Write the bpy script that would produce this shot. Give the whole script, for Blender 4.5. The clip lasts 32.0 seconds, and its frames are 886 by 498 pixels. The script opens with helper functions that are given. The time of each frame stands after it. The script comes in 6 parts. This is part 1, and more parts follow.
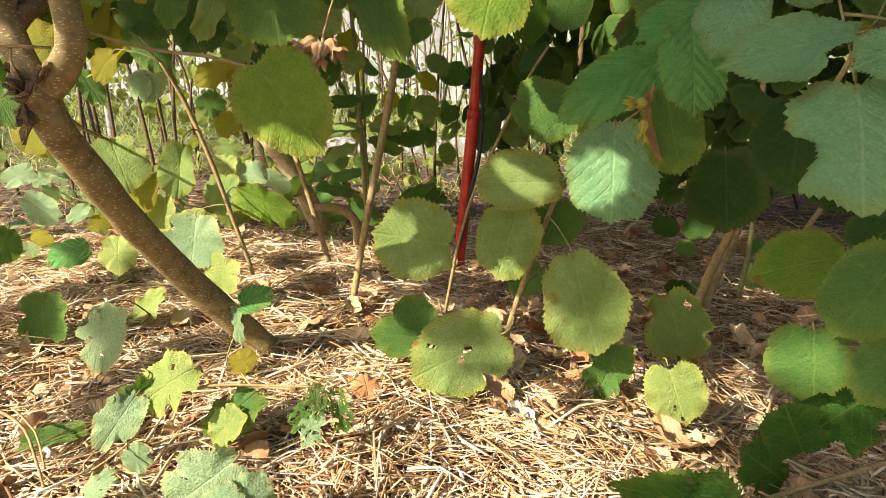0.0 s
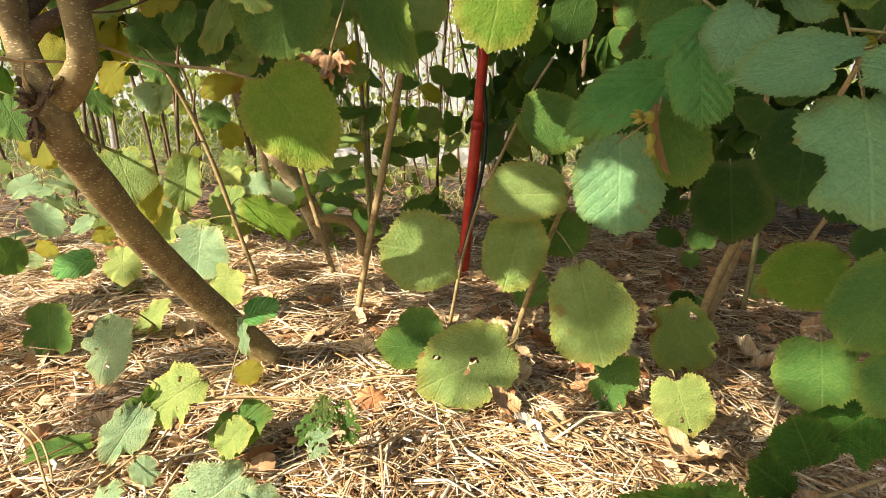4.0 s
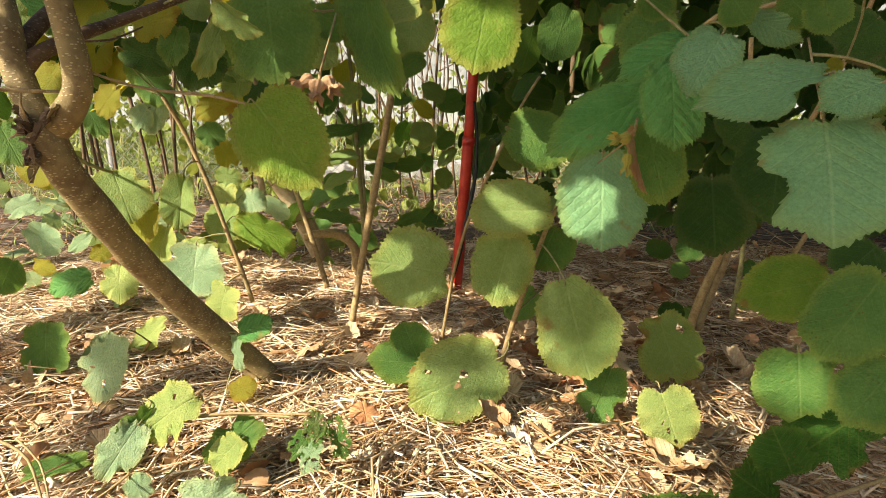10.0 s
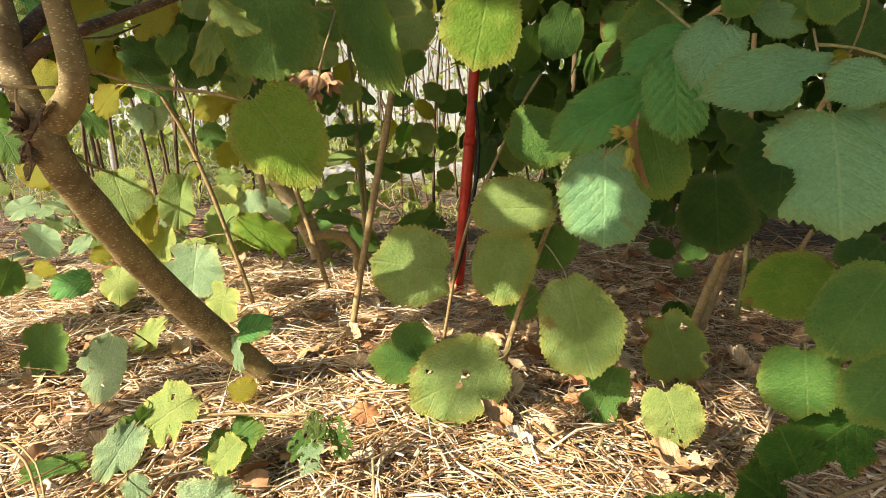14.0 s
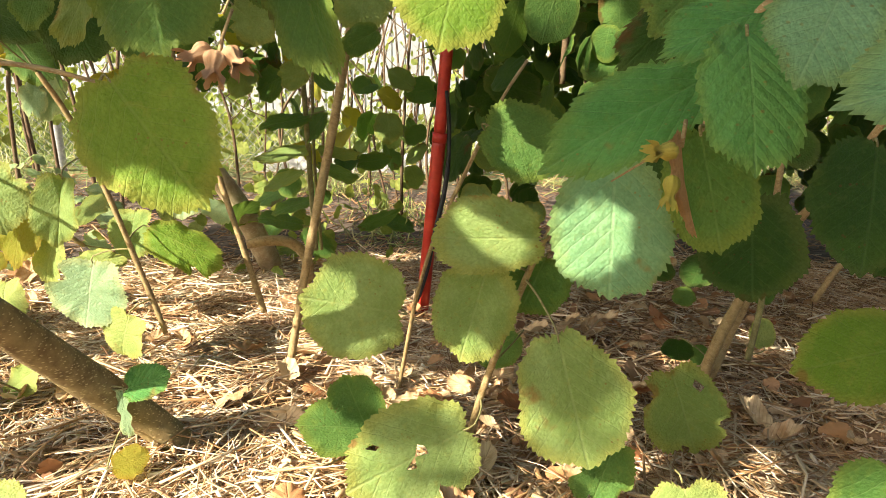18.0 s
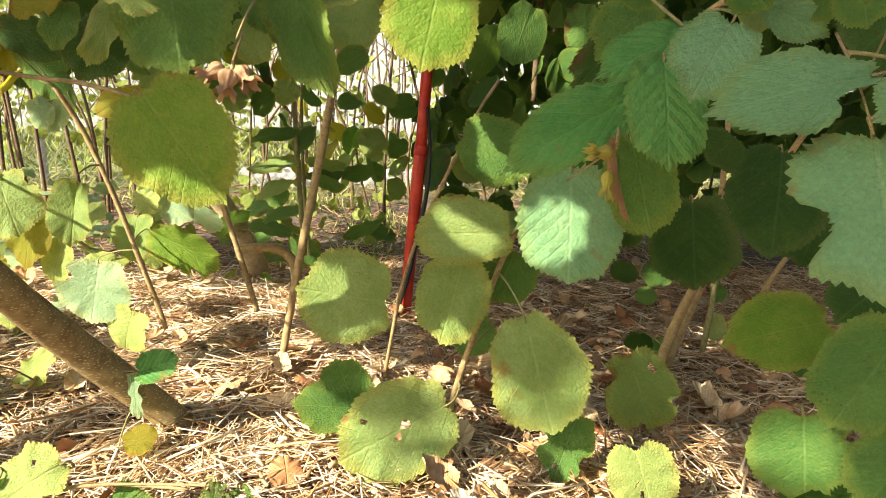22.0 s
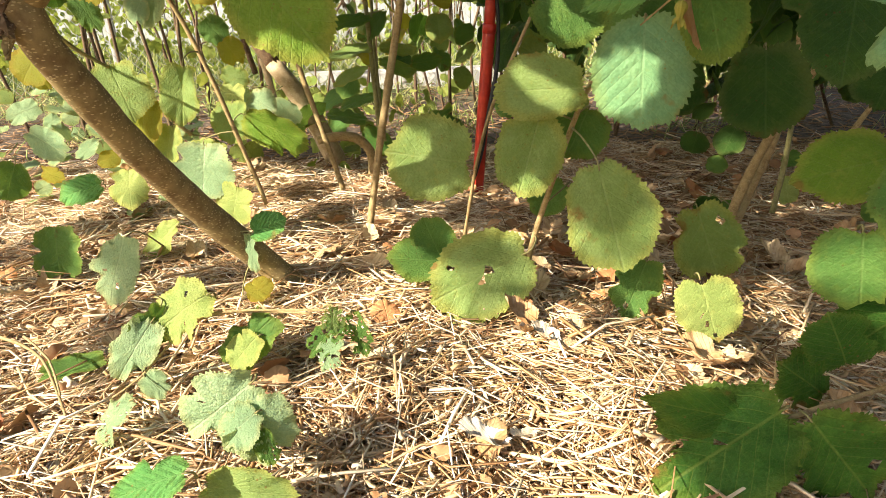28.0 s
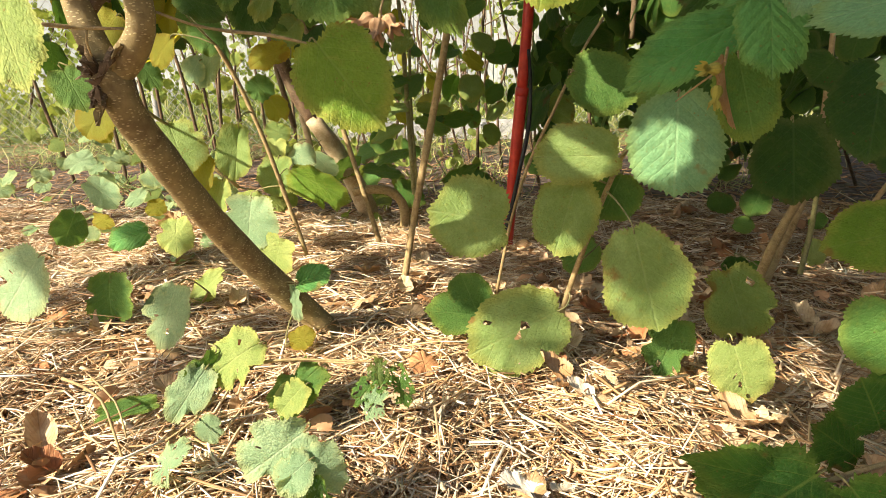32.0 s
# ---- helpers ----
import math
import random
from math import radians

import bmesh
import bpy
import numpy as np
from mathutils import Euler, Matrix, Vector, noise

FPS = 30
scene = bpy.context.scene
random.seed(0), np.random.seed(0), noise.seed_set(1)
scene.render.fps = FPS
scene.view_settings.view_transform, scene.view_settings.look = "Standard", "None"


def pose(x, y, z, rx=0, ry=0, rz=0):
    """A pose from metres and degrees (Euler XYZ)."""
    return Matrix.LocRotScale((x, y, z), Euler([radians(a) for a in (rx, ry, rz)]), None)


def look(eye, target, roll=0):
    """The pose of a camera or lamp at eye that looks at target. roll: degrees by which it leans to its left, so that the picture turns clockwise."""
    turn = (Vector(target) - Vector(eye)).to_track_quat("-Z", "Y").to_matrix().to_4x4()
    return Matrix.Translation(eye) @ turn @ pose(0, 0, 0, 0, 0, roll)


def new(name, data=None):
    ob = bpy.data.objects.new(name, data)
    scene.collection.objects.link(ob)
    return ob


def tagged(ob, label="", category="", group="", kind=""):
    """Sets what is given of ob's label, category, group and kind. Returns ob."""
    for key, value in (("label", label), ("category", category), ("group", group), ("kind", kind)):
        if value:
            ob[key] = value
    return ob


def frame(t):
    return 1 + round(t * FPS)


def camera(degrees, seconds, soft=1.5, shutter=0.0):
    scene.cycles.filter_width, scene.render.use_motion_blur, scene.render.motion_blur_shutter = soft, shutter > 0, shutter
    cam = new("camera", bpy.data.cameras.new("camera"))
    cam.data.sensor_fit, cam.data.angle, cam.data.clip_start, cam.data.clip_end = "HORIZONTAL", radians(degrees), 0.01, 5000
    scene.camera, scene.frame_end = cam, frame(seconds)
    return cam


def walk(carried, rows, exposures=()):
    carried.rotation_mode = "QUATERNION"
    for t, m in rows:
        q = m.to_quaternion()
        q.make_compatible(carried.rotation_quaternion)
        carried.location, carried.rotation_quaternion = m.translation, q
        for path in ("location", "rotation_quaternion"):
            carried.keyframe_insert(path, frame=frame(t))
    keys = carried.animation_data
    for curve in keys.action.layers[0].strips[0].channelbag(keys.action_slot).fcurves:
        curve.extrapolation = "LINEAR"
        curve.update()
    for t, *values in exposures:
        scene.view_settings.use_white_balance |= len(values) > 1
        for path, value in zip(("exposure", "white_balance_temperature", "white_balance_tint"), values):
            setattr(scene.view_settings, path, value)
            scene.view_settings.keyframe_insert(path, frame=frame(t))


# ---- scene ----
cam = camera(71.6, 32.0, 0.6)

PATH = [
    (0, (0.0000, 0.0000, 0.4200), (0.0000, 1.9225, -0.1313), 0.00),
    (0.5, (0.0024, 0.0026, 0.4190), (0.0015, 1.9256, -0.1305), 0.04),
    (1, (0.0038, -0.0010, 0.4215), (0.0020, 1.9229, -0.1252), 0.02),
    (1.5, (0.0097, -0.0065, 0.4277), (0.0088, 1.9190, -0.1130), -0.13),
    (2, (0.0095, -0.0066, 0.4273), (0.0086, 1.9201, -0.1092), -0.24),
    (2.5, (0.0028, -0.0075, 0.4279), (-0.0006, 1.9211, -0.1016), -0.21),
    (3, (0.0003, -0.0011, 0.4220), (-0.0019, 1.9280, -0.1058), -0.18),
    (3.5, (-0.0074, -0.0001, 0.4218), (-0.0099, 1.9300, -0.1023), -0.05),
    (5.5, (0.0060, -0.0091, 0.4290), (0.0063, 1.9239, -0.0842), -0.06),
    (6, (0.0113, -0.0108, 0.4299), (0.0142, 1.9238, -0.0773), -0.17),
    (6.5, (0.0120, -0.0113, 0.4313), (0.0146, 1.9240, -0.0733), -0.31),
    (7, (0.0082, -0.0118, 0.4305), (0.0120, 1.9244, -0.0710), -0.38),
    (7.5, (0.0056, -0.0081, 0.4272), (0.0090, 1.9283, -0.0732), -0.42),
    (8, (0.0082, -0.0049, 0.4247), (0.0102, 1.9321, -0.0734), -0.50),
    (8.5, (0.0093, -0.0083, 0.4285), (0.0109, 1.9289, -0.0688), -0.63),
    (9, (0.0031, -0.0133, 0.4312), (0.0032, 1.9251, -0.0614), -0.64),
    (9.5, (0.0026, -0.0140, 0.4320), (0.0043, 1.9248, -0.0589), -0.66),
    (10, (0.0052, -0.0143, 0.4331), (0.0073, 1.9254, -0.0546), -0.66),
    (10.5, (0.0088, -0.0165, 0.4348), (0.0128, 1.9242, -0.0486), -0.71),
    (11, (0.0123, -0.0148, 0.4324), (0.0150, 1.9261, -0.0503), -0.79),
    (11.5, (0.0088, -0.0110, 0.4287), (0.0100, 1.9303, -0.0525), -0.90),
    (12, (0.0107, -0.0104, 0.4283), (0.0138, 1.9315, -0.0500), -0.99),
    (12.5, (0.0119, -0.0136, 0.4311), (0.0145, 1.9292, -0.0442), -1.07),
    (13, (0.0124, -0.0136, 0.4310), (0.0150, 1.9294, -0.0431), -1.07),
    (13.5, (0.0099, -0.0119, 0.4296), (0.0120, 1.9311, -0.0445), -1.03),
    (14, (0.0068, -0.0090, 0.4257), (0.0013, 1.9333, -0.0511), -0.93),
    (14.5, (-0.0047, 0.0041, 0.4174), (-0.0280, 1.9334, -0.1092), 0.17),
    (16.5, (0.0126, 0.0709, 0.4116), (-0.0027, 1.9847, -0.1691), 0.16),
    (17, (0.0203, 0.1185, 0.4204), (0.0138, 2.0357, -0.1490), 0.38),
    (17.5, (0.0284, 0.1630, 0.4275), (0.0715, 2.0871, -0.1164), 0.75),
    (18, (0.0270, 0.1775, 0.4279), (0.1046, 2.1086, -0.0867), 0.94),
    (18.5, (0.0293, 0.1723, 0.4342), (0.1315, 2.1079, -0.0589), 1.02),
    (19, (0.0230, 0.1678, 0.4400), (0.1407, 2.1062, -0.0383), 1.04),
    (19.5, (0.0224, 0.1657, 0.4428), (0.1520, 2.1068, -0.0214), 1.02),
    (20, (0.0213, 0.1636, 0.4446), (0.1600, 2.1069, -0.0075), 0.95),
    (20.5, (0.0204, 0.1548, 0.4415), (0.1667, 2.0983, -0.0075), 1.03),
    (21, (0.0132, 0.1336, 0.4481), (0.1606, 2.0771, -0.0004), 1.23),
    (21.5, (0.0208, 0.1099, 0.4356), (0.1666, 2.0514, -0.0219), 1.31),
    (22, (0.0231, 0.0992, 0.4254), (0.1632, 2.0404, -0.0353), 1.23),
    (22.5, (0.0154, 0.0943, 0.4065), (0.1520, 2.0317, -0.0710), 1.40),
    (23, (0.0102, 0.0972, 0.4123), (0.0785, 2.0261, -0.1118), 0.98),
    (23.5, (0.0095, 0.0908, 0.4219), (-0.0056, 2.0077, -0.1486), 0.12),
    (24, (0.0518, 0.0831, 0.4187), (-0.0141, 1.9811, -0.2083), -1.08),
    (24.5, (0.0779, 0.0720, 0.4125), (-0.0117, 1.9435, -0.2872), -2.94),
    (26.5, (0.0394, 0.1447, 0.4039), (-0.0076, 2.0097, -0.3170), -2.20),
    (27, (0.0369, 0.1154, 0.4096), (-0.0074, 1.9774, -0.3189), -2.18),
    (27.5, (0.0233, 0.0576, 0.3865), (-0.0267, 1.9141, -0.3557), -2.00),
    (28, (0.0006, 0.0253, 0.3896), (-0.0646, 1.8810, -0.3536), -2.34),
    (28.5, (0.0015, 0.0256, 0.3877), (-0.0631, 1.8892, -0.3356), -2.38),
    (29, (-0.0028, 0.0218, 0.3913), (-0.0596, 1.8926, -0.3137), -2.12),
    (29.5, (-0.0026, 0.0215, 0.3917), (-0.0495, 1.8986, -0.2971), -1.78),
    (30, (0.0008, 0.0167, 0.3946), (-0.0389, 1.9003, -0.2766), -1.60),
    (30.5, (0.0000, 0.0133, 0.3964), (-0.0341, 1.9021, -0.2603), -1.40),
    (31, (0.0028, 0.0118, 0.3976), (-0.0243, 1.9054, -0.2455), -1.27),
    (31.5, (0.0034, 0.0068, 0.4006), (-0.0176, 1.9060, -0.2261), -1.19),
    (32, (-0.0234, -0.0025, 0.4110), (-0.1431, 1.9024, -0.1866), -1.57),
]
walk(cam, [(t, look(eye, target, roll)) for t, eye, target, roll in PATH], [(0, 1.34), (14, 1.27), (17, 1.5), (19, 1.84), (21, 1.79), (24, 1.61), (28, 1.54), (32, 1.38)])

# ---- light ----
SUN_FROM = Vector((-0.67, -0.46, 0.56)).normalized()
world = bpy.data.worlds.new("sky")
scene.world = world
world.use_nodes = True
wn, wl = world.node_tree.nodes, world.node_tree.links
sky = wn.new("ShaderNodeTexSky")
sky.sky_type = "NISHITA"
sky.sun_disc = False
sky.dust_density = 3.6
sky.ozone_density = 0.6
sky.sun_elevation = math.asin(SUN_FROM.z)
sky.sun_rotation = math.atan2(SUN_FROM.x, SUN_FROM.y)
wl.new(sky.outputs["Color"], wn["Background"].inputs["Color"])
wn["Background"].inputs["Strength"].default_value = 0.072
sun_data = bpy.data.lights.new("sun", "SUN")
sun_data.energy, sun_data.angle, sun_data.color = 5.0, radians(0.5), (1.0, 0.9, 0.74)
sun = new("sun", sun_data)
sun.matrix_world = look(SUN_FROM * 20, (0, 0, 0))


# ---- materials ----
class Nodes:
    """A short hand for building node materials."""

    def __init__(self, name):
        self.mat = bpy.data.materials.new(name)
        self.mat.use_nodes = True
        self.tree = self.mat.node_tree
        self.bsdf = self.tree.nodes["Principled BSDF"]
        self.out = self.tree.nodes["Material Output"]

    def add(self, kind, **values):
        n = self.tree.nodes.new("ShaderNode" + kind)
        for key, v in values.items():
            if key in ("operation", "blend_type", "data_type", "attribute_name", "feature", "noise_dimensions", "uv_map", "wave_type", "bands_direction", "distance", "interpolation_type"):
                if key == "operation":
                    n.operation = v
                elif key == "blend_type":
                    n.blend_type = v
                elif key == "data_type":
                    n.data_type = v
                elif key == "attribute_name":
                    n.attribute_name = v
                elif key == "feature":
                    n.feature = v
                elif key == "uv_map":
                    n.uv_map = v
                elif key == "wave_type":
                    n.wave_type = v
                elif key == "interpolation_type":
                    n.interpolation_type = v
                else:
                    n.noise_dimensions = v
        return n

    def link(self, a, b):
        self.tree.links.new(a, b)

    def put(self, socket, value):
        if hasattr(value, "is_output"):
            self.link(value, socket)
        else:
            socket.default_value = value

    def math(self, op, a, b=0.0, clamp=False):
        n = self.add("Math", operation=op)
        n.use_clamp = clamp
        self.put(n.inputs[0], a)
        self.put(n.inputs[1], b)
        return n.outputs[0]

    def mix(self, f, a, b, blend="MIX"):
        n = self.add("Mix", data_type="RGBA", blend_type=blend)
        self.put(n.inputs[0], f)
        self.put(n.inputs[6], a if hasattr(a, "is_output") else (*a, 1))
        self.put(n.inputs[7], b if hasattr(b, "is_output") else (*b, 1))
        return n.outputs[2]

    def noise(self, scale, detail=3.0, rough=0.55, vector=None, distort=0.0):
        n = self.add("TexNoise")
        n.inputs["Scale"].default_value = scale
        n.inputs["Detail"].default_value = detail
        n.inputs["Roughness"].default_value = rough
        n.inputs["Distortion"].default_value = distort
        if vector is not None:
            self.link(vector, n.inputs["Vector"])
        return n.outputs["Fac"]

    def range(self, v, a, b, lo=0.0, hi=1.0):
        n = self.add("MapRange")
        n.interpolation_type = "SMOOTHSTEP"
        self.put(n.inputs[0], v)
        for i, x in enumerate((a, b, lo, hi)):
            n.inputs[i + 1].default_value = x
        return n.outputs[0]

    def bump(self, height, strength, dist=0.002):
        n = self.add("Bump")
        n.inputs["Strength"].default_value = strength
        n.inputs["Distance"].default_value = dist
        self.link(height, n.inputs["Height"])
        self.link(n.outputs[0], self.bsdf.inputs["Normal"])
        return n.outputs[0]

    def finish(self, colour, rough=0.6, spec=0.4):
        self.put(self.bsdf.inputs["Base Color"], colour if hasattr(colour, "is_output") else (*colour, 1))
        self.put(self.bsdf.inputs["Roughness"], rough)
        self.bsdf.inputs["Specular IOR Level"].default_value = spec
        return self.mat


def leaf_material(name, main, second, vein, edge, spots, glow, through_light=0.32, island=False, pleat=0.3):
    """Hazel leaf: blotchy blade, pinnate veins from the UV map, yellowing rim, brown specks, light that passes through."""
    m = Nodes(name)
    info = m.add("ObjectInfo").outputs["Random"]
    if island:
        info = m.add("NewGeometry").outputs["Random Per Island"]
    uv = m.add("UVMap", uv_map="blade").outputs[0]
    rim = m.add("UVMap", uv_map="rim").outputs[0]
    sep, sep2 = m.add("SeparateXYZ"), m.add("SeparateXYZ")
    m.link(uv, sep.inputs[0])
    m.link(rim, sep2.inputs[0])
    geo = m.add("NewGeometry").outputs["Position"]
    across = m.math("ABSOLUTE", sep.outputs["X"])
    along = sep.outputs["Y"]
    wave = m.noise(5.0, 2.0, vector=uv)
    run = m.math("SUBTRACT", m.math("ADD", along, m.math("MULTIPLY", wave, 0.05)), m.math("MULTIPLY", across, 0.85))
    tooth = m.math("PINGPONG", m.math("MULTIPLY", run, 8.0), 0.5)
    side = m.range(tooth, 0.0, 0.075, 1.0, 0.0)
    mid = m.range(across, 0.004, 0.02, 1.0, 0.0)
    veins = m.math("MAXIMUM", mid, m.math("MULTIPLY", side, 0.75))
    fine = m.add("TexVoronoi", feature="DISTANCE_TO_EDGE")
    fine.inputs["Scale"].default_value = 42.0
    m.link(uv, fine.inputs["Vector"])
    net = m.range(fine.outputs["Distance"], 0.0, 0.09, 1.0, 0.0)
    cells = m.add("TexVoronoi")
    cells.inputs["Scale"].default_value = 30.0
    m.link(uv, cells.inputs["Vector"])
    blotch = m.noise(28.0, 4.0, 0.6, geo)
    big = m.noise(9.0, 2.0, 0.5, geo)
    f = m.math("ADD", m.range(blotch, 0.38, 0.68), m.math("MULTIPLY", m.math("SUBTRACT", info, 0.5), 0.7), clamp=True)
    base = m.mix(f, main, second)
    ragged = m.math("ADD", sep2.outputs["X"], m.math("MULTIPLY", m.math("SUBTRACT", big, 0.5), 0.55))
    base = m.mix(m.math("MULTIPLY", m.range(ragged, 0.72, 1.02), 0.75), base, edge)
    base = m.mix(m.math("MULTIPLY", net, 0.18), base, vein)
    base = m.mix(m.math("MULTIPLY", m.range(cells.outputs["Distance"], 0.2, 0.75), 0.22), base, tuple(0.5 * x for x in main))
    base = m.mix(m.math("MULTIPLY", veins, 0.36), base, vein)
    mottle = m.noise(420.0, 3.0, 0.7, geo)
    base = m.mix(m.range(mottle, 0.5, 0.72, 0.0, 0.34), base, tuple(0.45 * x for x in main))
    base = m.mix(m.range(m.noise(120.0, 3.0, 0.6, geo), 0.54, 0.7, 0.0, 0.3), base, edge)
    speck = m.add("TexVoronoi")
    speck.inputs["Scale"].default_value = 190.0
    m.link(geo, speck.inputs["Vector"])
    dots = m.math("MULTIPLY", m.range(speck.outputs["Distance"], 0.1, 0.24, 1.0, 0.0), m.range(m.noise(35.0, 2.0, 0.5, geo), 0.52, 0.66))
    base = m.mix(m.math("MULTIPLY", dots, 0.8), base, spots)
    burn = m.range(m.math("ADD", m.noise(16.0, 4.0, 0.65, geo), m.math("MULTIPLY", sep2.outputs["X"], 0.16)), 0.74, 0.82)
    base = m.mix(m.math("MULTIPLY", burn, 0.85), base, spots)
    height = m.math("SUBTRACT", m.math("MULTIPLY", m.noise(260.0, 2.0, 0.6, geo), 0.35), m.math("ADD", m.math("MULTIPLY", veins, 0.45), m.math("ADD", m.math("MULTIPLY", net, 0.2), m.math("MULTIPLY", cells.outputs["Distance"], 0.85))))
    height = m.math("ADD", height, m.math("MULTIPLY", tooth, pleat))
    normal = m.bump(height, 0.72, 0.0013)
    m.finish(base, m.range(blotch, 0.3, 0.7, 0.46, 0.62), 0.13)
    tl = m.add("BsdfTranslucent")
    m.link(m.mix(0.55, base, glow), tl.inputs["Color"])
    m.link(normal, tl.inputs["Normal"])
    mixer = m.add("MixShader")
    mixer.inputs[0].default_value = through_light
    m.link(m.bsdf.outputs[0], mixer.inputs[1])
    m.link(tl.outputs[0], mixer.inputs[2])
    m.link(mixer.outputs[0], m.out.inputs["Surface"])
    return m.mat


BROWN = (0.10, 0.045, 0.015)
LEAF = {
    "green": leaf_material("leaf_green", (0.072, 0.168, 0.034), (0.112, 0.218, 0.048), (0.18, 0.27, 0.08), (0.19, 0.24, 0.04), BROWN, (0.26, 0.4, 0.05)),
    "yellow_green": leaf_material("leaf_yellow_green", (0.188, 0.285, 0.075), (0.268, 0.37, 0.118), (0.31, 0.38, 0.14), (0.33, 0.32, 0.07), (0.2, 0.1, 0.03), (0.42, 0.52, 0.04)),
    "mid": leaf_material("leaf_mid", (0.12, 0.23, 0.022), (0.18, 0.29, 0.035), (0.22, 0.3, 0.07), (0.3, 0.29, 0.05), (0.2, 0.1, 0.03), (0.38, 0.5, 0.03)),
    # Next two tones: bluish greens, brightened to stand in for stronger skylight.
    "blue_green": leaf_material("leaf_blue_green", (0.09, 0.265, 0.065), (0.13, 0.32, 0.085), (0.22, 0.39, 0.13), (0.17, 0.26, 0.05), (0.22, 0.17, 0.05), (0.2, 0.42, 0.06), 0.25, pleat=2.2),
    "glaucous": leaf_material("leaf_glaucous", (0.17, 0.335, 0.15), (0.22, 0.39, 0.18), (0.3, 0.44, 0.21), (0.2, 0.28, 0.08), (0.22, 0.17, 0.05), (0.2, 0.42, 0.08), 0.25, pleat=1.2),
    # Shaded copy of the green leaf: inner shade is put into its colour.
    "dark": leaf_material("leaf_shade_dark", (0.028, 0.075, 0.012), (0.05, 0.105, 0.016), (0.09, 0.15, 0.04), (0.1, 0.13, 0.03), BROWN, (0.12, 0.24, 0.02), 0.25),
    "deep": leaf_material("leaf_deep", (0.03, 0.1, 0.012), (0.05, 0.14, 0.016), (0.22, 0.26, 0.05), (0.1, 0.15, 0.02), (0.2, 0.09, 0.03), (0.12, 0.26, 0.02), 0.22, pleat=0.8),
    "lime": leaf_material("leaf_lime", (0.27, 0.36, 0.1), (0.36, 0.42, 0.13), (0.45, 0.5, 0.18), (0.48, 0.46, 0.12), (0.25, 0.13, 0.04), (0.5, 0.6, 0.06)),
    "pale": leaf_material("leaf_pale", (0.24, 0.37, 0.19), (0.33, 0.45, 0.24), (0.42, 0.5, 0.3), (0.42, 0.45, 0.2), (0.2, 0.13, 0.05), (0.4, 0.55, 0.12)),
    "yellow": leaf_material("leaf_yellow", (0.24, 0.27, 0.035), (0.34, 0.32, 0.045), (0.4, 0.36, 0.08), (0.3, 0.2, 0.03), (0.18, 0.08, 0.02), (0.65, 0.56, 0.02), 0.55),
}
LEAF["brown"] = leaf_material("leaf_brown", (0.4, 0.22, 0.09), (0.55, 0.36, 0.18), (0.5, 0.34, 0.18), (0.45, 0.25, 0.1), BROWN, (0.6, 0.36, 0.12), 0.25)
LEAF_FAR = {
    "dark": leaf_material("crown_dark", (0.04, 0.09, 0.025), (0.08, 0.14, 0.03), (0.1, 0.16, 0.05), (0.1, 0.13, 0.03), BROWN, (0.2, 0.3, 0.03), 0.3, True),
    "pale": leaf_material("crown_pale", (0.22, 0.34, 0.16), (0.34, 0.43, 0.2), (0.4, 0.45, 0.25), (0.4, 0.4, 0.12), BROWN, (0.4, 0.52, 0.1), 0.3, True),
    "mixed": leaf_material("crown_mixed", (0.05, 0.11, 0.025), (0.3, 0.27, 0.04), (0.3, 0.3, 0.08), (0.3, 0.22, 0.04), BROWN, (0.5, 0.42, 0.03), 0.4, True),
    "bright": leaf_material("crown_bright", (0.17, 0.25, 0.05), (0.34, 0.37, 0.1), (0.3, 0.35, 0.1), (0.3, 0.3, 0.06), BROWN, (0.45, 0.5, 0.05), 0.35, True),
}


def bark_material(name, dark, light, lenticel, scale=1.0):
    m = Nodes(name)
    pos = m.add("TexCoord").outputs["Object"]
    grain = m.noise(60.0 * scale, 5.0, 0.65, pos)
    patch = m.noise(14.0 * scale, 3.0, 0.5, pos)
    base = m.mix(m.range(grain, 0.3, 0.7), dark, light)
    base = m.mix(m.math("MULTIPLY", m.range(patch, 0.45, 0.7), 0.45), base, tuple(0.55 * a + 0.2 * b for a, b in zip(light, (0.3, 0.34, 0.16))))
    dots = m.add("TexVoronoi")
    dots.inputs["Scale"].default_value = 290.0 * scale
    stretch = m.add("Mapping")
    stretch.inputs["Scale"].default_value = (0.55, 0.8, 1.5)
    m.link(pos, stretch.inputs["Vector"])
    m.link(stretch.outputs[0], dots.inputs["Vector"])
    d = m.math("MULTIPLY", m.range(dots.outputs["Distance"], 0.18, 0.34, 1.0, 0.0), m.range(m.noise(70.0 * scale, 2.0, 0.5, pos), 0.32, 0.44))
    base = m.mix(m.math("MULTIPLY", d, 0.62), base, lenticel)
    m.bump(m.math("ADD", grain, m.math("MULTIPLY", d, 0.5)), 0.6, 0.002)
    return m.finish(base, 0.72, 0.3)


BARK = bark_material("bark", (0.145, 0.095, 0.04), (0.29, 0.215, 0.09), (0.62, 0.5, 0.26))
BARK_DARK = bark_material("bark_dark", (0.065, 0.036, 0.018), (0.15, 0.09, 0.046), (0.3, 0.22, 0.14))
# Tan bark, lightened in place of the sun that misses the rear trunk.
BARK_PALE_SUNLIT = bark_material("bark_pale_sunlit", (0.36, 0.25, 0.13), (0.54, 0.42, 0.26), (0.6, 0.5, 0.36))
TWIG = bark_material("twig", (0.24, 0.16, 0.068), (0.42, 0.3, 0.135), (0.5, 0.4, 0.24), 2.5)
TWIG_GREEN = bark_material("twig_green", (0.17, 0.15, 0.05), (0.28, 0.25, 0.1), (0.4, 0.36, 0.2), 2.5)


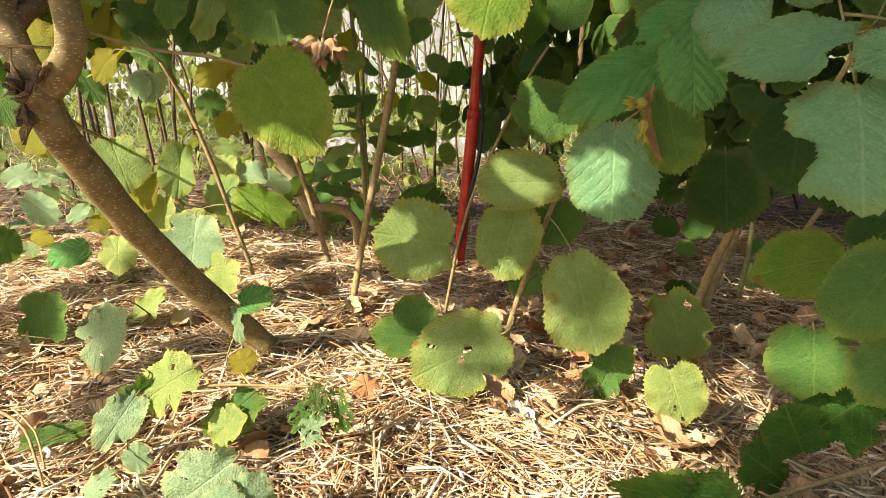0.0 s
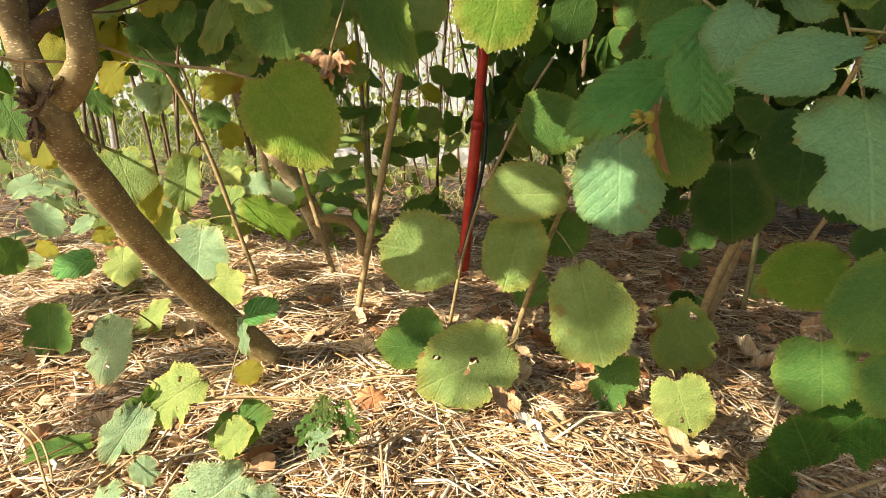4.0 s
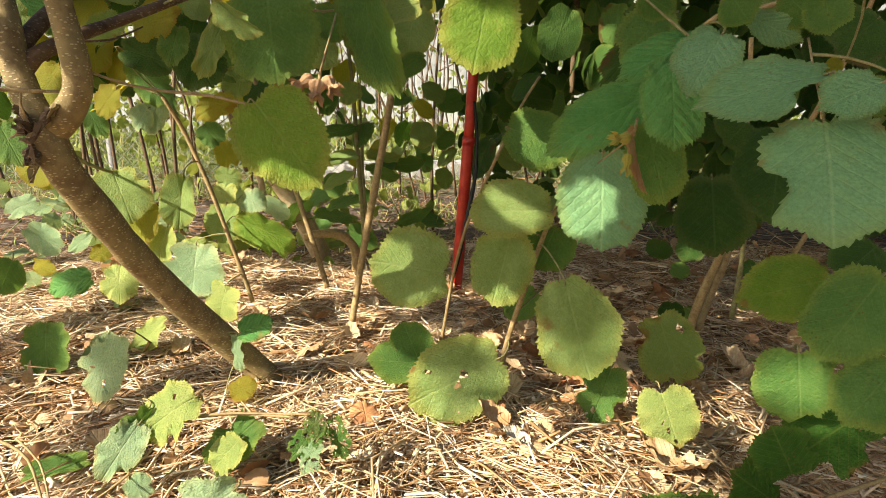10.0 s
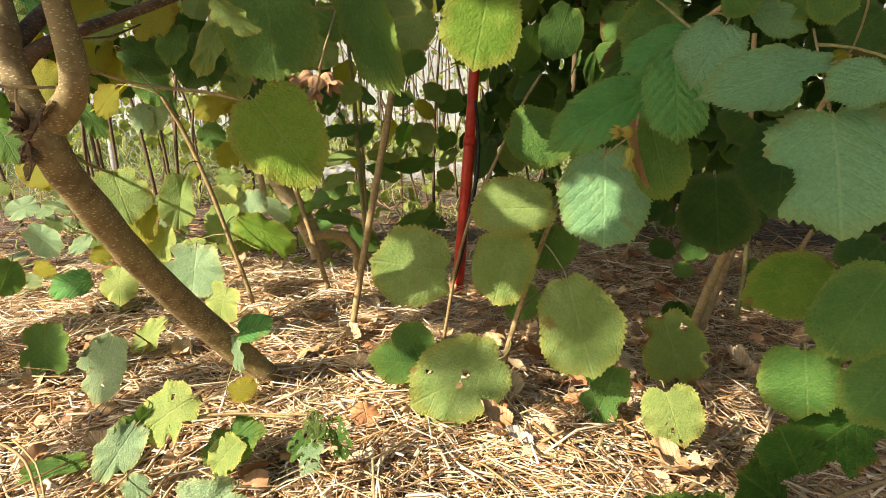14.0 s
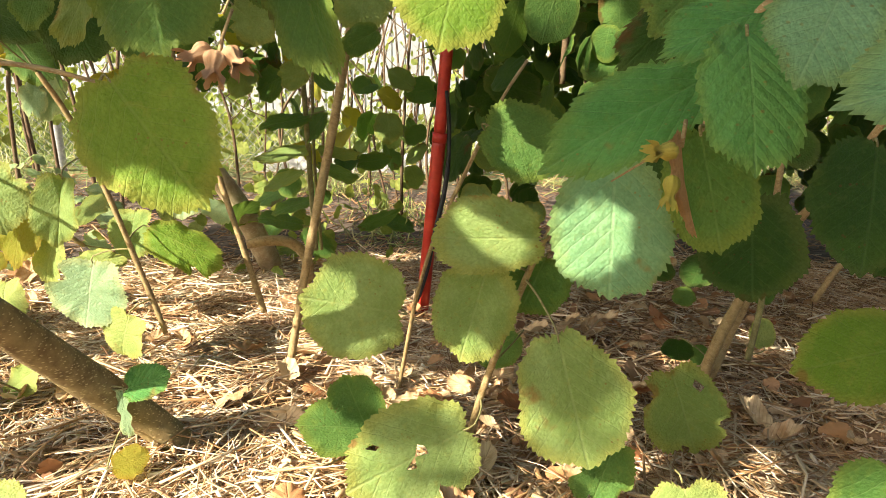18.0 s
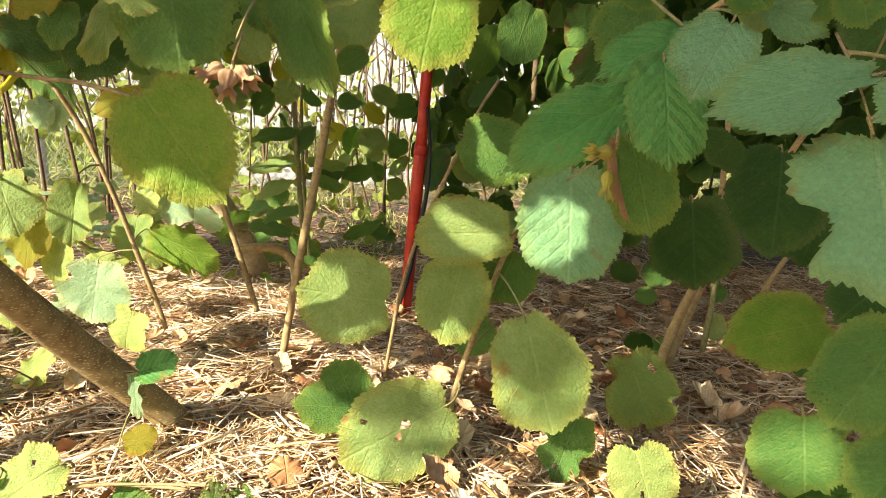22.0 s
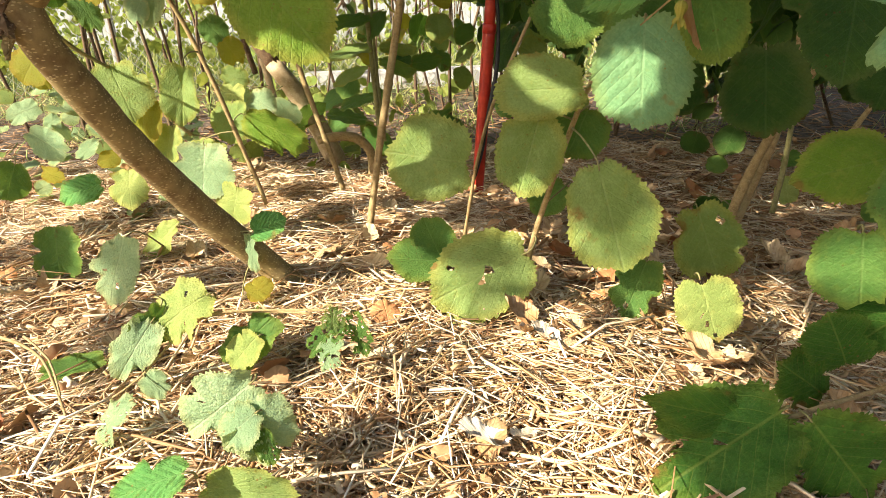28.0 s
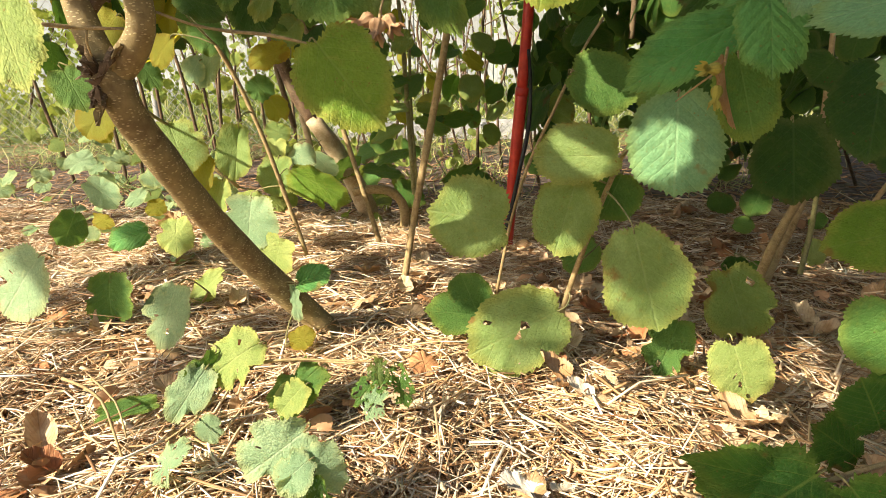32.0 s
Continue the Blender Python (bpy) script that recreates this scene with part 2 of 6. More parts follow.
def straw_material(name, tones, rough=0.5):
    m = Nodes(name)
    geo = m.add("NewGeometry")
    pick = m.add("ValToRGB")
    pick.color_ramp.elements[0].color = (*tones[0], 1)
    pick.color_ramp.elements[1].color = (*tones[-1], 1)
    for i, tone in enumerate(tones[1:-1]):
        e = pick.color_ramp.elements.new((i + 1) / (len(tones) - 1))
        e.color = (*tone, 1)
    m.link(geo.outputs["Random Per Island"], pick.inputs[0])
    stain = m.noise(90.0, 3.0, 0.6, geo.outputs["Position"])
    base = m.mix(m.math("MULTIPLY", m.range(stain, 0.5, 0.75), 0.4), pick.outputs[0], (0.2, 0.12, 0.06))
    patch = m.noise(7.0, 4.0, 0.6, geo.outputs["Position"])
    base = m.mix(m.math("MULTIPLY", m.range(patch, 0.48, 0.65), 0.3), base, (0.3, 0.15, 0.06))
    fibre = m.noise(700.0, 2.0, 0.6, geo.outputs["Position"])
    m.bump(fibre, 0.35, 0.0006)
    return m.finish(base, rough, 0.45)


STRAW = straw_material("straw", [(0.24, 0.12, 0.05), (0.5, 0.3, 0.13), (0.68, 0.48, 0.26), (0.8, 0.68, 0.48), (0.43, 0.26, 0.11), (0.76, 0.6, 0.4), (0.87, 0.8, 0.66)], 0.42)
LITTER = straw_material("leaf_litter", [(0.2, 0.09, 0.04), (0.36, 0.2, 0.09), (0.5, 0.32, 0.16), (0.3, 0.14, 0.055), (0.6, 0.44, 0.26)], 0.65)
STRAW_OLD = straw_material("straw_old", [(0.12, 0.055, 0.022), (0.28, 0.15, 0.065), (0.4, 0.235, 0.11), (0.22, 0.105, 0.045)], 0.65)


def dry_material(name, a, b):
    m = Nodes(name)
    pos = m.add("NewGeometry").outputs["Position"]
    rnd = m.add("ObjectInfo").outputs["Random"]
    uv = m.add("UVMap", uv_map="blade").outputs[0]
    sep = m.add("SeparateXYZ")
    m.link(uv, sep.inputs[0])
    across = m.math("ABSOLUTE", sep.outputs["X"])
    tooth = m.math("PINGPONG", m.math("MULTIPLY", m.math("SUBTRACT", sep.outputs["Y"], m.math("MULTIPLY", across, 0.85)), 8.0), 0.5)
    veins = m.math("MAXIMUM", m.range(across, 0.006, 0.025, 1.0, 0.0), m.range(tooth, 0.0, 0.09, 1.0, 0.0))
    n = m.noise(60.0, 4.0, 0.6, pos)
    f = m.math("ADD", m.range(n, 0.3, 0.7), m.math("MULTIPLY", m.math("SUBTRACT", rnd, 0.5), 1.1), clamp=True)
    base = m.mix(f, a, b)
    base = m.mix(m.math("MULTIPLY", veins, 0.3), base, tuple(0.5 * x for x in a))
    m.bump(m.math("SUBTRACT", m.noise(220.0, 3.0, 0.6, pos), veins), 0.6, 0.0012)
    m.finish(base, 0.65, 0.3)
    return m.mat


DRY = dry_material("dry_leaf", (0.4, 0.23, 0.1), (0.62, 0.46, 0.27))
DRY_WHITE = dry_material("dry_leaf_bleached", (0.58, 0.47, 0.33), (0.76, 0.68, 0.55))
DRY_RED = dry_material("dry_leaf_russet", (0.3, 0.11, 0.04), (0.48, 0.24, 0.1))
HUSK = dry_material("husk_brown", (0.36, 0.18, 0.08), (0.54, 0.34, 0.18))
HUSK_YELLOW = dry_material("husk_yellow", (0.3, 0.27, 0.04), (0.42, 0.36, 0.07))


def ground_material():
    m = Nodes("earth")
    pos = m.add("NewGeometry").outputs["Position"]
    sep = m.add("SeparateXYZ")
    m.link(pos, sep.inputs[0])
    clods = m.noise(34.0, 6.0, 0.65, pos)
    damp = m.noise(3.0, 3.0, 0.5, pos)
    soil = m.mix(m.range(clods, 0.35, 0.7), (0.055, 0.038, 0.026), (0.2, 0.15, 0.11))
    soil = m.mix(m.math("MULTIPLY", m.range(damp, 0.4, 0.65), 0.4), soil, (0.13, 0.105, 0.085))
    litter = m.add("TexVoronoi")
    litter.inputs["Scale"].default_value = 40.0
    m.link(pos, litter.inputs["Vector"])
    soil = m.mix(m.range(litter.outputs["Distance"], 0.1, 0.2, 0.75, 0.0), soil, (0.32, 0.24, 0.16))
    grass = m.mix(m.range(m.noise(20.0, 4.0, 0.6, pos), 0.3, 0.7), (0.08, 0.13, 0.03), (0.26, 0.28, 0.1))
    mulch = m.mix(m.range(m.noise(120.0, 4.0, 0.6, pos), 0.3, 0.7), (0.13, 0.075, 0.035), (0.36, 0.24, 0.12))
    near = m.range(m.math("ADD", sep.outputs["Y"], m.math("MULTIPLY", damp, 0.5)), 1.75, 1.95, 1.0, 0.0)
    reach = m.math("SQRT", m.math("ADD", m.math("POWER", m.math("ABSOLUTE", sep.outputs["X"]), 2.0), m.math("POWER", m.math("ABSOLUTE", m.math("SUBTRACT", sep.outputs["Y"], 0.3)), 2.0)))
    near = m.math("MULTIPLY", near, m.range(m.math("ADD", reach, m.math("MULTIPLY", damp, 0.8)), 2.2, 2.7, 1.0, 0.0))
    soil = m.mix(near, soil, mulch)
    far = m.range(m.math("ADD", sep.outputs["Y"], m.math("MULTIPLY", damp, 1.2)), 3.6, 4.6)
    m.bump(m.math("ADD", clods, m.math("MULTIPLY", m.noise(160.0, 3.0, 0.6, pos), 0.3)), 0.9, 0.015)
    return m.finish(m.mix(far, soil, grass), 0.9, 0.2)


EARTH = ground_material()


def plain_material(name, a, b, scale, rough, spec=0.4, metal=0.0, bump=0.3):
    m = Nodes(name)
    pos = m.add("TexCoord").outputs["Object"]
    n = m.noise(scale, 4.0, 0.6, pos)
    m.bump(n, bump, 0.001)
    m.bsdf.inputs["Metallic"].default_value = metal
    return m.finish(m.mix(m.range(n, 0.35, 0.7), a, b), rough, spec)


RED = plain_material("red_paint", (0.42, 0.02, 0.012), (0.56, 0.045, 0.02), 45.0, 0.32, 0.5)
BLACK = plain_material("black_rubber", (0.012, 0.012, 0.014), (0.03, 0.03, 0.032), 60.0, 0.5)
ZINC = plain_material("zinc_wire", (0.3, 0.3, 0.29), (0.42, 0.41, 0.4), 80.0, 0.5, 0.5, 0.6)
CONCRETE = plain_material("concrete", (0.42, 0.41, 0.39), (0.6, 0.59, 0.56), 5.0, 0.85, 0.2)
WALL = plain_material("pale_render", (0.26, 0.275, 0.28), (0.34, 0.36, 0.36), 2.0, 0.8, 0.2)
def plank_material():
    m = Nodes("weathered_planks")
    pos = m.add("TexCoord").outputs["Object"]
    rnd = m.add("ObjectInfo").outputs["Random"]
    stretch = m.add("Mapping")
    stretch.inputs["Scale"].default_value = (30.0, 30.0, 1.5)
    m.link(pos, stretch.inputs["Vector"])
    grain = m.noise(1.0, 4.0, 0.6, stretch.outputs[0])
    base = m.mix(m.range(grain, 0.3, 0.7), (0.3, 0.31, 0.31), (0.46, 0.47, 0.46))
    base = m.mix(m.math("MULTIPLY", rnd, 0.4), base, (0.2, 0.2, 0.19))
    m.bump(grain, 0.4, 0.003)
    return m.finish(base, 0.8, 0.25)


PLANK = plank_material()
GRASS = straw_material("grass_blades", [(0.09, 0.15, 0.03), (0.18, 0.25, 0.06), (0.32, 0.35, 0.1), (0.5, 0.46, 0.2)], 0.6)


# ---- builders ----
def mesh_of(name, verts, faces, mat, smooth=True):
    me = bpy.data.meshes.new(name)
    me.from_pydata(verts, [], faces)
    me.materials.append(mat)
    if smooth:
        me.polygons.foreach_set("use_smooth", [True] * len(me.polygons))
    me.update()
    return me


def child(name, me, parent, label="", matrix=None):
    ob = new(name, me)
    ob.parent = parent
    if parent.type == "EMPTY":
        ob.matrix_parent_inverse = Matrix.Translation(-parent.location)
    if matrix is not None:
        ob.matrix_basis = matrix
    if label:
        ob["label"] = label
    return ob


def thing(name, label, category, group="", place=(0, 0, 0)):
    ob = new(name)
    ob.location = place
    ob.empty_display_size = 0.05
    return tagged(ob, label, category, group)


def leaf_mesh(name, length, width, mat, seed, curl=0.12, fold=0.08, holes=(), ragged=0.0, fine=True, lobes=0.0, wave=0.035, point=0.0, obov=0.04, square=2.12, notch=0.13, skew=0.0, cuts=(), bites=0):
    """A hazel blade: base at the origin, tip along +y, face along +z; heart-shaped base, doubly toothed rim, pleats between the veins.
    obov: widest towards the tip (+) or the base (-); square: how full the shoulders are; notch: depth of the heart-shaped base;
    skew: one half wider; cuts: bites out of the rim (degrees from the tip, half width, depth); bites: how many more by chance."""
    rng = random.Random(seed)
    steps, rings = {2: (208, (0.0, 0.2, 0.4, 0.58, 0.74, 0.86, 0.945, 1.0)), 1: (48, (0.0, 0.45, 0.8, 1.0)), 0: (18, (0.0, 0.55, 1.0))}[int(fine) * 2 if fine is True else int(fine)]
    ph = [rng.uniform(0, 6.28) for _ in range(6)]
    keen = [rng.uniform(0.35, 1.25) for _ in range(60)]
    lean = rng.uniform(-0.06, 0.06)
    cuts = (*cuts, *((rng.uniform(-150, 150), rng.uniform(7, 17), rng.uniform(0.12, 0.36)) for _ in range(bites)))
    verts, uvs, rims = [(0.0, 0.46 * length, 0.0)], [(0.0, 0.46)], [0.0]
    for k in rings[1:]:
        for i in range(steps):
            a = 2 * math.pi * i / steps
            d = min(a, 2 * math.pi - a)
            r = 1.0 + 0.026 * math.sin(3 * a + ph[0]) + 0.024 * math.sin(5 * a + ph[1]) + 0.016 * math.sin(9 * a + ph[2]) + 0.011 * math.sin(14 * a + ph[5])
            r += 0.5 * lobes * max(0.0, math.cos(5 * a + ph[2])) ** 2
            r -= notch * math.exp(-(((math.pi - d) / 0.3) ** 2)) * k**2
            r += (0.045 + 0.13 * point) * k * math.exp(-((d / 0.17) ** 2))
            r += point * k * (0.05 * math.exp(-(((d - 0.8) / 0.3) ** 2)) - 0.06 * math.exp(-(((d - 2.2) / 0.5) ** 2)))
            for turn, half, deep in cuts:
                off = (math.degrees(a) - turn + 180) % 360 - 180
                r *= 1 - deep * k * math.exp(-((off / half) ** 4))
            if k > 0.9 and steps > 20:
                j = int(d * steps / (2 * math.pi) + 0.5)
                saw, big = 1 - (j % 4) / 3.0, 1 - ((j // 4) % 4) / 3.0
                r += (0.046 * saw + 0.04 * big * saw - 0.032) * (1 + 0.5 * point) * keen[(j // 4 + (30 if a > math.pi else 0)) % 60] * (1.0 if steps > 100 else 0.7) * (1 if k == 1.0 else 0.3)
                r += 0.009 * rng.uniform(-1, 1) * (k == 1.0)
            sx, cy = math.sin(a), math.cos(a)
            sx, cy = math.copysign(abs(sx) ** (2 / square), sx), math.copysign(abs(cy) ** (2 / square), cy)
            x = 0.5 * width * k * r * sx * (1 + obov * cy) * (1 + skew * (1 if sx > 0 else -1))
            y = length * (0.46 + 0.5 * k * r * cy)
            u, v = x / width, y / length
            z = fold * length * abs(u) * 1.4
            z -= curl * length * ((v - 0.25) ** 2 + lean * u)
            z -= curl * length * 0.9 * u * u
            run = (v + 0.02 - abs(u) * 0.85) * 8.0
            z += (0.004 + 0.003 * point) * length * abs((run % 1.0) - 0.5) * 2 * min(1.0, 5 * abs(u)) * (1.1 - 0.5 * k)
            z += 0.7 * wave * length * k**3 * (math.sin(3 * a + ph[3]) + 0.6 * math.sin(7 * a + ph[4]) + 0.4 * math.sin(11 * a + ph[5]))
            verts.append((x, y, z))
            uvs.append((u, v))
            rims.append(k)
    faces = [(0, 1 + (i + 1) % steps, 1 + i) for i in range(steps)]
    for j in range(len(rings) - 2):
        a0, b0 = 1 + j * steps, 1 + (j + 1) * steps
        faces += [(a0 + i, a0 + (i + 1) % steps, b0 + (i + 1) % steps, b0 + i) for i in range(steps)]
    if holes or ragged:
        kept = []
        for f in faces:
            u = sum(uvs[i][0] for i in f) / len(f)
            v = sum(uvs[i][1] for i in f) / len(f)
            gone = any((u - hu) ** 2 + (v - hv) ** 2 < hr * hr * (1 + 0.5 * math.sin(9 * u + 7 * v + hu)) for hu, hv, hr in holes)
            if ragged:
                gone = gone or noise.noise((u * 7 + seed, v * 7, 0.3)) > 0.42 - ragged or abs(u) > 0.06 and noise.noise((u * 16, v * 16 + seed, 2.3)) > 0.5 - ragged
            if not gone:
                kept.append(f)
        faces = kept
    me = mesh_of(name, verts, faces, mat)
    for layer, values in (("blade", uvs), ("rim", [(k, 0.0) for k in rims])):
        data = me.uv_layers.new(name=layer).data
        idx = np.zeros(len(me.loops), dtype=np.int32)
        me.loops.foreach_get("vertex_index", idx)
        data.foreach_set("uv", np.array(values, dtype=np.float32)[idx].ravel())
    return me


def tube_data(points, sides=8, rough=0.0, seed=0, caps=True):
    """Rings along points (x, y, z, radius), smoothed, with knobbly thickness."""
    rng = random.Random(seed)
    pts = [Vector(p[:3]) for p in points]
    rad = [p[3] for p in points]
    fine, fr = [], []
    for i in range(len(pts) - 1):
        p0, p1, p2, p3 = pts[max(i - 1, 0)], pts[i], pts[i + 1], pts[min(i + 2, len(pts) - 1)]
        n = max(2, min(14, int((p2 - p1).length / max(0.012, 1.2 * rad[i]))))
        for s in range(n):
            t = s / n
            fine.append(0.5 * ((2 * p1) + (p2 - p0) * t + (2 * p0 - 5 * p1 + 4 * p2 - p3) * t * t + (3 * p1 - p0 - 3 * p2 + p3) * t**3))
            fr.append(rad[i] * (1 - t) + rad[i + 1] * t)
    fine.append(pts[-1])
    fr.append(rad[-1])
    verts, faces = [], []
    side = None
    for i, (p, r) in enumerate(zip(fine, fr)):
        d = (fine[min(i + 1, len(fine) - 1)] - fine[max(i - 1, 0)]).normalized()
        side = d.orthogonal() if side is None else (side - d * side.dot(d))
        side.normalize()
        up = d.cross(side)
        swell = 1 + rough * (noise.noise((p.x * 40, p.y * 40, p.z * 40 + seed)) + 0.5 * rng.uniform(-1, 1))
        for k in range(sides):
            a = 2 * math.pi * k / sides
            rr = r * swell * (1 + 0.5 * rough * noise.noise((p.x * 60 + 3 * math.cos(a), p.y * 60 + 3 * math.sin(a), p.z * 60)))
            verts.append(tuple(p + (side * math.cos(a) + up * math.sin(a)) * rr))
    for i in range(len(fine) - 1):
        for k in range(sides):
            a, b = i * sides + k, i * sides + (k + 1) % sides
            faces.append((a, b, b + sides, a + sides))
    if caps:
        faces.append(tuple(range(sides))[::-1])
        faces.append(tuple(range(len(verts) - sides, len(verts))))
    return verts, faces


STEMS = {}


def stem(name, parent, mat, *points, rough=0.08, sides=10, label="", seed=1):
    """A limb, shoot or twig through the given points (x, y, z, radius)."""
    run = STEMS.setdefault(parent.name, [])
    for p, q in zip(points, points[1:]):
        run += [Vector(p[:3]).lerp(Vector(q[:3]), k / 8) for k in range(9)]
    verts, faces = tube_data(points, sides, rough, seed)
    if name == "stub":
        rng, r = random.Random(len(run)), max(p[3] for p in points)
        verts = [tuple(c + rng.uniform(-0.5, 0.5) * r for c in v) for v in verts]
    return child(name, mesh_of(name, verts, faces, mat, name != "stub"), parent, label)


COUNT = [0]


def leaf(parent, tone, base, tip, width, face, curl=0.12, fold=0.06, holes=(), ragged=0.0, stalk=0.014, lobes=0.03, label="", wave=0.035, point=0.0, **shape):
    """One leaf of a plant, from the place of its base and of its tip, with its stalk."""
    COUNT[0] += 1
    b, t, n = Vector(base), Vector(tip), Vector(face)
    y = t - b
    length = y.length
    y.normalize()
    n = (n - y * n.dot(y)).normalized()
    x = y.cross(n)
    m = Matrix(((x.x, y.x, n.x, b.x), (x.y, y.y, n.y, b.y), (x.z, y.z, n.z, b.z), (0, 0, 0, 1)))
    me = leaf_mesh("leaf", length, width, LEAF[tone], COUNT[0] * 7 + 1, curl, fold, holes, ragged, True, lobes, wave, point, **shape)
    ob = child("leaf", me, parent, label, m)
    if stalk:
        pts = [(0, 0.06 * length, -0.0006, 0.0008), (0, -0.1 * stalk, -0.25 * stalk, 0.0009), (0.1 * stalk, 0.0, -0.9 * stalk, 0.001), (0.12 * stalk, 0.3 * stalk, -1.7 * stalk, 0.0013)]
        near = min(STEMS.get(parent.name, []), key=lambda p: (p - b).length, default=None)
        if near is not None and 0.004 < (near - b).length < 0.085:
            end = m.inverted() @ near
            pts = [pts[0], (0, -0.08 * end.length, 0.0005, 0.0009), (0.55 * end.x, 0.55 * end.y - 0.1 * end.length, 0.5 * end.z, 0.001), (*end, 0.0013)]
        child("petiole", mesh_of("petiole", *tube_data(pts, 6), TWIG_GREEN), ob)
    return ob


# ---- the leaning hazel shrub ----
left_shrub = thing("hazel_shrub", "hazel shrub with a leaning brown speckled trunk rising from straw mulch", "shrub", "", (-0.30, 0.83, 0.0))
stem("trunk", left_shrub, BARK, (-0.213, 0.799, 0.008, 0.0177), (-0.241, 0.790, 0.044, 0.0177), (-0.265, 0.783, 0.074, 0.0182), (-0.291, 0.759, 0.118, 0.0182), (-0.316, 0.724, 0.172, 0.0179), (-0.331, 0.685, 0.223, 0.0173), (-0.340, 0.645, 0.270, 0.0167), (-0.344, 0.599, 0.323, 0.0165), (-0.350, 0.567, 0.366, 0.0164), (-0.353, 0.554, 0.396, 0.0164), (-0.357, 0.550, 0.408, 0.0131), rough=0.05, sides=20)
stem("limb", left_shrub, BARK, (-0.351, 0.558, 0.403, 0.0128), (-0.333, 0.553, 0.418, 0.0137), (-0.314, 0.545, 0.439, 0.0123), (-0.310, 0.541, 0.465, 0.0116), (-0.311, 0.537, 0.490, 0.0111), (-0.313, 0.533, 0.520, 0.0104), (-0.310, 0.521, 0.572, 0.0092), (-0.294, 0.506, 0.631, 0.0074), rough=0.05, sides=18)
stem("limb", left_shrub, BARK, (-0.350, 0.567, 0.366, 0.0165), (-0.358, 0.561, 0.407, 0.0134), (-0.372, 0.565, 0.435, 0.0128), (-0.382, 0.569, 0.470, 0.0126), (-0.387, 0.577, 0.505, 0.0116), (-0.400, 0.592, 0.545, 0.0107), (-0.383, 0.569, 0.623, 0.0085), rough=0.06, sides=16)
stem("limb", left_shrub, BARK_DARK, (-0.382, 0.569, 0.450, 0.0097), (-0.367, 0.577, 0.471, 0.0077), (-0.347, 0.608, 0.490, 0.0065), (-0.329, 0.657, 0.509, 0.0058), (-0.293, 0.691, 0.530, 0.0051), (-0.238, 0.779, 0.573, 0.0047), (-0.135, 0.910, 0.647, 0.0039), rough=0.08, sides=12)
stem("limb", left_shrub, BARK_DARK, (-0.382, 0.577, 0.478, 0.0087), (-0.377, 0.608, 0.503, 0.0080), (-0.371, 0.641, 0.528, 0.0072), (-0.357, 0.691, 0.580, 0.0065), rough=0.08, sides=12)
stem("stub", left_shrub, BARK_DARK, (-0.361, 0.553, 0.403, 0.0043), (-0.360, 0.537, 0.411, 0.0035), (-0.363, 0.529, 0.416, 0.0013), rough=0.7, sides=10)
stem("stub", left_shrub, BARK_DARK, (-0.359, 0.553, 0.393, 0.0043), (-0.362, 0.537, 0.387, 0.0031), (-0.363, 0.533, 0.377, 0.0009), rough=0.7, sides=10)
stem("stub", left_shrub, BARK_PALE_SUNLIT, (-0.360, 0.545, 0.411, 0.0022), (-0.358, 0.533, 0.421, 0.0017), (-0.356, 0.529, 0.429, 0.0005), rough=0.7, sides=10)
stem("stub", left_shrub, BARK_PALE_SUNLIT, (-0.364, 0.541, 0.403, 0.0017), (-0.366, 0.531, 0.403, 0.0013), (-0.370, 0.529, 0.400, 0.0005), rough=0.7, sides=10)
stem("stub", left_shrub, BARK_DARK, (-0.340, 0.545, 0.424, 0.0040), (-0.342, 0.533, 0.411, 0.0031), (-0.352, 0.529, 0.398, 0.0022), (-0.360, 0.529, 0.400, 0.0005), rough=0.8, sides=10)
stem("stub", left_shrub, BARK_DARK, (-0.360, 0.545, 0.399, 0.0051), (-0.356, 0.537, 0.386, 0.0040), (-0.354, 0.533, 0.377, 0.0020), rough=0.4, sides=10)
stem("stub", left_shrub, BARK_DARK, (-0.364, 0.545, 0.403, 0.0065), (-0.363, 0.541, 0.418, 0.0050), (-0.366, 0.537, 0.425, 0.0024), rough=0.4, sides=10)
stem("stub", left_shrub, BARK, (-0.361, 0.549, 0.391, 0.0056), (-0.359, 0.540, 0.376, 0.0032), (-0.363, 0.536, 0.362, 0.0008), rough=0.5, sides=10)
stem("stub", left_shrub, BARK, (-0.348, 0.549, 0.408, 0.0055), (-0.336, 0.540, 0.418, 0.0032), (-0.329, 0.536, 0.427, 0.0007), rough=0.5, sides=10)
stem("stub", left_shrub, BARK, (-0.368, 0.549, 0.405, 0.0055), (-0.367, 0.540, 0.407, 0.0032), (-0.371, 0.536, 0.410, 0.0007), rough=0.5, sides=10)
stem("twig", left_shrub, TWIG, (-0.304, 0.555, 0.455, 0.0013), (-0.283, 0.575, 0.445, 0.0013), (-0.257, 0.595, 0.439, 0.0016), (-0.222, 0.605, 0.435, 0.0017), (-0.185, 0.606, 0.426, 0.0014), rough=0.08, sides=10)
stem("twig", left_shrub, TWIG, (-0.358, 0.474, 0.443, 0.0017), (-0.344, 0.490, 0.441, 0.0017), (-0.331, 0.498, 0.440, 0.0016), (-0.307, 0.506, 0.439, 0.0011), rough=0.08, sides=10)
stem("twig", left_shrub, TWIG, (-0.333, 0.498, 0.439, 0.0011), (-0.335, 0.498, 0.430, 0.0009), (-0.338, 0.506, 0.419, 0.0007), rough=0.08, sides=10)
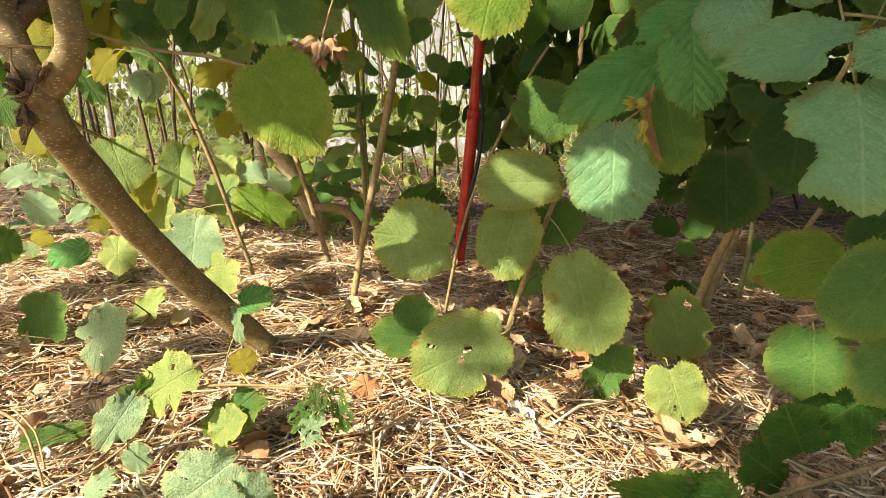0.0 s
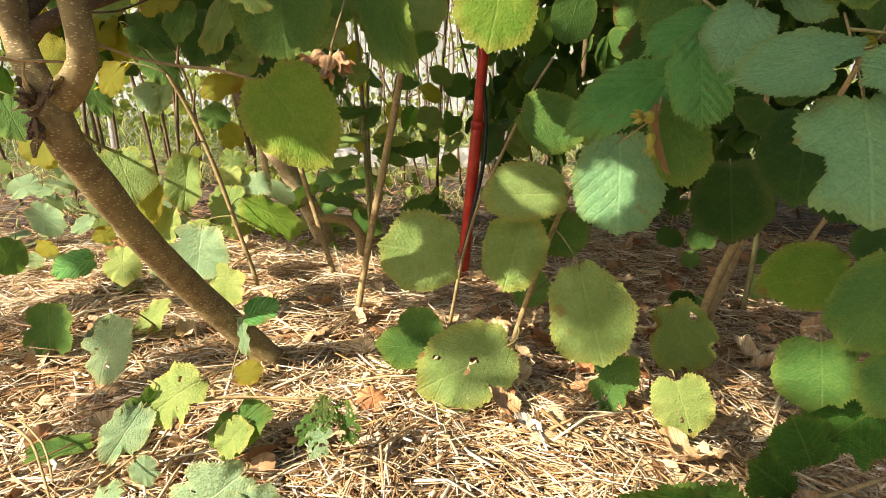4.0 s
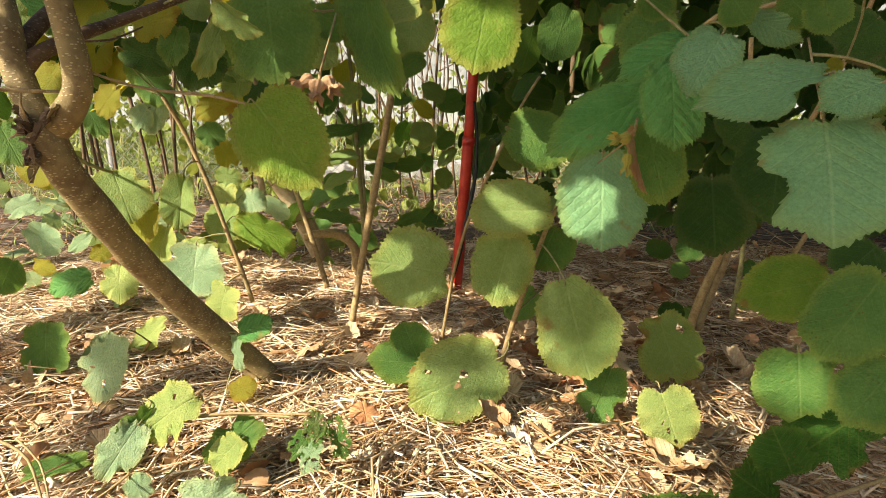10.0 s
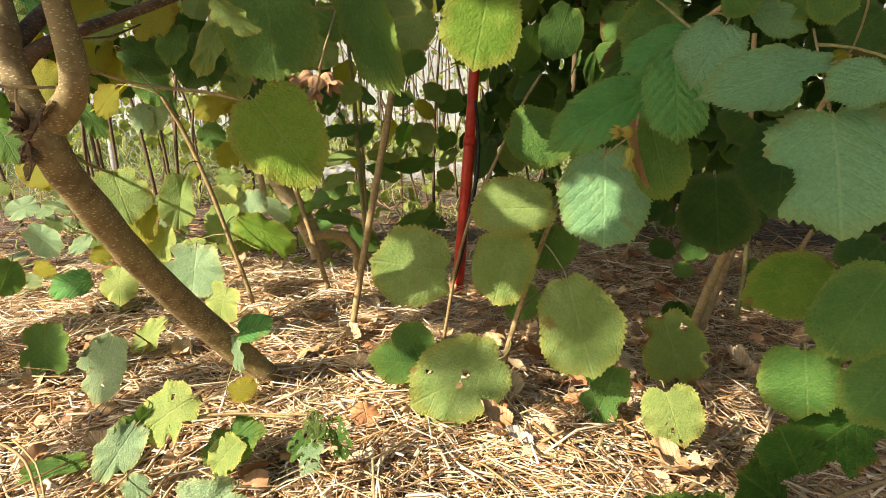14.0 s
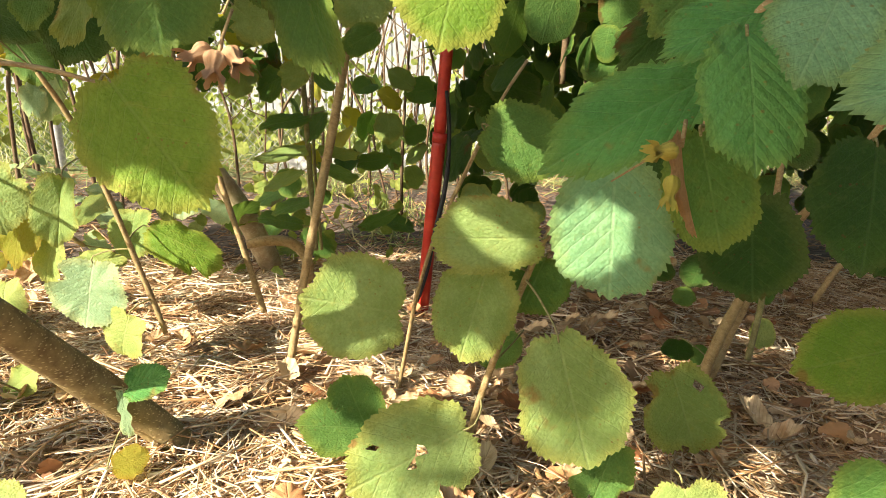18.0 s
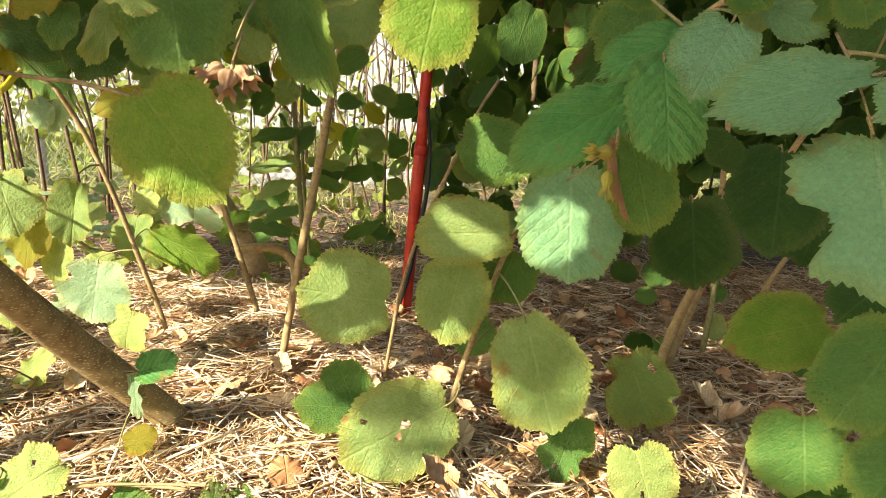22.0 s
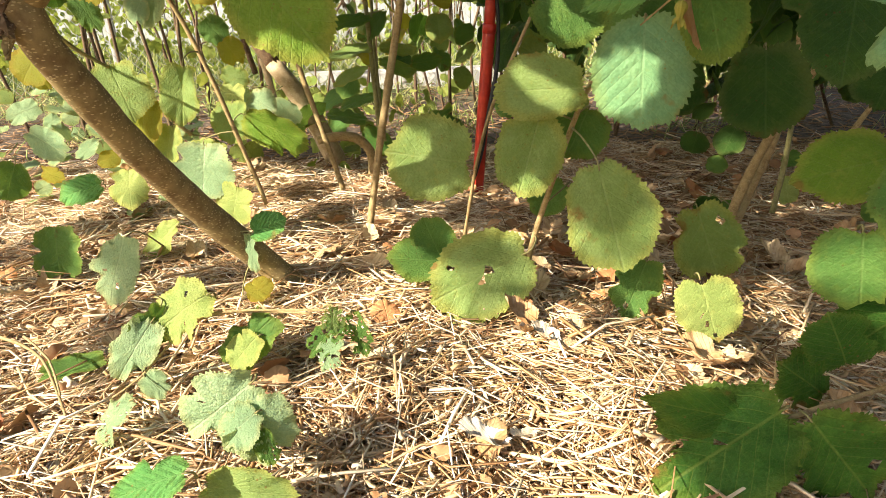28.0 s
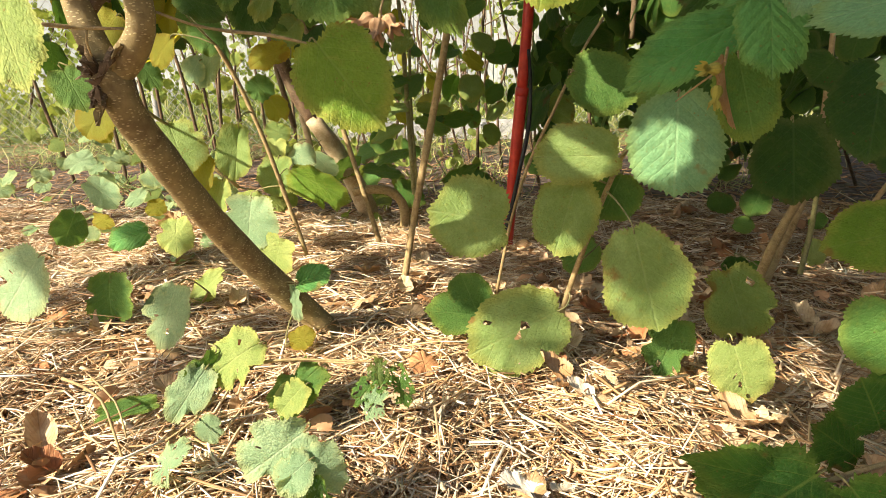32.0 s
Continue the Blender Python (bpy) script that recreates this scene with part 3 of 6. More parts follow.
stem("twig", left_shrub, TWIG, (-0.396, 0.900, 0.435, 0.0028), (-0.378, 0.920, 0.382, 0.0034), (-0.352, 0.930, 0.295, 0.0035), (-0.333, 0.940, 0.212, 0.0036), (-0.316, 0.950, 0.134, 0.0037), (-0.309, 0.950, 0.104, 0.0033), rough=0.08, sides=10, label="slender shoot")
stem("twig", left_shrub, TWIG_GREEN, (-0.372, 0.616, 0.380, 0.0023), (-0.422, 0.734, 0.356, 0.0024), (-0.506, 0.940, 0.322, 0.0022), rough=0.08, sides=10)
stem("twig", left_shrub, TWIG, (-0.493, 1.000, 0.272, 0.0033), (-0.468, 1.000, 0.244, 0.0033), (-0.438, 1.020, 0.205, 0.0029), rough=0.08, sides=10)
leaf(left_shrub, "mid", (-0.180, 0.605, 0.431), (-0.114, 0.575, 0.351), 0.088, (-0.030, -0.934, 0.357), 0.12, 0.05, obov=-0.1, square=2.2, notch=0.12)
leaf(left_shrub, "yellow_green", (-0.505, 0.940, 0.328), (-0.474, 0.920, 0.244), 0.084, (0.238, -0.921, 0.307), 0.12, 0.06, lobes=0.06, wave=0.055, bites=1)
leaf(left_shrub, "yellow_green", (-0.359, 0.854, 0.328), (-0.374, 0.850, 0.249), 0.055, (-0.059, -0.996, 0.062), 0.1, 0.25, lobes=0.06, wave=0.055, bites=1)
leaf(left_shrub, "pale", (-0.388, 0.945, 0.207), (-0.401, 0.930, 0.120), 0.104, (-0.075, -0.981, 0.180), 0.1, 0.12, lobes=0.06, wave=0.055, bites=1)
leaf(left_shrub, "lime", (-0.337, 0.920, 0.145), (-0.359, 0.920, 0.085), 0.075, (-0.383, -0.914, 0.136), 0.12, 0.06, lobes=0.06, wave=0.055, bites=1)
leaf(left_shrub, "mid", (-0.340, 1.000, 0.237), (-0.240, 0.990, 0.188), 0.064, (0.200, -0.750, 0.600), 0.2, -0.1, lobes=0.06, wave=0.055, bites=1)
leaf(left_shrub, "yellow_green", (-0.363, 1.020, 0.258), (-0.369, 1.000, 0.191), 0.073, (-0.230, -0.927, 0.298), 0.12, 0.06, lobes=0.06, wave=0.055, bites=1)
leaf(left_shrub, "yellow", (-0.466, 0.960, 0.289), (-0.489, 0.940, 0.195), 0.068, (-0.322, -0.944, 0.065), 0.12, 0.06, lobes=0.06, wave=0.055, bites=1, square=2.2)
leaf(left_shrub, "lime", (-0.434, 0.950, 0.234), (-0.462, 0.955, 0.170), 0.054, (-0.385, -0.918, 0.093), 0.12, 0.06, lobes=0.06, wave=0.055, bites=1)
leaf(left_shrub, "pale", (-0.800, 1.200, 0.236), (-0.852, 1.170, 0.219), 0.051, (0.237, -0.754, 0.613), 0.2, 0.1, lobes=0.06, wave=0.055, bites=1)
leaf(left_shrub, "pale", (-0.728, 1.050, 0.214), (-0.656, 1.020, 0.177), 0.050, (-0.099, -0.855, 0.508), 0.2, 0.1, lobes=0.06, wave=0.055, bites=1)
leaf(left_shrub, "blue_green", (-0.668, 1.120, 0.101), (-0.750, 1.100, 0.083), 0.057, (0.101, -0.858, 0.504), 0.3, 0.1, lobes=0.06, wave=0.055, bites=1)
leaf(left_shrub, "pale", (-0.685, 1.150, 0.101), (-0.746, 1.130, 0.101), 0.024, (0.258, -0.785, 0.564), 0.12, 0.06, lobes=0.06, wave=0.055, bites=1)
leaf(left_shrub, "lime", (-0.573, 1.050, 0.146), (-0.570, 1.020, 0.081), 0.074, (-0.128, -0.901, 0.414), 0.2, 0.1, (), lobes=0.08, wave=0.07, bites=1)
leaf(left_shrub, "green", (-0.573, 0.830, 0.118), (-0.571, 0.800, 0.044), 0.102, (-0.306, -0.897, 0.320), 0.16, 0.1, lobes=0.06, wave=0.055, bites=3)
leaf(left_shrub, "pale", (-0.484, 0.850, 0.082), (-0.532, 0.830, 0.040), 0.061, (-0.144, -0.817, 0.559), 0.12, 0.06, lobes=0.06, wave=0.055, bites=3)
leaf(left_shrub, "pale", (-0.429, 0.750, 0.131), (-0.458, 0.720, 0.045), 0.069, (-0.138, -0.825, 0.548), 0.1, 0.06, ((0.2, 0.5, 0.05), (-0.1, 0.7, 0.04)), stalk=0.05, bites=4)
leaf(left_shrub, "lime", (-0.252, 0.570, 0.132), (-0.308, 0.550, 0.101), 0.063, (-0.082, -0.767, 0.636), 0.3, 0.1, ((0.2, 0.3, 0.03), (-0.2, 0.5, 0.03)), wave=0.07, bites=3)
leaf(left_shrub, "green", (-0.299, 0.565, 0.124), (-0.325, 0.550, 0.077), 0.039, (0.553, -0.832, -0.033), 0.2, 0.1, lobes=0.06, wave=0.055, bites=3)
leaf(left_shrub, "pale", (-0.307, 0.555, 0.111), (-0.345, 0.530, 0.056), 0.046, (0.144, -0.934, 0.328), 0.2, 0.1, lobes=0.06, wave=0.055, bites=3)
leaf(left_shrub, "green", (-0.192, 0.575, 0.102), (-0.253, 0.560, 0.049), 0.051, (-0.217, -0.848, 0.484), 0.25, 0.1, ((0.1, 0.3, 0.02), (-0.2, 0.4, 0.025)), wave=0.07, bites=3)
leaf(left_shrub, "lime", (-0.207, 0.560, 0.088), (-0.240, 0.550, 0.055), 0.040, (-0.307, -0.785, 0.538), 0.2, 0.1, lobes=0.06, wave=0.055, bites=3)
leaf(left_shrub, "pale", (-0.167, 0.430, 0.120), (-0.223, 0.415, 0.080), 0.062, (0.076, -0.946, 0.317), 0.3, 0.1, ((0.1, 0.5, 0.02), (0.2, 0.6, 0.02)), wave=0.07, bites=4, lobes=0.2)
leaf(left_shrub, "pale", (-0.176, 0.420, 0.104), (-0.143, 0.410, 0.066), 0.057, (0.120, -0.895, 0.429), 0.35, 0.12, ((-0.1, 0.5, 0.02),), wave=0.08, bites=4, lobes=0.24)
leaf(left_shrub, "pale", (-0.162, 0.415, 0.103), (-0.192, 0.405, 0.079), 0.037, (-0.201, -0.793, 0.575), 0.3, 0.1, (), lobes=0.1, wave=0.07, bites=3)
leaf(left_shrub, "green", (-0.159, 0.410, 0.091), (-0.152, 0.400, 0.061), 0.020, (0.038, -0.946, 0.321), 0.3, 0.1, (), 0.05, lobes=0.15, wave=0.07, bites=3)
leaf(left_shrub, "pale", (-0.296, 0.500, 0.083), (-0.271, 0.490, 0.068), 0.025, (0.008, -0.824, 0.567), 0.3, 0.1, (), lobes=0.1, wave=0.07, bites=3)
leaf(left_shrub, "pale", (-0.293, 0.470, 0.079), (-0.334, 0.460, 0.042), 0.038, (-0.446, -0.615, 0.650), 0.3, 0.1, (), 0.04, lobes=0.12, wave=0.07, bites=3)
leaf(left_shrub, "green", (-0.124, 0.560, 0.103), (-0.157, 0.550, 0.066), 0.030, (-0.013, -0.963, 0.269), 0.2, 0.08, (), 0.1, lobes=0.2, bites=5)
leaf(left_shrub, "green", (-0.114, 0.570, 0.104), (-0.102, 0.560, 0.059), 0.029, (-0.096, -0.977, 0.189), 0.2, 0.08, (), 0.12, lobes=0.25, bites=5)
leaf(left_shrub, "pale", (-0.124, 0.540, 0.096), (-0.138, 0.530, 0.064), 0.027, (-0.236, -0.892, 0.385), 0.2, 0.08, (), 0.1, lobes=0.2, bites=5)
leaf(left_shrub, "yellow_green", (-0.128, 0.560, 0.118), (-0.129, 0.550, 0.087), 0.025, (0.517, -0.821, 0.241), 0.2, 0.08, (), 0.1, lobes=0.2, bites=5)
leaf(left_shrub, "green", (-0.380, 0.580, 0.053), (-0.454, 0.560, 0.043), 0.025, (0.056, -0.620, 0.783), 0.2, 0.2, lobes=0.06, wave=0.055, bites=3)
leaf(left_shrub, "blue_green", (-0.264, 0.742, 0.132), (-0.215, 0.735, 0.151), 0.035, (-0.253, -0.887, 0.387), 0.1, 0.15, lobes=0.06, wave=0.055)
leaf(left_shrub, "pale", (-0.266, 0.742, 0.131), (-0.269, 0.742, 0.075), 0.024, (-0.520, -0.854, -0.035), 0.12, 0.06, lobes=0.06, wave=0.055)
leaf(left_shrub, "yellow", (-0.275, 0.720, 0.058), (-0.240, 0.724, 0.068), 0.033, (-0.094, -0.774, 0.627), 0.12, 0.06, lobes=0.06, wave=0.055)
leaf(left_shrub, "lime", (-0.423, 0.880, 0.098), (-0.498, 0.890, 0.041), 0.045, (-0.406, -0.821, 0.401), 0.12, 0.06, lobes=0.06, wave=0.055, bites=3)
leaf(left_shrub, "green", (-0.442, 0.620, 0.411), (-0.412, 0.600, 0.370), 0.040, (0.307, -0.746, 0.591), 0.12, 0.06, lobes=0.06, wave=0.055)
leaf(left_shrub, "lime", (-0.300, 0.360, 0.455), (-0.270, 0.330, 0.401), 0.041, (-0.087, -0.890, 0.447), 0.1, 0.05, lobes=0.06, wave=0.055)
leaf(left_shrub, "yellow", (-0.634, 1.000, 0.351), (-0.672, 0.981, 0.301), 0.080, (-0.106, -0.901, 0.420), 0.12, 0.06, lobes=0.06, wave=0.055)
leaf(left_shrub, "yellow", (-0.677, 1.020, 0.338), (-0.650, 1.015, 0.286), 0.042, (0.085, -0.986, 0.143), 0.12, 0.06, lobes=0.06, wave=0.055)
leaf(left_shrub, "green", (-0.656, 0.900, 0.194), (-0.696, 0.910, 0.132), 0.053, (0.315, -0.883, -0.349), 0.12, 0.06, lobes=0.06, wave=0.055)
leaf(left_shrub, "pale", (-0.651, 0.800, 0.157), (-0.717, 0.780, 0.069), 0.108, (-0.212, -0.906, 0.366), 0.1, 0.05, ((0.1, 0.4, 0.04), (0.2, 0.45, 0.04)), bites=3)
leaf(left_shrub, "yellow_green", (-0.197, 0.380, 0.063), (-0.124, 0.360, 0.069), 0.035, (-0.269, -0.857, 0.440), 0.15, 0.05, lobes=0.06, wave=0.055, bites=3)
leaf(left_shrub, "blue_green", (-0.196, 0.360, 0.094), (-0.250, 0.350, 0.080), 0.037, (-0.100, -0.608, 0.788), 0.15, 0.05, lobes=0.06, wave=0.055, bites=3)
leaf(left_shrub, "green", (-0.183, 0.700, 0.554), (-0.174, 0.680, 0.444), 0.107, (-0.118, -0.977, 0.179), 0.12, 0.06, wave=0.055, square=2.2, lobes=0.05, point=0.3)
leaf(left_shrub, "yellow_green", (-0.224, 0.650, 0.529), (-0.175, 0.640, 0.493), 0.032, (-0.480, -0.758, -0.441), 0.2, 0.3, lobes=0.06, wave=0.055, bites=1)
leaf(left_shrub, "yellow_green", (-0.247, 0.760, 0.528), (-0.282, 0.740, 0.455), 0.034, (0.019, -0.966, 0.258), 0.12, 0.06, lobes=0.06, wave=0.055, bites=1)
leaf(left_shrub, "yellow", (-0.378, 0.800, 0.514), (-0.316, 0.790, 0.540), 0.050, (-0.206, -0.971, 0.119), 0.12, 0.06, lobes=0.06, wave=0.055, bites=1)
leaf(left_shrub, "dark", (-0.335, 0.850, 0.511), (-0.297, 0.830, 0.445), 0.071, (0.149, -0.919, 0.364), 0.12, 0.06, lobes=0.06, wave=0.055, bites=1)
leaf(left_shrub, "dark", (-0.423, 0.850, 0.498), (-0.346, 0.840, 0.475), 0.047, (-0.045, -0.962, 0.268), 0.12, 0.06, lobes=0.06, wave=0.055, bites=1)
leaf(left_shrub, "dark", (-0.335, 0.900, 0.545), (-0.357, 0.900, 0.493), 0.052, (0.336, -0.932, -0.139), 0.12, 0.06, lobes=0.06, wave=0.055, bites=1)
leaf(left_shrub, "yellow", (-0.476, 0.800, 0.474), (-0.509, 0.780, 0.421), 0.073, (-0.092, -0.913, 0.396), 0.12, 0.06, lobes=0.06, wave=0.055, bites=1)
leaf(left_shrub, "yellow", (-0.297, 0.920, 0.430), (-0.354, 0.900, 0.407), 0.050, (0.005, -0.763, 0.647), 0.12, 0.06, lobes=0.06, wave=0.055, bites=1)
leaf(left_shrub, "yellow", (-0.459, 0.900, 0.448), (-0.496, 0.900, 0.409), 0.046, (-0.269, -0.929, 0.252), 0.12, 0.06, lobes=0.06, wave=0.055, bites=1)
leaf(left_shrub, "pale", (-0.486, 1.100, 0.433), (-0.522, 1.100, 0.371), 0.059, (-0.304, -0.936, 0.175), 0.12, 0.06, lobes=0.06, wave=0.055, bites=1)
leaf(left_shrub, "pale", (-0.511, 1.100, 0.417), (-0.541, 1.100, 0.378), 0.054, (-0.296, -0.927, 0.230), 0.12, 0.06, lobes=0.06, wave=0.055, bites=1)
leaf(left_shrub, "yellow_green", (-0.403, 0.820, 0.536), (-0.436, 0.800, 0.501), 0.037, (0.526, -0.850, -0.023), 0.12, 0.06, lobes=0.06, wave=0.055, bites=1)
leaf(left_shrub, "green", (-0.321, 0.800, 0.520), (-0.332, 0.780, 0.472), 0.037, (0.156, -0.924, 0.348), 0.12, 0.06, lobes=0.06, wave=0.055, bites=1)
leaf(left_shrub, "yellow_green", (-0.533, 0.800, 0.555), (-0.524, 0.800, 0.509), 0.043, (0.363, -0.929, 0.071), 0.12, 0.06, lobes=0.06, wave=0.055, bites=1)
leaf(left_shrub, "blue_green", (-0.605, 0.950, 0.585), (-0.589, 0.950, 0.539), 0.057, (-0.154, -0.986, -0.055), 0.12, 0.06, lobes=0.06, wave=0.055, bites=1)
leaf(left_shrub, "green", (-0.447, 0.950, 0.473), (-0.410, 0.950, 0.427), 0.056, (0.116, -0.989, 0.094), 0.12, 0.06, lobes=0.06, wave=0.055, bites=1)
leaf(left_shrub, "yellow_green", (-0.301, 1.000, 0.473), (-0.341, 1.000, 0.435), 0.046, (0.042, -0.998, -0.043), 0.12, 0.06, lobes=0.06, wave=0.055, bites=1)
leaf(left_shrub, "yellow", (-0.446, 1.250, 0.341), (-0.416, 1.250, 0.295), 0.054, (-0.108, -0.992, -0.071), 0.12, 0.06, lobes=0.06, wave=0.055, bites=1)
leaf(left_shrub, "yellow_green", (-0.476, 1.300, 0.278), (-0.424, 1.300, 0.254), 0.047, (0.035, -0.997, 0.074), 0.12, 0.06, lobes=0.06, wave=0.055, bites=1)
leaf(left_shrub, "green", (-0.495, 1.300, 0.379), (-0.458, 1.300, 0.332), 0.055, (0.109, -0.990, 0.085), 0.12, 0.06, lobes=0.06, wave=0.055, bites=1)
leaf(left_shrub, "yellow_green", (-0.235, 1.200, 0.449), (-0.280, 1.200, 0.413), 0.074, (-0.419, -0.738, 0.528), 0.12, 0.06, lobes=0.06, wave=0.055, bites=1)
leaf(left_shrub, "green", (-0.307, 1.150, 0.459), (-0.257, 1.150, 0.439), 0.067, (-0.220, -0.814, -0.538), 0.12, 0.06, lobes=0.06, wave=0.055, bites=1)
# ---- arching shoot by the mulch ----
stem("twig", left_shrub, TWIG, (-0.345, 0.520, 0.045, 0.0011), (-0.323, 0.540, 0.056, 0.0012), (-0.270, 0.560, 0.105, 0.0015), (-0.230, 0.565, 0.113, 0.0015), (-0.183, 0.565, 0.113, 0.0012), (-0.129, 0.560, 0.114, 0.0012), rough=0.08, sides=10)
stem("twig", left_shrub, TWIG, (-0.374, 0.474, 0.141, 0.0010), (-0.346, 0.458, 0.128, 0.0009), (-0.321, 0.427, 0.113, 0.0009), rough=0.08, sides=10)
# ---- upright shoots between the shrubs ----
stem("shoot", left_shrub, TWIG, (-0.369, 0.600, 0.029, 0.0022), (-0.336, 0.595, 0.060, 0.0020), (-0.302, 0.590, 0.080, 0.0019), (-0.259, 0.580, 0.101, 0.0015), (-0.212, 0.570, 0.110, 0.0014), (-0.150, 0.560, 0.111, 0.0012), rough=0.08, sides=8, label="thin arching tan shoot")
stem("shoot", left_shrub, TWIG, (-0.471, 0.560, 0.093, 0.0019), (-0.442, 0.550, 0.089, 0.0017), (-0.418, 0.540, 0.078, 0.0015), (-0.402, 0.525, 0.057, 0.0014), (-0.380, 0.500, 0.031, 0.0012), rough=0.08, sides=8, label="thin arching tan shoot")

centre_shoots = thing("hazel_shoots", "upright brown hazel shoots with pale green leaves above straw", "shrub", "", (0.05, 0.80, 0.0))
stem("shoot", centre_shoots, TWIG, (-0.160, 0.970, 0.003, 0.0054), (-0.134, 0.975, 0.144, 0.0057), (-0.108, 0.980, 0.267, 0.0060), (-0.084, 0.990, 0.379, 0.0059), (-0.070, 1.000, 0.454, 0.0054), (-0.054, 1.000, 0.538, 0.0048), (-0.043, 1.000, 0.619, 0.0043), rough=0.08, sides=10, label="tan woody shoot")
stem("shoot", centre_shoots, TWIG, (-0.204, 1.050, 0.096, 0.0046), (-0.226, 1.050, 0.185, 0.0045), (-0.250, 1.050, 0.277, 0.0044), (-0.279, 1.060, 0.382, 0.0039), (-0.321, 1.070, 0.485, 0.0038), rough=0.08, sides=10)
stem("shoot", centre_shoots, TWIG_GREEN, (-0.160, 1.260, 0.136, 0.0048), (-0.164, 1.260, 0.244, 0.0047), (-0.168, 1.260, 0.360, 0.0046), (-0.172, 1.260, 0.471, 0.0039), (-0.179, 1.260, 0.567, 0.0033), (-0.178, 1.260, 0.649, 0.0033), rough=0.08, sides=10)
stem("shoot", centre_shoots, TWIG_GREEN, (-0.156, 1.300, 0.126, 0.0031), (-0.163, 1.300, 0.275, 0.0030), (-0.163, 1.300, 0.393, 0.0029), (-0.160, 1.300, 0.483, 0.0023), rough=0.08, sides=10)
stem("shoot", centre_shoots, TWIG, (0.082, 0.760, 0.067, 0.0039), (0.093, 0.755, 0.119, 0.0038), (0.112, 0.740, 0.194, 0.0036), (0.129, 0.720, 0.262, 0.0031), (0.141, 0.700, 0.304, 0.0027), (0.161, 0.680, 0.346, 0.0022), (0.183, 0.660, 0.371, 0.0015), rough=0.08, sides=10, label="tan shoot lit by sun")
stem("shoot", centre_shoots, TWIG, (-0.000, 0.920, 0.031, 0.0028), (0.012, 0.900, 0.108, 0.0027), (0.024, 0.890, 0.176, 0.0026), (0.046, 0.880, 0.256, 0.0025), (0.083, 0.880, 0.339, 0.0025), (0.121, 0.900, 0.414, 0.0020), (0.151, 0.920, 0.457, 0.0021), rough=0.08, sides=10)
leaf(centre_shoots, "yellow_green", (0.014, 0.745, 0.210), (-0.088, 0.740, 0.229), 0.103, (-0.006, -0.967, 0.254), 0.1, 0.03, notch=0.2, square=2.15, obov=0.02)
leaf(centre_shoots, "yellow_green", (0.134, 0.690, 0.301), (0.037, 0.690, 0.301), 0.068, (0.002, -0.986, 0.166), 0.16, 0.05, obov=0.12, square=2.3, skew=0.06)
leaf(centre_shoots, "yellow_green", (0.089, 0.710, 0.270), (0.065, 0.700, 0.180), 0.077, (-0.140, -0.978, 0.153), 0.1, 0.05, square=2.3, obov=-0.03)
leaf(centre_shoots, "green", (0.148, 0.735, 0.274), (0.124, 0.730, 0.216), 0.072, (0.039, -0.997, 0.062), 0.12, 0.06, square=2.3)
leaf(centre_shoots, "yellow_green", (0.142, 0.650, 0.229), (0.170, 0.620, 0.119), 0.094, (-0.178, -0.959, 0.219), 0.1, 0.04, obov=0.2, square=2.1, notch=0.06)
leaf(centre_shoots, "yellow_green", (0.077, 0.700, 0.113), (-0.038, 0.660, 0.069), 0.100, (0.098, -0.867, 0.488), 0.14, 0.04, ((0.02, 0.42, 0.045), (-0.06, 0.5, 0.025), (0.3, 0.4, 0.02), (0.25, 0.7, 0.02)), obov=0.02, square=2.35)
leaf(centre_shoots, "green", (-0.020, 0.745, 0.084), (-0.094, 0.730, 0.098), 0.058, (0.270, -0.749, 0.605), 0.1, 0.1)
leaf(centre_shoots, "green", (-0.026, 0.745, 0.084), (-0.049, 0.750, 0.142), 0.059, (-0.008, -0.997, 0.082), 0.1, 0.1)
leaf(centre_shoots, "glaucous", (0.180, 0.655, 0.372), (0.177, 0.630, 0.265), 0.096, (-0.253, -0.940, 0.228), 0.12, 0.04)
leaf(centre_shoots, "green", (0.213, 0.740, 0.386), (0.179, 0.730, 0.333), 0.076, (-0.285, -0.892, 0.351), 0.12, 0.06)
leaf(centre_shoots, "green", (0.091, 0.800, 0.392), (0.176, 0.790, 0.356), 0.077, (-0.125, -0.957, 0.262), 0.1, 0.05, square=2.2)
leaf(centre_shoots, "mid", (0.062, 0.730, 0.551), (0.042, 0.710, 0.457), 0.092, (-0.042, -0.977, 0.208), 0.12, 0.05, square=2.3, point=0.2)
leaf(centre_shoots, "green", (-0.090, 0.740, 0.560), (-0.045, 0.700, 0.433), 0.072, (-0.456, -0.887, -0.071), 0.12, 0.2, square=2.1, point=0.3, obov=-0.05)
leaf(centre_shoots, "yellow_green", (-0.106, 0.790, 0.528), (-0.076, 0.780, 0.456), 0.024, (0.615, -0.706, 0.352), 0.12, 0.2)
leaf(centre_shoots, "lime", (-0.016, 0.740, 0.535), (-0.070, 0.730, 0.522), 0.037, (0.073, -0.913, 0.401), 0.12, 0.06)
leaf(centre_shoots, "yellow_green", (-0.032, 0.920, 0.560), (-0.041, 0.900, 0.482), 0.069, (0.085, -0.967, 0.239), 0.12, 0.06)
leaf(centre_shoots, "green", (-0.016, 0.850, 0.483), (-0.054, 0.851, 0.461), 0.030, (0.015, -0.998, -0.063), 0.12, 0.06)
leaf(centre_shoots, "green", (0.140, 0.820, 0.159), (0.093, 0.829, 0.120), 0.049, (-0.323, -0.930, 0.175), 0.12, 0.06)
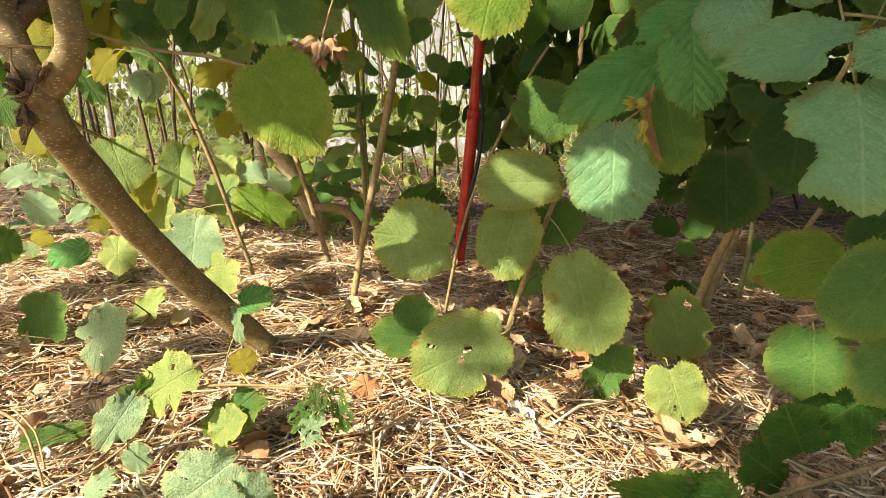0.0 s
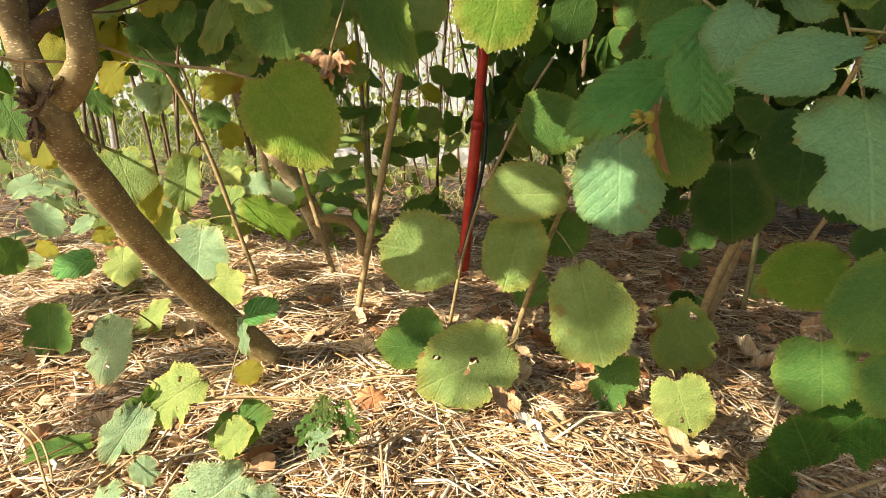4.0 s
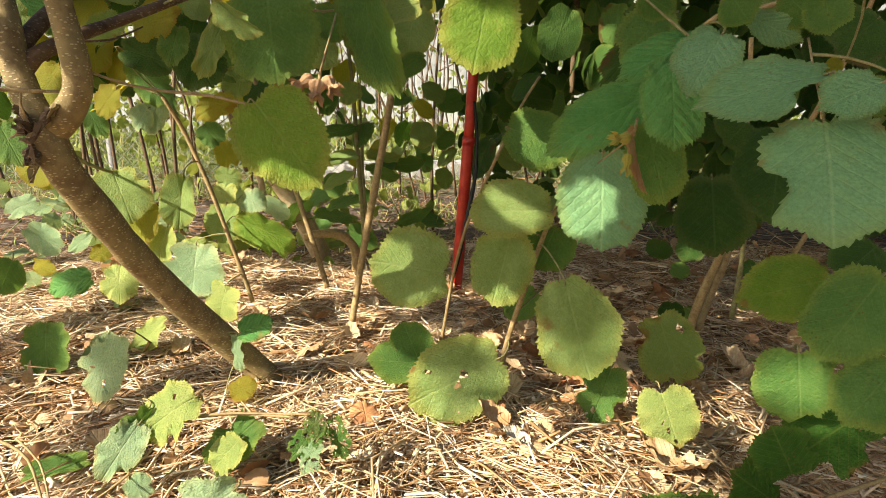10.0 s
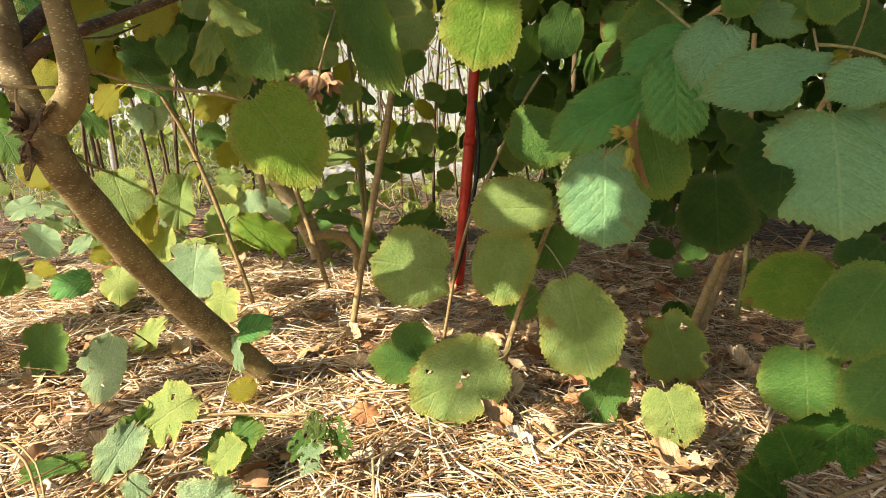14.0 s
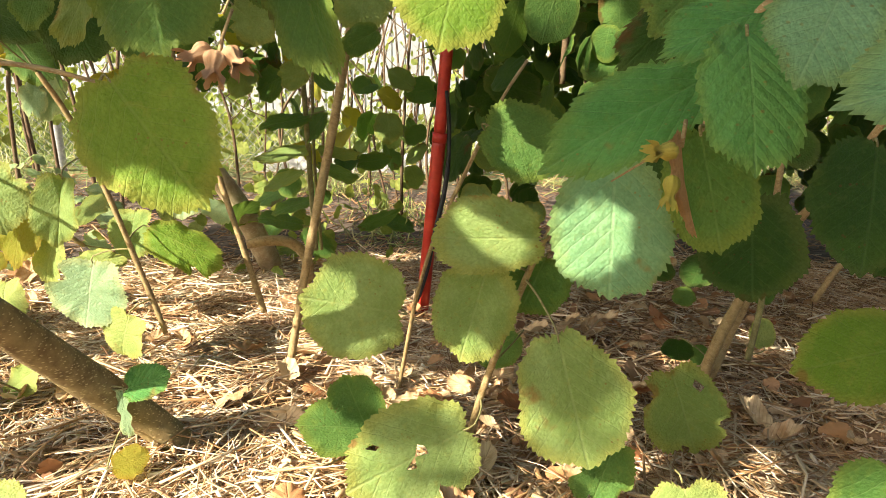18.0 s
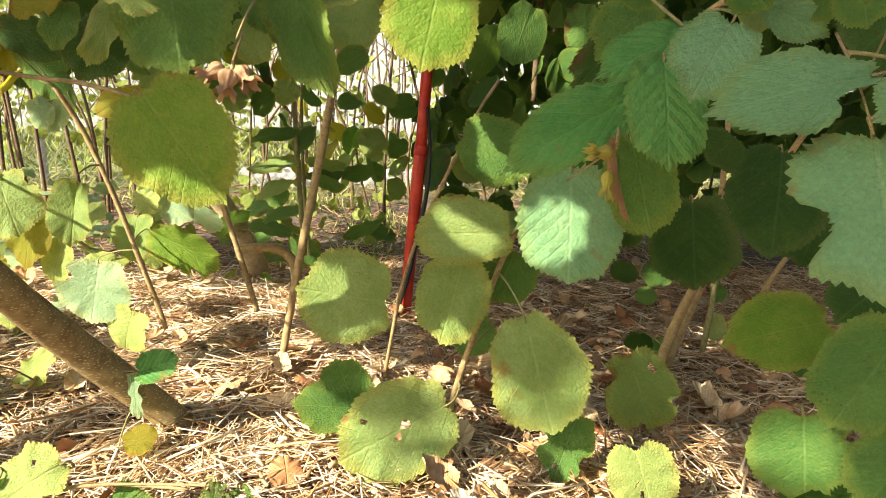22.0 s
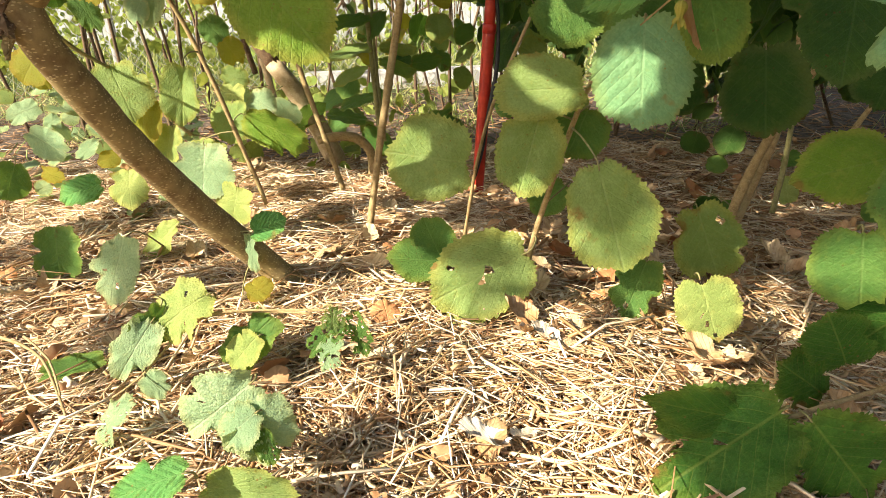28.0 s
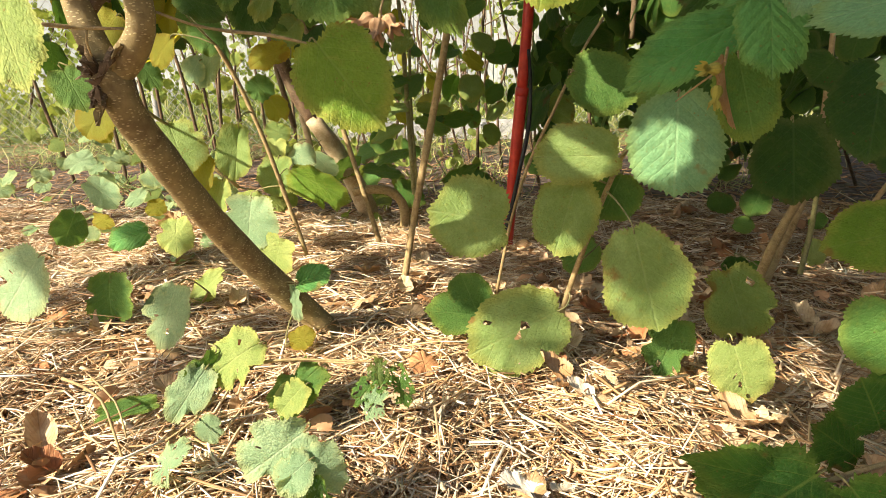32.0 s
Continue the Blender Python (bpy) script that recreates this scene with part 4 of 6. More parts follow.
leaf(centre_shoots, "green", (0.212, 0.680, 0.109), (0.184, 0.660, 0.043), 0.057, (-0.274, -0.883, 0.380), 0.12, 0.12, ((0.05, 0.8, 0.05),), bites=2)
leaf(centre_shoots, "yellow_green", (0.296, 0.770, 0.141), (0.329, 0.750, 0.043), 0.085, (-0.270, -0.956, 0.110), 0.14, 0.1, ((-0.25, 0.25, 0.07), (0.1, 0.9, 0.04)), square=2.4, bites=2)
leaf(centre_shoots, "lime", (0.246, 0.615, 0.115), (0.269, 0.600, 0.043), 0.066, (-0.231, -0.965, 0.126), 0.12, 0.05, ((0.1, 0.55, 0.03), (0.08, 0.72, 0.035), (0.0, 0.9, 0.03)), notch=0.3, square=2.2)
leaf(centre_shoots, "green", (-0.137, 1.270, 0.380), (-0.173, 1.254, 0.329), 0.059, (-0.574, -0.565, 0.593), 0.12, 0.06)
leaf(centre_shoots, "green", (-0.158, 1.250, 0.370), (-0.250, 1.245, 0.358), 0.048, (-0.087, -0.502, 0.860), 0.12, 0.06)
leaf(centre_shoots, "yellow_green", (-0.161, 1.250, 0.315), (-0.257, 1.238, 0.304), 0.046, (-0.047, -0.461, 0.886), 0.12, 0.06)
leaf(centre_shoots, "yellow_green", (-0.150, 1.260, 0.317), (-0.078, 1.257, 0.306), 0.046, (-0.133, -0.616, -0.776), 0.12, 0.06)
leaf(centre_shoots, "green", (-0.152, 1.270, 0.290), (-0.080, 1.268, 0.261), 0.050, (-0.295, -0.648, -0.702), 0.12, 0.06)
leaf(centre_shoots, "yellow_green", (-0.174, 1.250, 0.281), (-0.244, 1.230, 0.250), 0.041, (-0.247, -0.471, 0.847), 0.12, 0.06)
leaf(centre_shoots, "green", (-0.171, 1.300, 0.220), (-0.245, 1.287, 0.201), 0.048, (-0.156, -0.418, 0.895), 0.12, 0.06)
leaf(centre_shoots, "green", (-0.199, 1.350, 0.161), (-0.284, 1.339, 0.184), 0.059, (0.287, -0.324, 0.901), 0.12, 0.06)
# ---- the large hazel shrub ----
right_shrub = thing("hazel_shrub", "hazel shrub with large green leaves, inner ones darkened as shaded, and tan stems", "shrub", "", (0.40, 0.88, 0.0))
stem("limb", right_shrub, TWIG, (0.382, 0.870, 0.073, 0.0070), (0.389, 0.860, 0.123, 0.0066), (0.401, 0.850, 0.176, 0.0062), (0.411, 0.830, 0.229, 0.0054), (0.425, 0.800, 0.291, 0.0046), (0.440, 0.760, 0.354, 0.0038), (0.454, 0.720, 0.429, 0.0031), (0.460, 0.680, 0.510, 0.0025), (0.459, 0.650, 0.595, 0.0019), rough=0.08, sides=14, label="tan stem lit by sun")
stem("limb", right_shrub, TWIG, (0.400, 0.880, 0.074, 0.0053), (0.416, 0.880, 0.129, 0.0052), (0.429, 0.870, 0.190, 0.0046), (0.434, 0.860, 0.256, 0.0041), (0.430, 0.850, 0.362, 0.0035), (0.417, 0.840, 0.502, 0.0030), rough=0.08, sides=10)
stem("limb", right_shrub, TWIG_GREEN, (0.486, 0.950, 0.065, 0.0042), (0.492, 0.950, 0.134, 0.0042), (0.493, 0.950, 0.200, 0.0036), (0.496, 0.950, 0.283, 0.0031), rough=0.08, sides=10)
stem("limb", right_shrub, TWIG, (0.566, 0.950, 0.152, 0.0041), (0.578, 0.940, 0.193, 0.0041), (0.591, 0.920, 0.242, 0.0035), (0.609, 0.900, 0.298, 0.0030), rough=0.08, sides=10)
stem("limb", right_shrub, BARK_DARK, (0.256, 1.200, 0.433, 0.0054), (0.258, 1.200, 0.516, 0.0053), (0.260, 1.200, 0.595, 0.0052), (0.260, 1.200, 0.672, 0.0046), rough=0.08, sides=10)
stem("twig", right_shrub, TWIG, (0.196, 0.505, 0.464, 0.0020), (0.209, 0.500, 0.478, 0.0020), (0.222, 0.495, 0.490, 0.0020), (0.243, 0.490, 0.493, 0.0020), (0.275, 0.480, 0.500, 0.0017), (0.326, 0.470, 0.506, 0.0017), rough=0.08, sides=10)
stem("twig", right_shrub, TWIG, (0.196, 0.505, 0.464, 0.0018), (0.187, 0.510, 0.436, 0.0016), (0.181, 0.510, 0.411, 0.0014), (0.180, 0.515, 0.394, 0.0012), rough=0.08, sides=10)
stem("twig", right_shrub, TWIG, (0.240, 0.372, 0.416, 0.0005), (0.248, 0.390, 0.428, 0.0005), (0.254, 0.410, 0.445, 0.0007), (0.276, 0.460, 0.470, 0.0010), rough=0.08, sides=10)
stem("twig", right_shrub, TWIG, (0.178, 0.560, 0.390, 0.0008), (0.170, 0.580, 0.378, 0.0008), (0.161, 0.600, 0.365, 0.0006), rough=0.08, sides=10, label="broken pale twig")
leaf(right_shrub, "blue_green", (0.203, 0.550, 0.438), (0.099, 0.520, 0.388), 0.054, (-0.100, -0.850, 0.500), 0.15, 0.1, point=0.35, obov=0.1, notch=0.08)
leaf(right_shrub, "blue_green", (0.189, 0.495, 0.458), (0.180, 0.448, 0.393), 0.049, (-0.150, -0.900, 0.400), 0.14, 0.06, point=0.35, square=2.35, notch=0.08, obov=-0.05)
leaf(right_shrub, "blue_green", (0.221, 0.510, 0.476), (0.147, 0.490, 0.447), 0.038, (-0.100, -0.800, 0.550), 0.15, 0.08, point=0.35)
leaf(right_shrub, "green", (0.176, 0.505, 0.408), (0.195, 0.500, 0.339), 0.049, (-0.305, -0.952, -0.010), 0.12, 0.05, point=0.1, obov=0.05, square=2.2)
leaf(right_shrub, "glaucous", (0.213, 0.460, 0.476), (0.178, 0.425, 0.433), 0.046, (-0.200, -0.850, 0.450), 0.12, 0.08, obov=0.05, point=0.35, square=2.3)
leaf(right_shrub, "glaucous", (0.255, 0.392, 0.444), (0.166, 0.375, 0.427), 0.042, (-0.100, -0.820, 0.550), 0.16, 0.06, point=0.3, obov=0.15, cuts=((-128, 26, 0.5),))
leaf(right_shrub, "glaucous", (0.249, 0.385, 0.417), (0.239, 0.338, 0.346), 0.086, (-0.300, -0.900, 0.400), 0.14, 0.05, (), point=0.1, lobes=0.03, square=2.3, cuts=((72, 20, 0.45),), notch=0.2)
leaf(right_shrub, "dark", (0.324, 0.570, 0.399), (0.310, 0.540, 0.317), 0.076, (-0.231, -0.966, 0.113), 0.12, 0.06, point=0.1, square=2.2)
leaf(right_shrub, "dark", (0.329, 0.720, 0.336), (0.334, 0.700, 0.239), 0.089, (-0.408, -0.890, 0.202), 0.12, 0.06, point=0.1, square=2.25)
leaf(right_shrub, "mid", (0.420, 0.610, 0.238), (0.321, 0.600, 0.221), 0.073, (0.006, -0.791, 0.611), 0.12, 0.08, point=0.1, square=2.3)
leaf(right_shrub, "green", (0.325, 0.500, 0.208), (0.328, 0.485, 0.139), 0.075, (-0.468, -0.874, 0.127), 0.1, 0.05, point=0.0, square=2.7, cuts=((-38, 18, 0.22),), bites=2)
leaf(right_shrub, "green", (0.377, 0.480, 0.283), (0.325, 0.470, 0.210), 0.070, (-0.455, -0.766, 0.453), 0.14, 0.08, point=0.2)
leaf(right_shrub, "green", (0.377, 0.450, 0.212), (0.334, 0.440, 0.166), 0.058, (-0.589, -0.736, 0.334), 0.14, 0.06, point=0.2)
leaf(right_shrub, "deep", (0.397, 0.500, 0.144), (0.324, 0.490, 0.099), 0.072, (-0.592, -0.520, 0.616), 0.12, 0.06, point=0.2, lobes=0.06, bites=2)
leaf(right_shrub, "dark", (0.455, 0.600, 0.277), (0.419, 0.600, 0.241), 0.059, (-0.410, -0.819, 0.402), 0.12, 0.06, point=0.8)
leaf(right_shrub, "glaucous", (0.268, 0.360, 0.438), (0.232, 0.360, 0.424), 0.035, (-0.251, -0.724, 0.642), 0.12, 0.06, point=0.8)
leaf(right_shrub, "dark", (0.236, 0.620, 0.510), (0.167, 0.620, 0.442), 0.044, (-0.346, -0.869, 0.353), 0.12, 0.06, point=0.8)
leaf(right_shrub, "dark", (0.248, 0.660, 0.510), (0.197, 0.660, 0.494), 0.053, (0.001, -1.000, -0.004), 0.12, 0.06, point=0.8)
leaf(right_shrub, "green", (0.278, 0.450, 0.501), (0.279, 0.440, 0.472), 0.032, (-0.562, -0.789, 0.247), 0.12, 0.06, point=0.8)
leaf(right_shrub, "green", (0.255, 0.460, 0.501), (0.273, 0.450, 0.481), 0.033, (-0.635, -0.755, -0.165), 0.12, 0.06, point=0.8)
leaf(right_shrub, "green", (0.215, 0.460, 0.502), (0.226, 0.450, 0.481), 0.031, (-0.666, -0.746, -0.013), 0.12, 0.06, point=0.8)
leaf(right_shrub, "green", (0.178, 0.550, 0.516), (0.208, 0.550, 0.500), 0.034, (-0.203, -0.902, -0.380), 0.12, 0.06, point=0.8)
leaf(right_shrub, "dark", (0.388, 0.550, 0.495), (0.348, 0.540, 0.463), 0.058, (-0.101, -0.911, 0.400), 0.12, 0.06, point=0.8)
leaf(right_shrub, "green", (0.310, 0.420, 0.441), (0.299, 0.420, 0.415), 0.027, (-0.497, -0.841, 0.213), 0.12, 0.06, point=0.8)
leaf(right_shrub, "yellow", (0.328, 0.500, 0.456), (0.322, 0.509, 0.448), 0.014, (-0.696, -0.685, -0.214), 0.12, 0.06, point=0.8)
leaf(right_shrub, "dark", (0.356, 0.700, 0.399), (0.333, 0.700, 0.374), 0.058, (-0.270, -0.930, 0.248), 0.12, 0.06, point=0.8)
leaf(right_shrub, "dark", (0.228, 0.700, 0.382), (0.198, 0.700, 0.343), 0.059, (-0.220, -0.960, 0.173), 0.12, 0.06, point=0.8)
leaf(right_shrub, "dark", (0.458, 0.700, 0.314), (0.445, 0.700, 0.266), 0.067, (-0.530, -0.835, 0.149), 0.12, 0.06, point=0.8)
leaf(right_shrub, "deep", (0.239, 0.410, 0.102), (0.140, 0.385, 0.048), 0.091, (-0.192, -0.673, 0.714), 0.22, 0.06, ((0.2, 0.7, 0.03), (0.05, 0.5, 0.02)), wave=0.06, point=0.8, cuts=((32, 14, 0.35), (-60, 10, 0.2)), lobes=0.1, notch=0.2)
leaf(right_shrub, "deep", (0.228, 0.420, 0.082), (0.138, 0.400, 0.112), 0.041, (0.269, -0.947, 0.173), 0.16, 0.06, point=0.8, bites=2)
leaf(right_shrub, "deep", (0.249, 0.400, 0.099), (0.294, 0.380, 0.043), 0.078, (-0.185, -0.963, 0.195), 0.16, 0.06, ((0.1, 0.3, 0.03), (-0.2, 0.75, 0.05)), lobes=0.06, wave=0.06, point=0.8, bites=2)
leaf(right_shrub, "deep", (0.325, 0.500, 0.046), (0.282, 0.500, 0.080), 0.058, (0.245, -0.917, 0.313), 0.16, 0.06, point=0.8, bites=2)
leaf(right_shrub, "deep", (0.325, 0.480, 0.089), (0.301, 0.480, 0.138), 0.059, (-0.074, -0.997, -0.035), 0.16, 0.06, point=0.8, bites=2)
stem("twig", right_shrub, TWIG, (0.232, 0.420, 0.082, 0.0022), (0.255, 0.430, 0.077, 0.0022), (0.301, 0.450, 0.075, 0.0021), (0.355, 0.470, 0.075, 0.0021), (0.428, 0.500, 0.073, 0.0023), rough=0.08, sides=10)
leaf(right_shrub, "dark", (0.433, 1.150, 0.154), (0.427, 1.155, 0.113), 0.052, (-0.544, -0.839, -0.008), 0.12, 0.06)
leaf(right_shrub, "dark", (0.478, 1.100, 0.171), (0.455, 1.085, 0.126), 0.053, (-0.429, -0.768, 0.476), 0.12, 0.06)
leaf(right_shrub, "dark", (0.382, 0.950, 0.096), (0.391, 0.956, 0.059), 0.042, (-0.413, -0.878, -0.240), 0.12, 0.06)
leaf(right_shrub, "green", (0.403, 0.950, 0.066), (0.423, 0.934, 0.086), 0.028, (-0.582, -0.812, -0.049), 0.12, 0.06)
leaf(right_shrub, "lime", (0.525, 0.980, 0.069), (0.513, 0.980, 0.115), 0.035, (-0.211, -0.976, -0.060), 0.12, 0.06)
leaf(right_shrub, "green", (0.435, 1.100, 0.111), (0.467, 1.084, 0.105), 0.032, (-0.432, -0.897, 0.099), 0.12, 0.06)
leaf(right_shrub, "green", (0.547, 1.050, 0.135), (0.554, 1.030, 0.119), 0.031, (-0.721, -0.566, 0.400), 0.12, 0.06)
leaf(right_shrub, "green", (0.463, 0.700, 0.163), (0.486, 0.708, 0.133), 0.029, (-0.264, -0.861, -0.435), 0.12, 0.06)
# ---- the shrub behind ----
rear_shrub = thing("hazel_shrub", "hazel shrub behind with a smooth trunk, paled as if sunlit, and curved stem", "shrub", "", (-0.34, 1.50, 0.0))
# The trunk's sunlit look is in its bark colour.
stem("trunk", rear_shrub, BARK_PALE_SUNLIT, (-0.306, 1.520, 0.032, 0.0248), (-0.317, 1.500, 0.074, 0.0243), (-0.349, 1.480, 0.161, 0.0230), (-0.387, 1.460, 0.234, 0.0204), (-0.418, 1.460, 0.279, 0.0189), rough=0.08, sides=14)
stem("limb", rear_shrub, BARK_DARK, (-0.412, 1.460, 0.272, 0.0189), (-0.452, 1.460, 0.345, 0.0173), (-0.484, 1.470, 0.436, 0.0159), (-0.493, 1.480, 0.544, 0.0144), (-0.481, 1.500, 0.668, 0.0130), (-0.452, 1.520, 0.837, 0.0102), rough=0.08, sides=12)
stem("limb", rear_shrub, BARK_PALE_SUNLIT, (-0.451, 1.550, 0.175, 0.0087), (-0.458, 1.550, 0.234, 0.0086), (-0.471, 1.560, 0.283, 0.0079), rough=0.08, sides=10)
stem("limb", rear_shrub, TWIG, (-0.312, 1.360, 0.119, 0.0091), (-0.275, 1.370, 0.125, 0.0104), (-0.232, 1.385, 0.118, 0.0112), (-0.204, 1.390, 0.089, 0.0113), (-0.198, 1.390, 0.051, 0.0114), (-0.205, 1.390, 0.009, 0.0108), rough=0.08, sides=10, label="curved tan stem")
stem("limb", rear_shrub, BARK_DARK, (-0.504, 1.600, 0.243, 0.0074), (-0.534, 1.600, 0.388, 0.0072), (-0.558, 1.600, 0.580, 0.0063), (-0.570, 1.600, 0.736, 0.0055), rough=0.08, sides=10)
leaf(rear_shrub, "green", (-0.229, 1.500, 0.117), (-0.160, 1.487, 0.058), 0.077, (-0.467, -0.806, -0.363), 0.12, 0.06)
leaf(rear_shrub, "green", (-0.272, 1.600, 0.150), (-0.337, 1.587, 0.080), 0.075, (-0.500, -0.642, 0.582), 0.12, 0.06)
leaf(rear_shrub, "pale", (-0.407, 1.400, 0.207), (-0.359, 1.411, 0.148), 0.069, (-0.330, -0.839, -0.432), 0.12, 0.06)
leaf(rear_shrub, "green", (-0.385, 1.450, 0.136), (-0.307, 1.458, 0.184), 0.066, (0.437, -0.665, -0.606), 0.12, 0.06)
leaf(rear_shrub, "yellow_green", (-0.490, 1.500, 0.213), (-0.548, 1.489, 0.181), 0.061, (-0.263, -0.654, 0.709), 0.12, 0.06)
leaf(rear_shrub, "green", (-0.131, 1.700, 0.074), (-0.018, 1.711, 0.119), 0.053, (0.306, -0.755, -0.580), 0.12, 0.06)
leaf(rear_shrub, "green", (0.014, 1.750, 0.062), (-0.089, 1.747, 0.104), 0.061, (0.341, -0.486, 0.805), 0.12, 0.06)
leaf(rear_shrub, "green", (-0.286, 1.700, 0.181), (-0.378, 1.702, 0.143), 0.076, (-0.318, -0.587, 0.745), 0.12, 0.06)
leaf(rear_shrub, "yellow", (-0.012, 1.500, 0.385), (-0.059, 1.487, 0.417), 0.056, (0.567, -0.601, 0.563), 0.12, 0.06)
leaf(rear_shrub, "green", (-0.007, 1.600, 0.310), (0.045, 1.610, 0.326), 0.070, (0.336, -0.683, -0.648), 0.12, 0.06)
leaf(rear_shrub, "yellow_green", (0.044, 1.600, 0.295), (-0.008, 1.602, 0.251), 0.048, (-0.538, -0.578, 0.614), 0.12, 0.06)
leaf(rear_shrub, "green", (-0.119, 1.600, 0.253), (-0.036, 1.611, 0.260), 0.065, (0.150, -0.712, -0.686), 0.12, 0.06)
leaf(rear_shrub, "yellow_green", (-0.087, 1.600, 0.318), (-0.131, 1.609, 0.265), 0.048, (-0.644, -0.637, 0.424), 0.12, 0.06)
leaf(rear_shrub, "yellow_green", (0.015, 1.500, 0.424), (-0.040, 1.490, 0.456), 0.064, (0.468, -0.634, 0.615), 0.12, 0.06)
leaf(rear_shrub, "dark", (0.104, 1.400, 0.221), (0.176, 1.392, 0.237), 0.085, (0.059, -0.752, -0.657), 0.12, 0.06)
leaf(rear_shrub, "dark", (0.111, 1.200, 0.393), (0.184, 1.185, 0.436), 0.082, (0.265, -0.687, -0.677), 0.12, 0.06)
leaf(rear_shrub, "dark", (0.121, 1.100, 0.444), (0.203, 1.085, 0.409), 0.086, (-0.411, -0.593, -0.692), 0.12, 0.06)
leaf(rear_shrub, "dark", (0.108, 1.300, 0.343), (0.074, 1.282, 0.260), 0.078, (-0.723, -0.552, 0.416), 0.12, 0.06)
stem("twig", left_shrub, TWIG, (-0.154, 0.750, 0.533, 0.0013), (-0.133, 0.760, 0.530, 0.0013), (-0.119, 0.780, 0.534, 0.0017), (-0.105, 0.800, 0.531, 0.0014), rough=0.08, sides=10)
stem("twig", left_shrub, TWIG, (-0.119, 0.780, 0.534, 0.0017), (-0.111, 0.680, 0.499, 0.0009), (-0.114, 0.650, 0.475, 0.0009), rough=0.08, sides=10)
stem("twig", left_shrub, BARK_DARK, (-0.333, 0.600, 0.486, 0.0013), (-0.322, 0.632, 0.490, 0.0011), (-0.305, 0.665, 0.505, 0.0009), rough=0.08, sides=10)
stem("twig", left_shrub, BARK_DARK, (-0.370, 0.600, 0.469, 0.0021), (-0.372, 0.616, 0.489, 0.0022), (-0.372, 0.600, 0.472, 0.0011), rough=0.08, sides=10)
stem("limb", left_shrub, BARK_DARK, (-0.405, 1.300, 0.464, 0.0052), (-0.368, 1.300, 0.551, 0.0051), (-0.343, 1.300, 0.647, 0.0045), rough=0.08, sides=10)
leaf(left_shrub, "green", (-0.225, 0.850, 0.566), (-0.159, 0.840, 0.522), 0.067, (-0.096, -0.992, 0.083), 0.12, 0.06, lobes=0.06, wave=0.055, bites=1)
leaf(left_shrub, "dark", (-0.392, 0.950, 0.575), (-0.433, 0.950, 0.521), 0.067, (0.311, -0.922, -0.230), 0.12, 0.06, lobes=0.06, wave=0.055, bites=1)
leaf(left_shrub, "yellow", (-0.491, 0.950, 0.576), (-0.540, 0.950, 0.530), 0.069, (-0.226, -0.945, 0.237), 0.12, 0.06, lobes=0.06, wave=0.055, bites=1)
leaf(left_shrub, "green", (-0.342, 1.000, 0.508), (-0.312, 1.000, 0.456), 0.054, (0.212, -0.969, 0.126), 0.12, 0.06, lobes=0.06, wave=0.055, bites=1)
leaf(left_shrub, "green", (-0.441, 1.000, 0.500), (-0.483, 1.000, 0.449), 0.063, (0.274, -0.935, -0.227), 0.12, 0.06, lobes=0.06, wave=0.055, bites=1)
leaf(left_shrub, "yellow_green", (-0.136, 1.100, 0.447), (-0.177, 1.100, 0.428), 0.040, (0.027, -0.998, -0.059), 0.12, 0.06, lobes=0.06, wave=0.055, bites=1)
leaf(left_shrub, "yellow_green", (-0.208, 1.000, 0.523), (-0.158, 1.000, 0.480), 0.053, (0.042, -0.998, 0.050), 0.12, 0.06, lobes=0.06, wave=0.055, bites=1)
leaf(left_shrub, "green", (-0.188, 1.000, 0.564), (-0.138, 1.000, 0.522), 0.053, (0.013, -1.000, 0.015), 0.12, 0.06, lobes=0.06, wave=0.055, bites=1)
leaf(left_shrub, "green", (-0.192, 1.200, 0.438), (-0.237, 1.200, 0.412), 0.077, (-0.354, -0.706, 0.614), 0.12, 0.06, lobes=0.06, wave=0.055, bites=1)
leaf(left_shrub, "green", (-0.596, 1.050, 0.424), (-0.566, 1.050, 0.367), 0.038, (0.397, -0.894, 0.209), 0.12, 0.06, lobes=0.06, wave=0.055, bites=1)
leaf(left_shrub, "pale", (-0.703, 1.200, 0.165), (-0.745, 1.180, 0.138), 0.034, (0.008, -0.813, 0.582), 0.12, 0.06, lobes=0.06, wave=0.055, bites=1)
leaf(left_shrub, "yellow", (-0.668, 1.200, 0.132), (-0.705, 1.180, 0.130), 0.040, (0.359, -0.716, 0.599), 0.12, 0.06, lobes=0.06, wave=0.055, bites=1)
leaf(left_shrub, "yellow", (-0.797, 1.150, 0.121), (-0.744, 1.130, 0.111), 0.031, (-0.205, -0.810, 0.549), 0.12, 0.06, lobes=0.06, wave=0.055, bites=1)
leaf(left_shrub, "lime", (-0.412, 1.050, 0.188), (-0.434, 1.000, 0.170), 0.071, (0.090, -0.367, 0.926), 0.12, 0.06, lobes=0.06, wave=0.055, bites=1)
leaf(left_shrub, "pale", (-0.426, 1.300, 0.229), (-0.374, 1.280, 0.201), 0.061, (-0.139, -0.909, 0.394), 0.12, 0.06, lobes=0.06, wave=0.055, bites=1)
leaf(left_shrub, "lime", (-0.486, 1.300, 0.242), (-0.432, 1.280, 0.226), 0.053, (-0.200, -0.878, 0.436), 0.12, 0.06, lobes=0.06, wave=0.055, bites=1)
leaf(right_shrub, "brown", (0.162, 0.497, 0.407), (0.171, 0.490, 0.351), 0.003, (-0.833, -0.549, -0.066), 0.2, 0.3, (), 0.0, 0.0, 0.1, 'rolled brown leaf edge', wave=0.05)
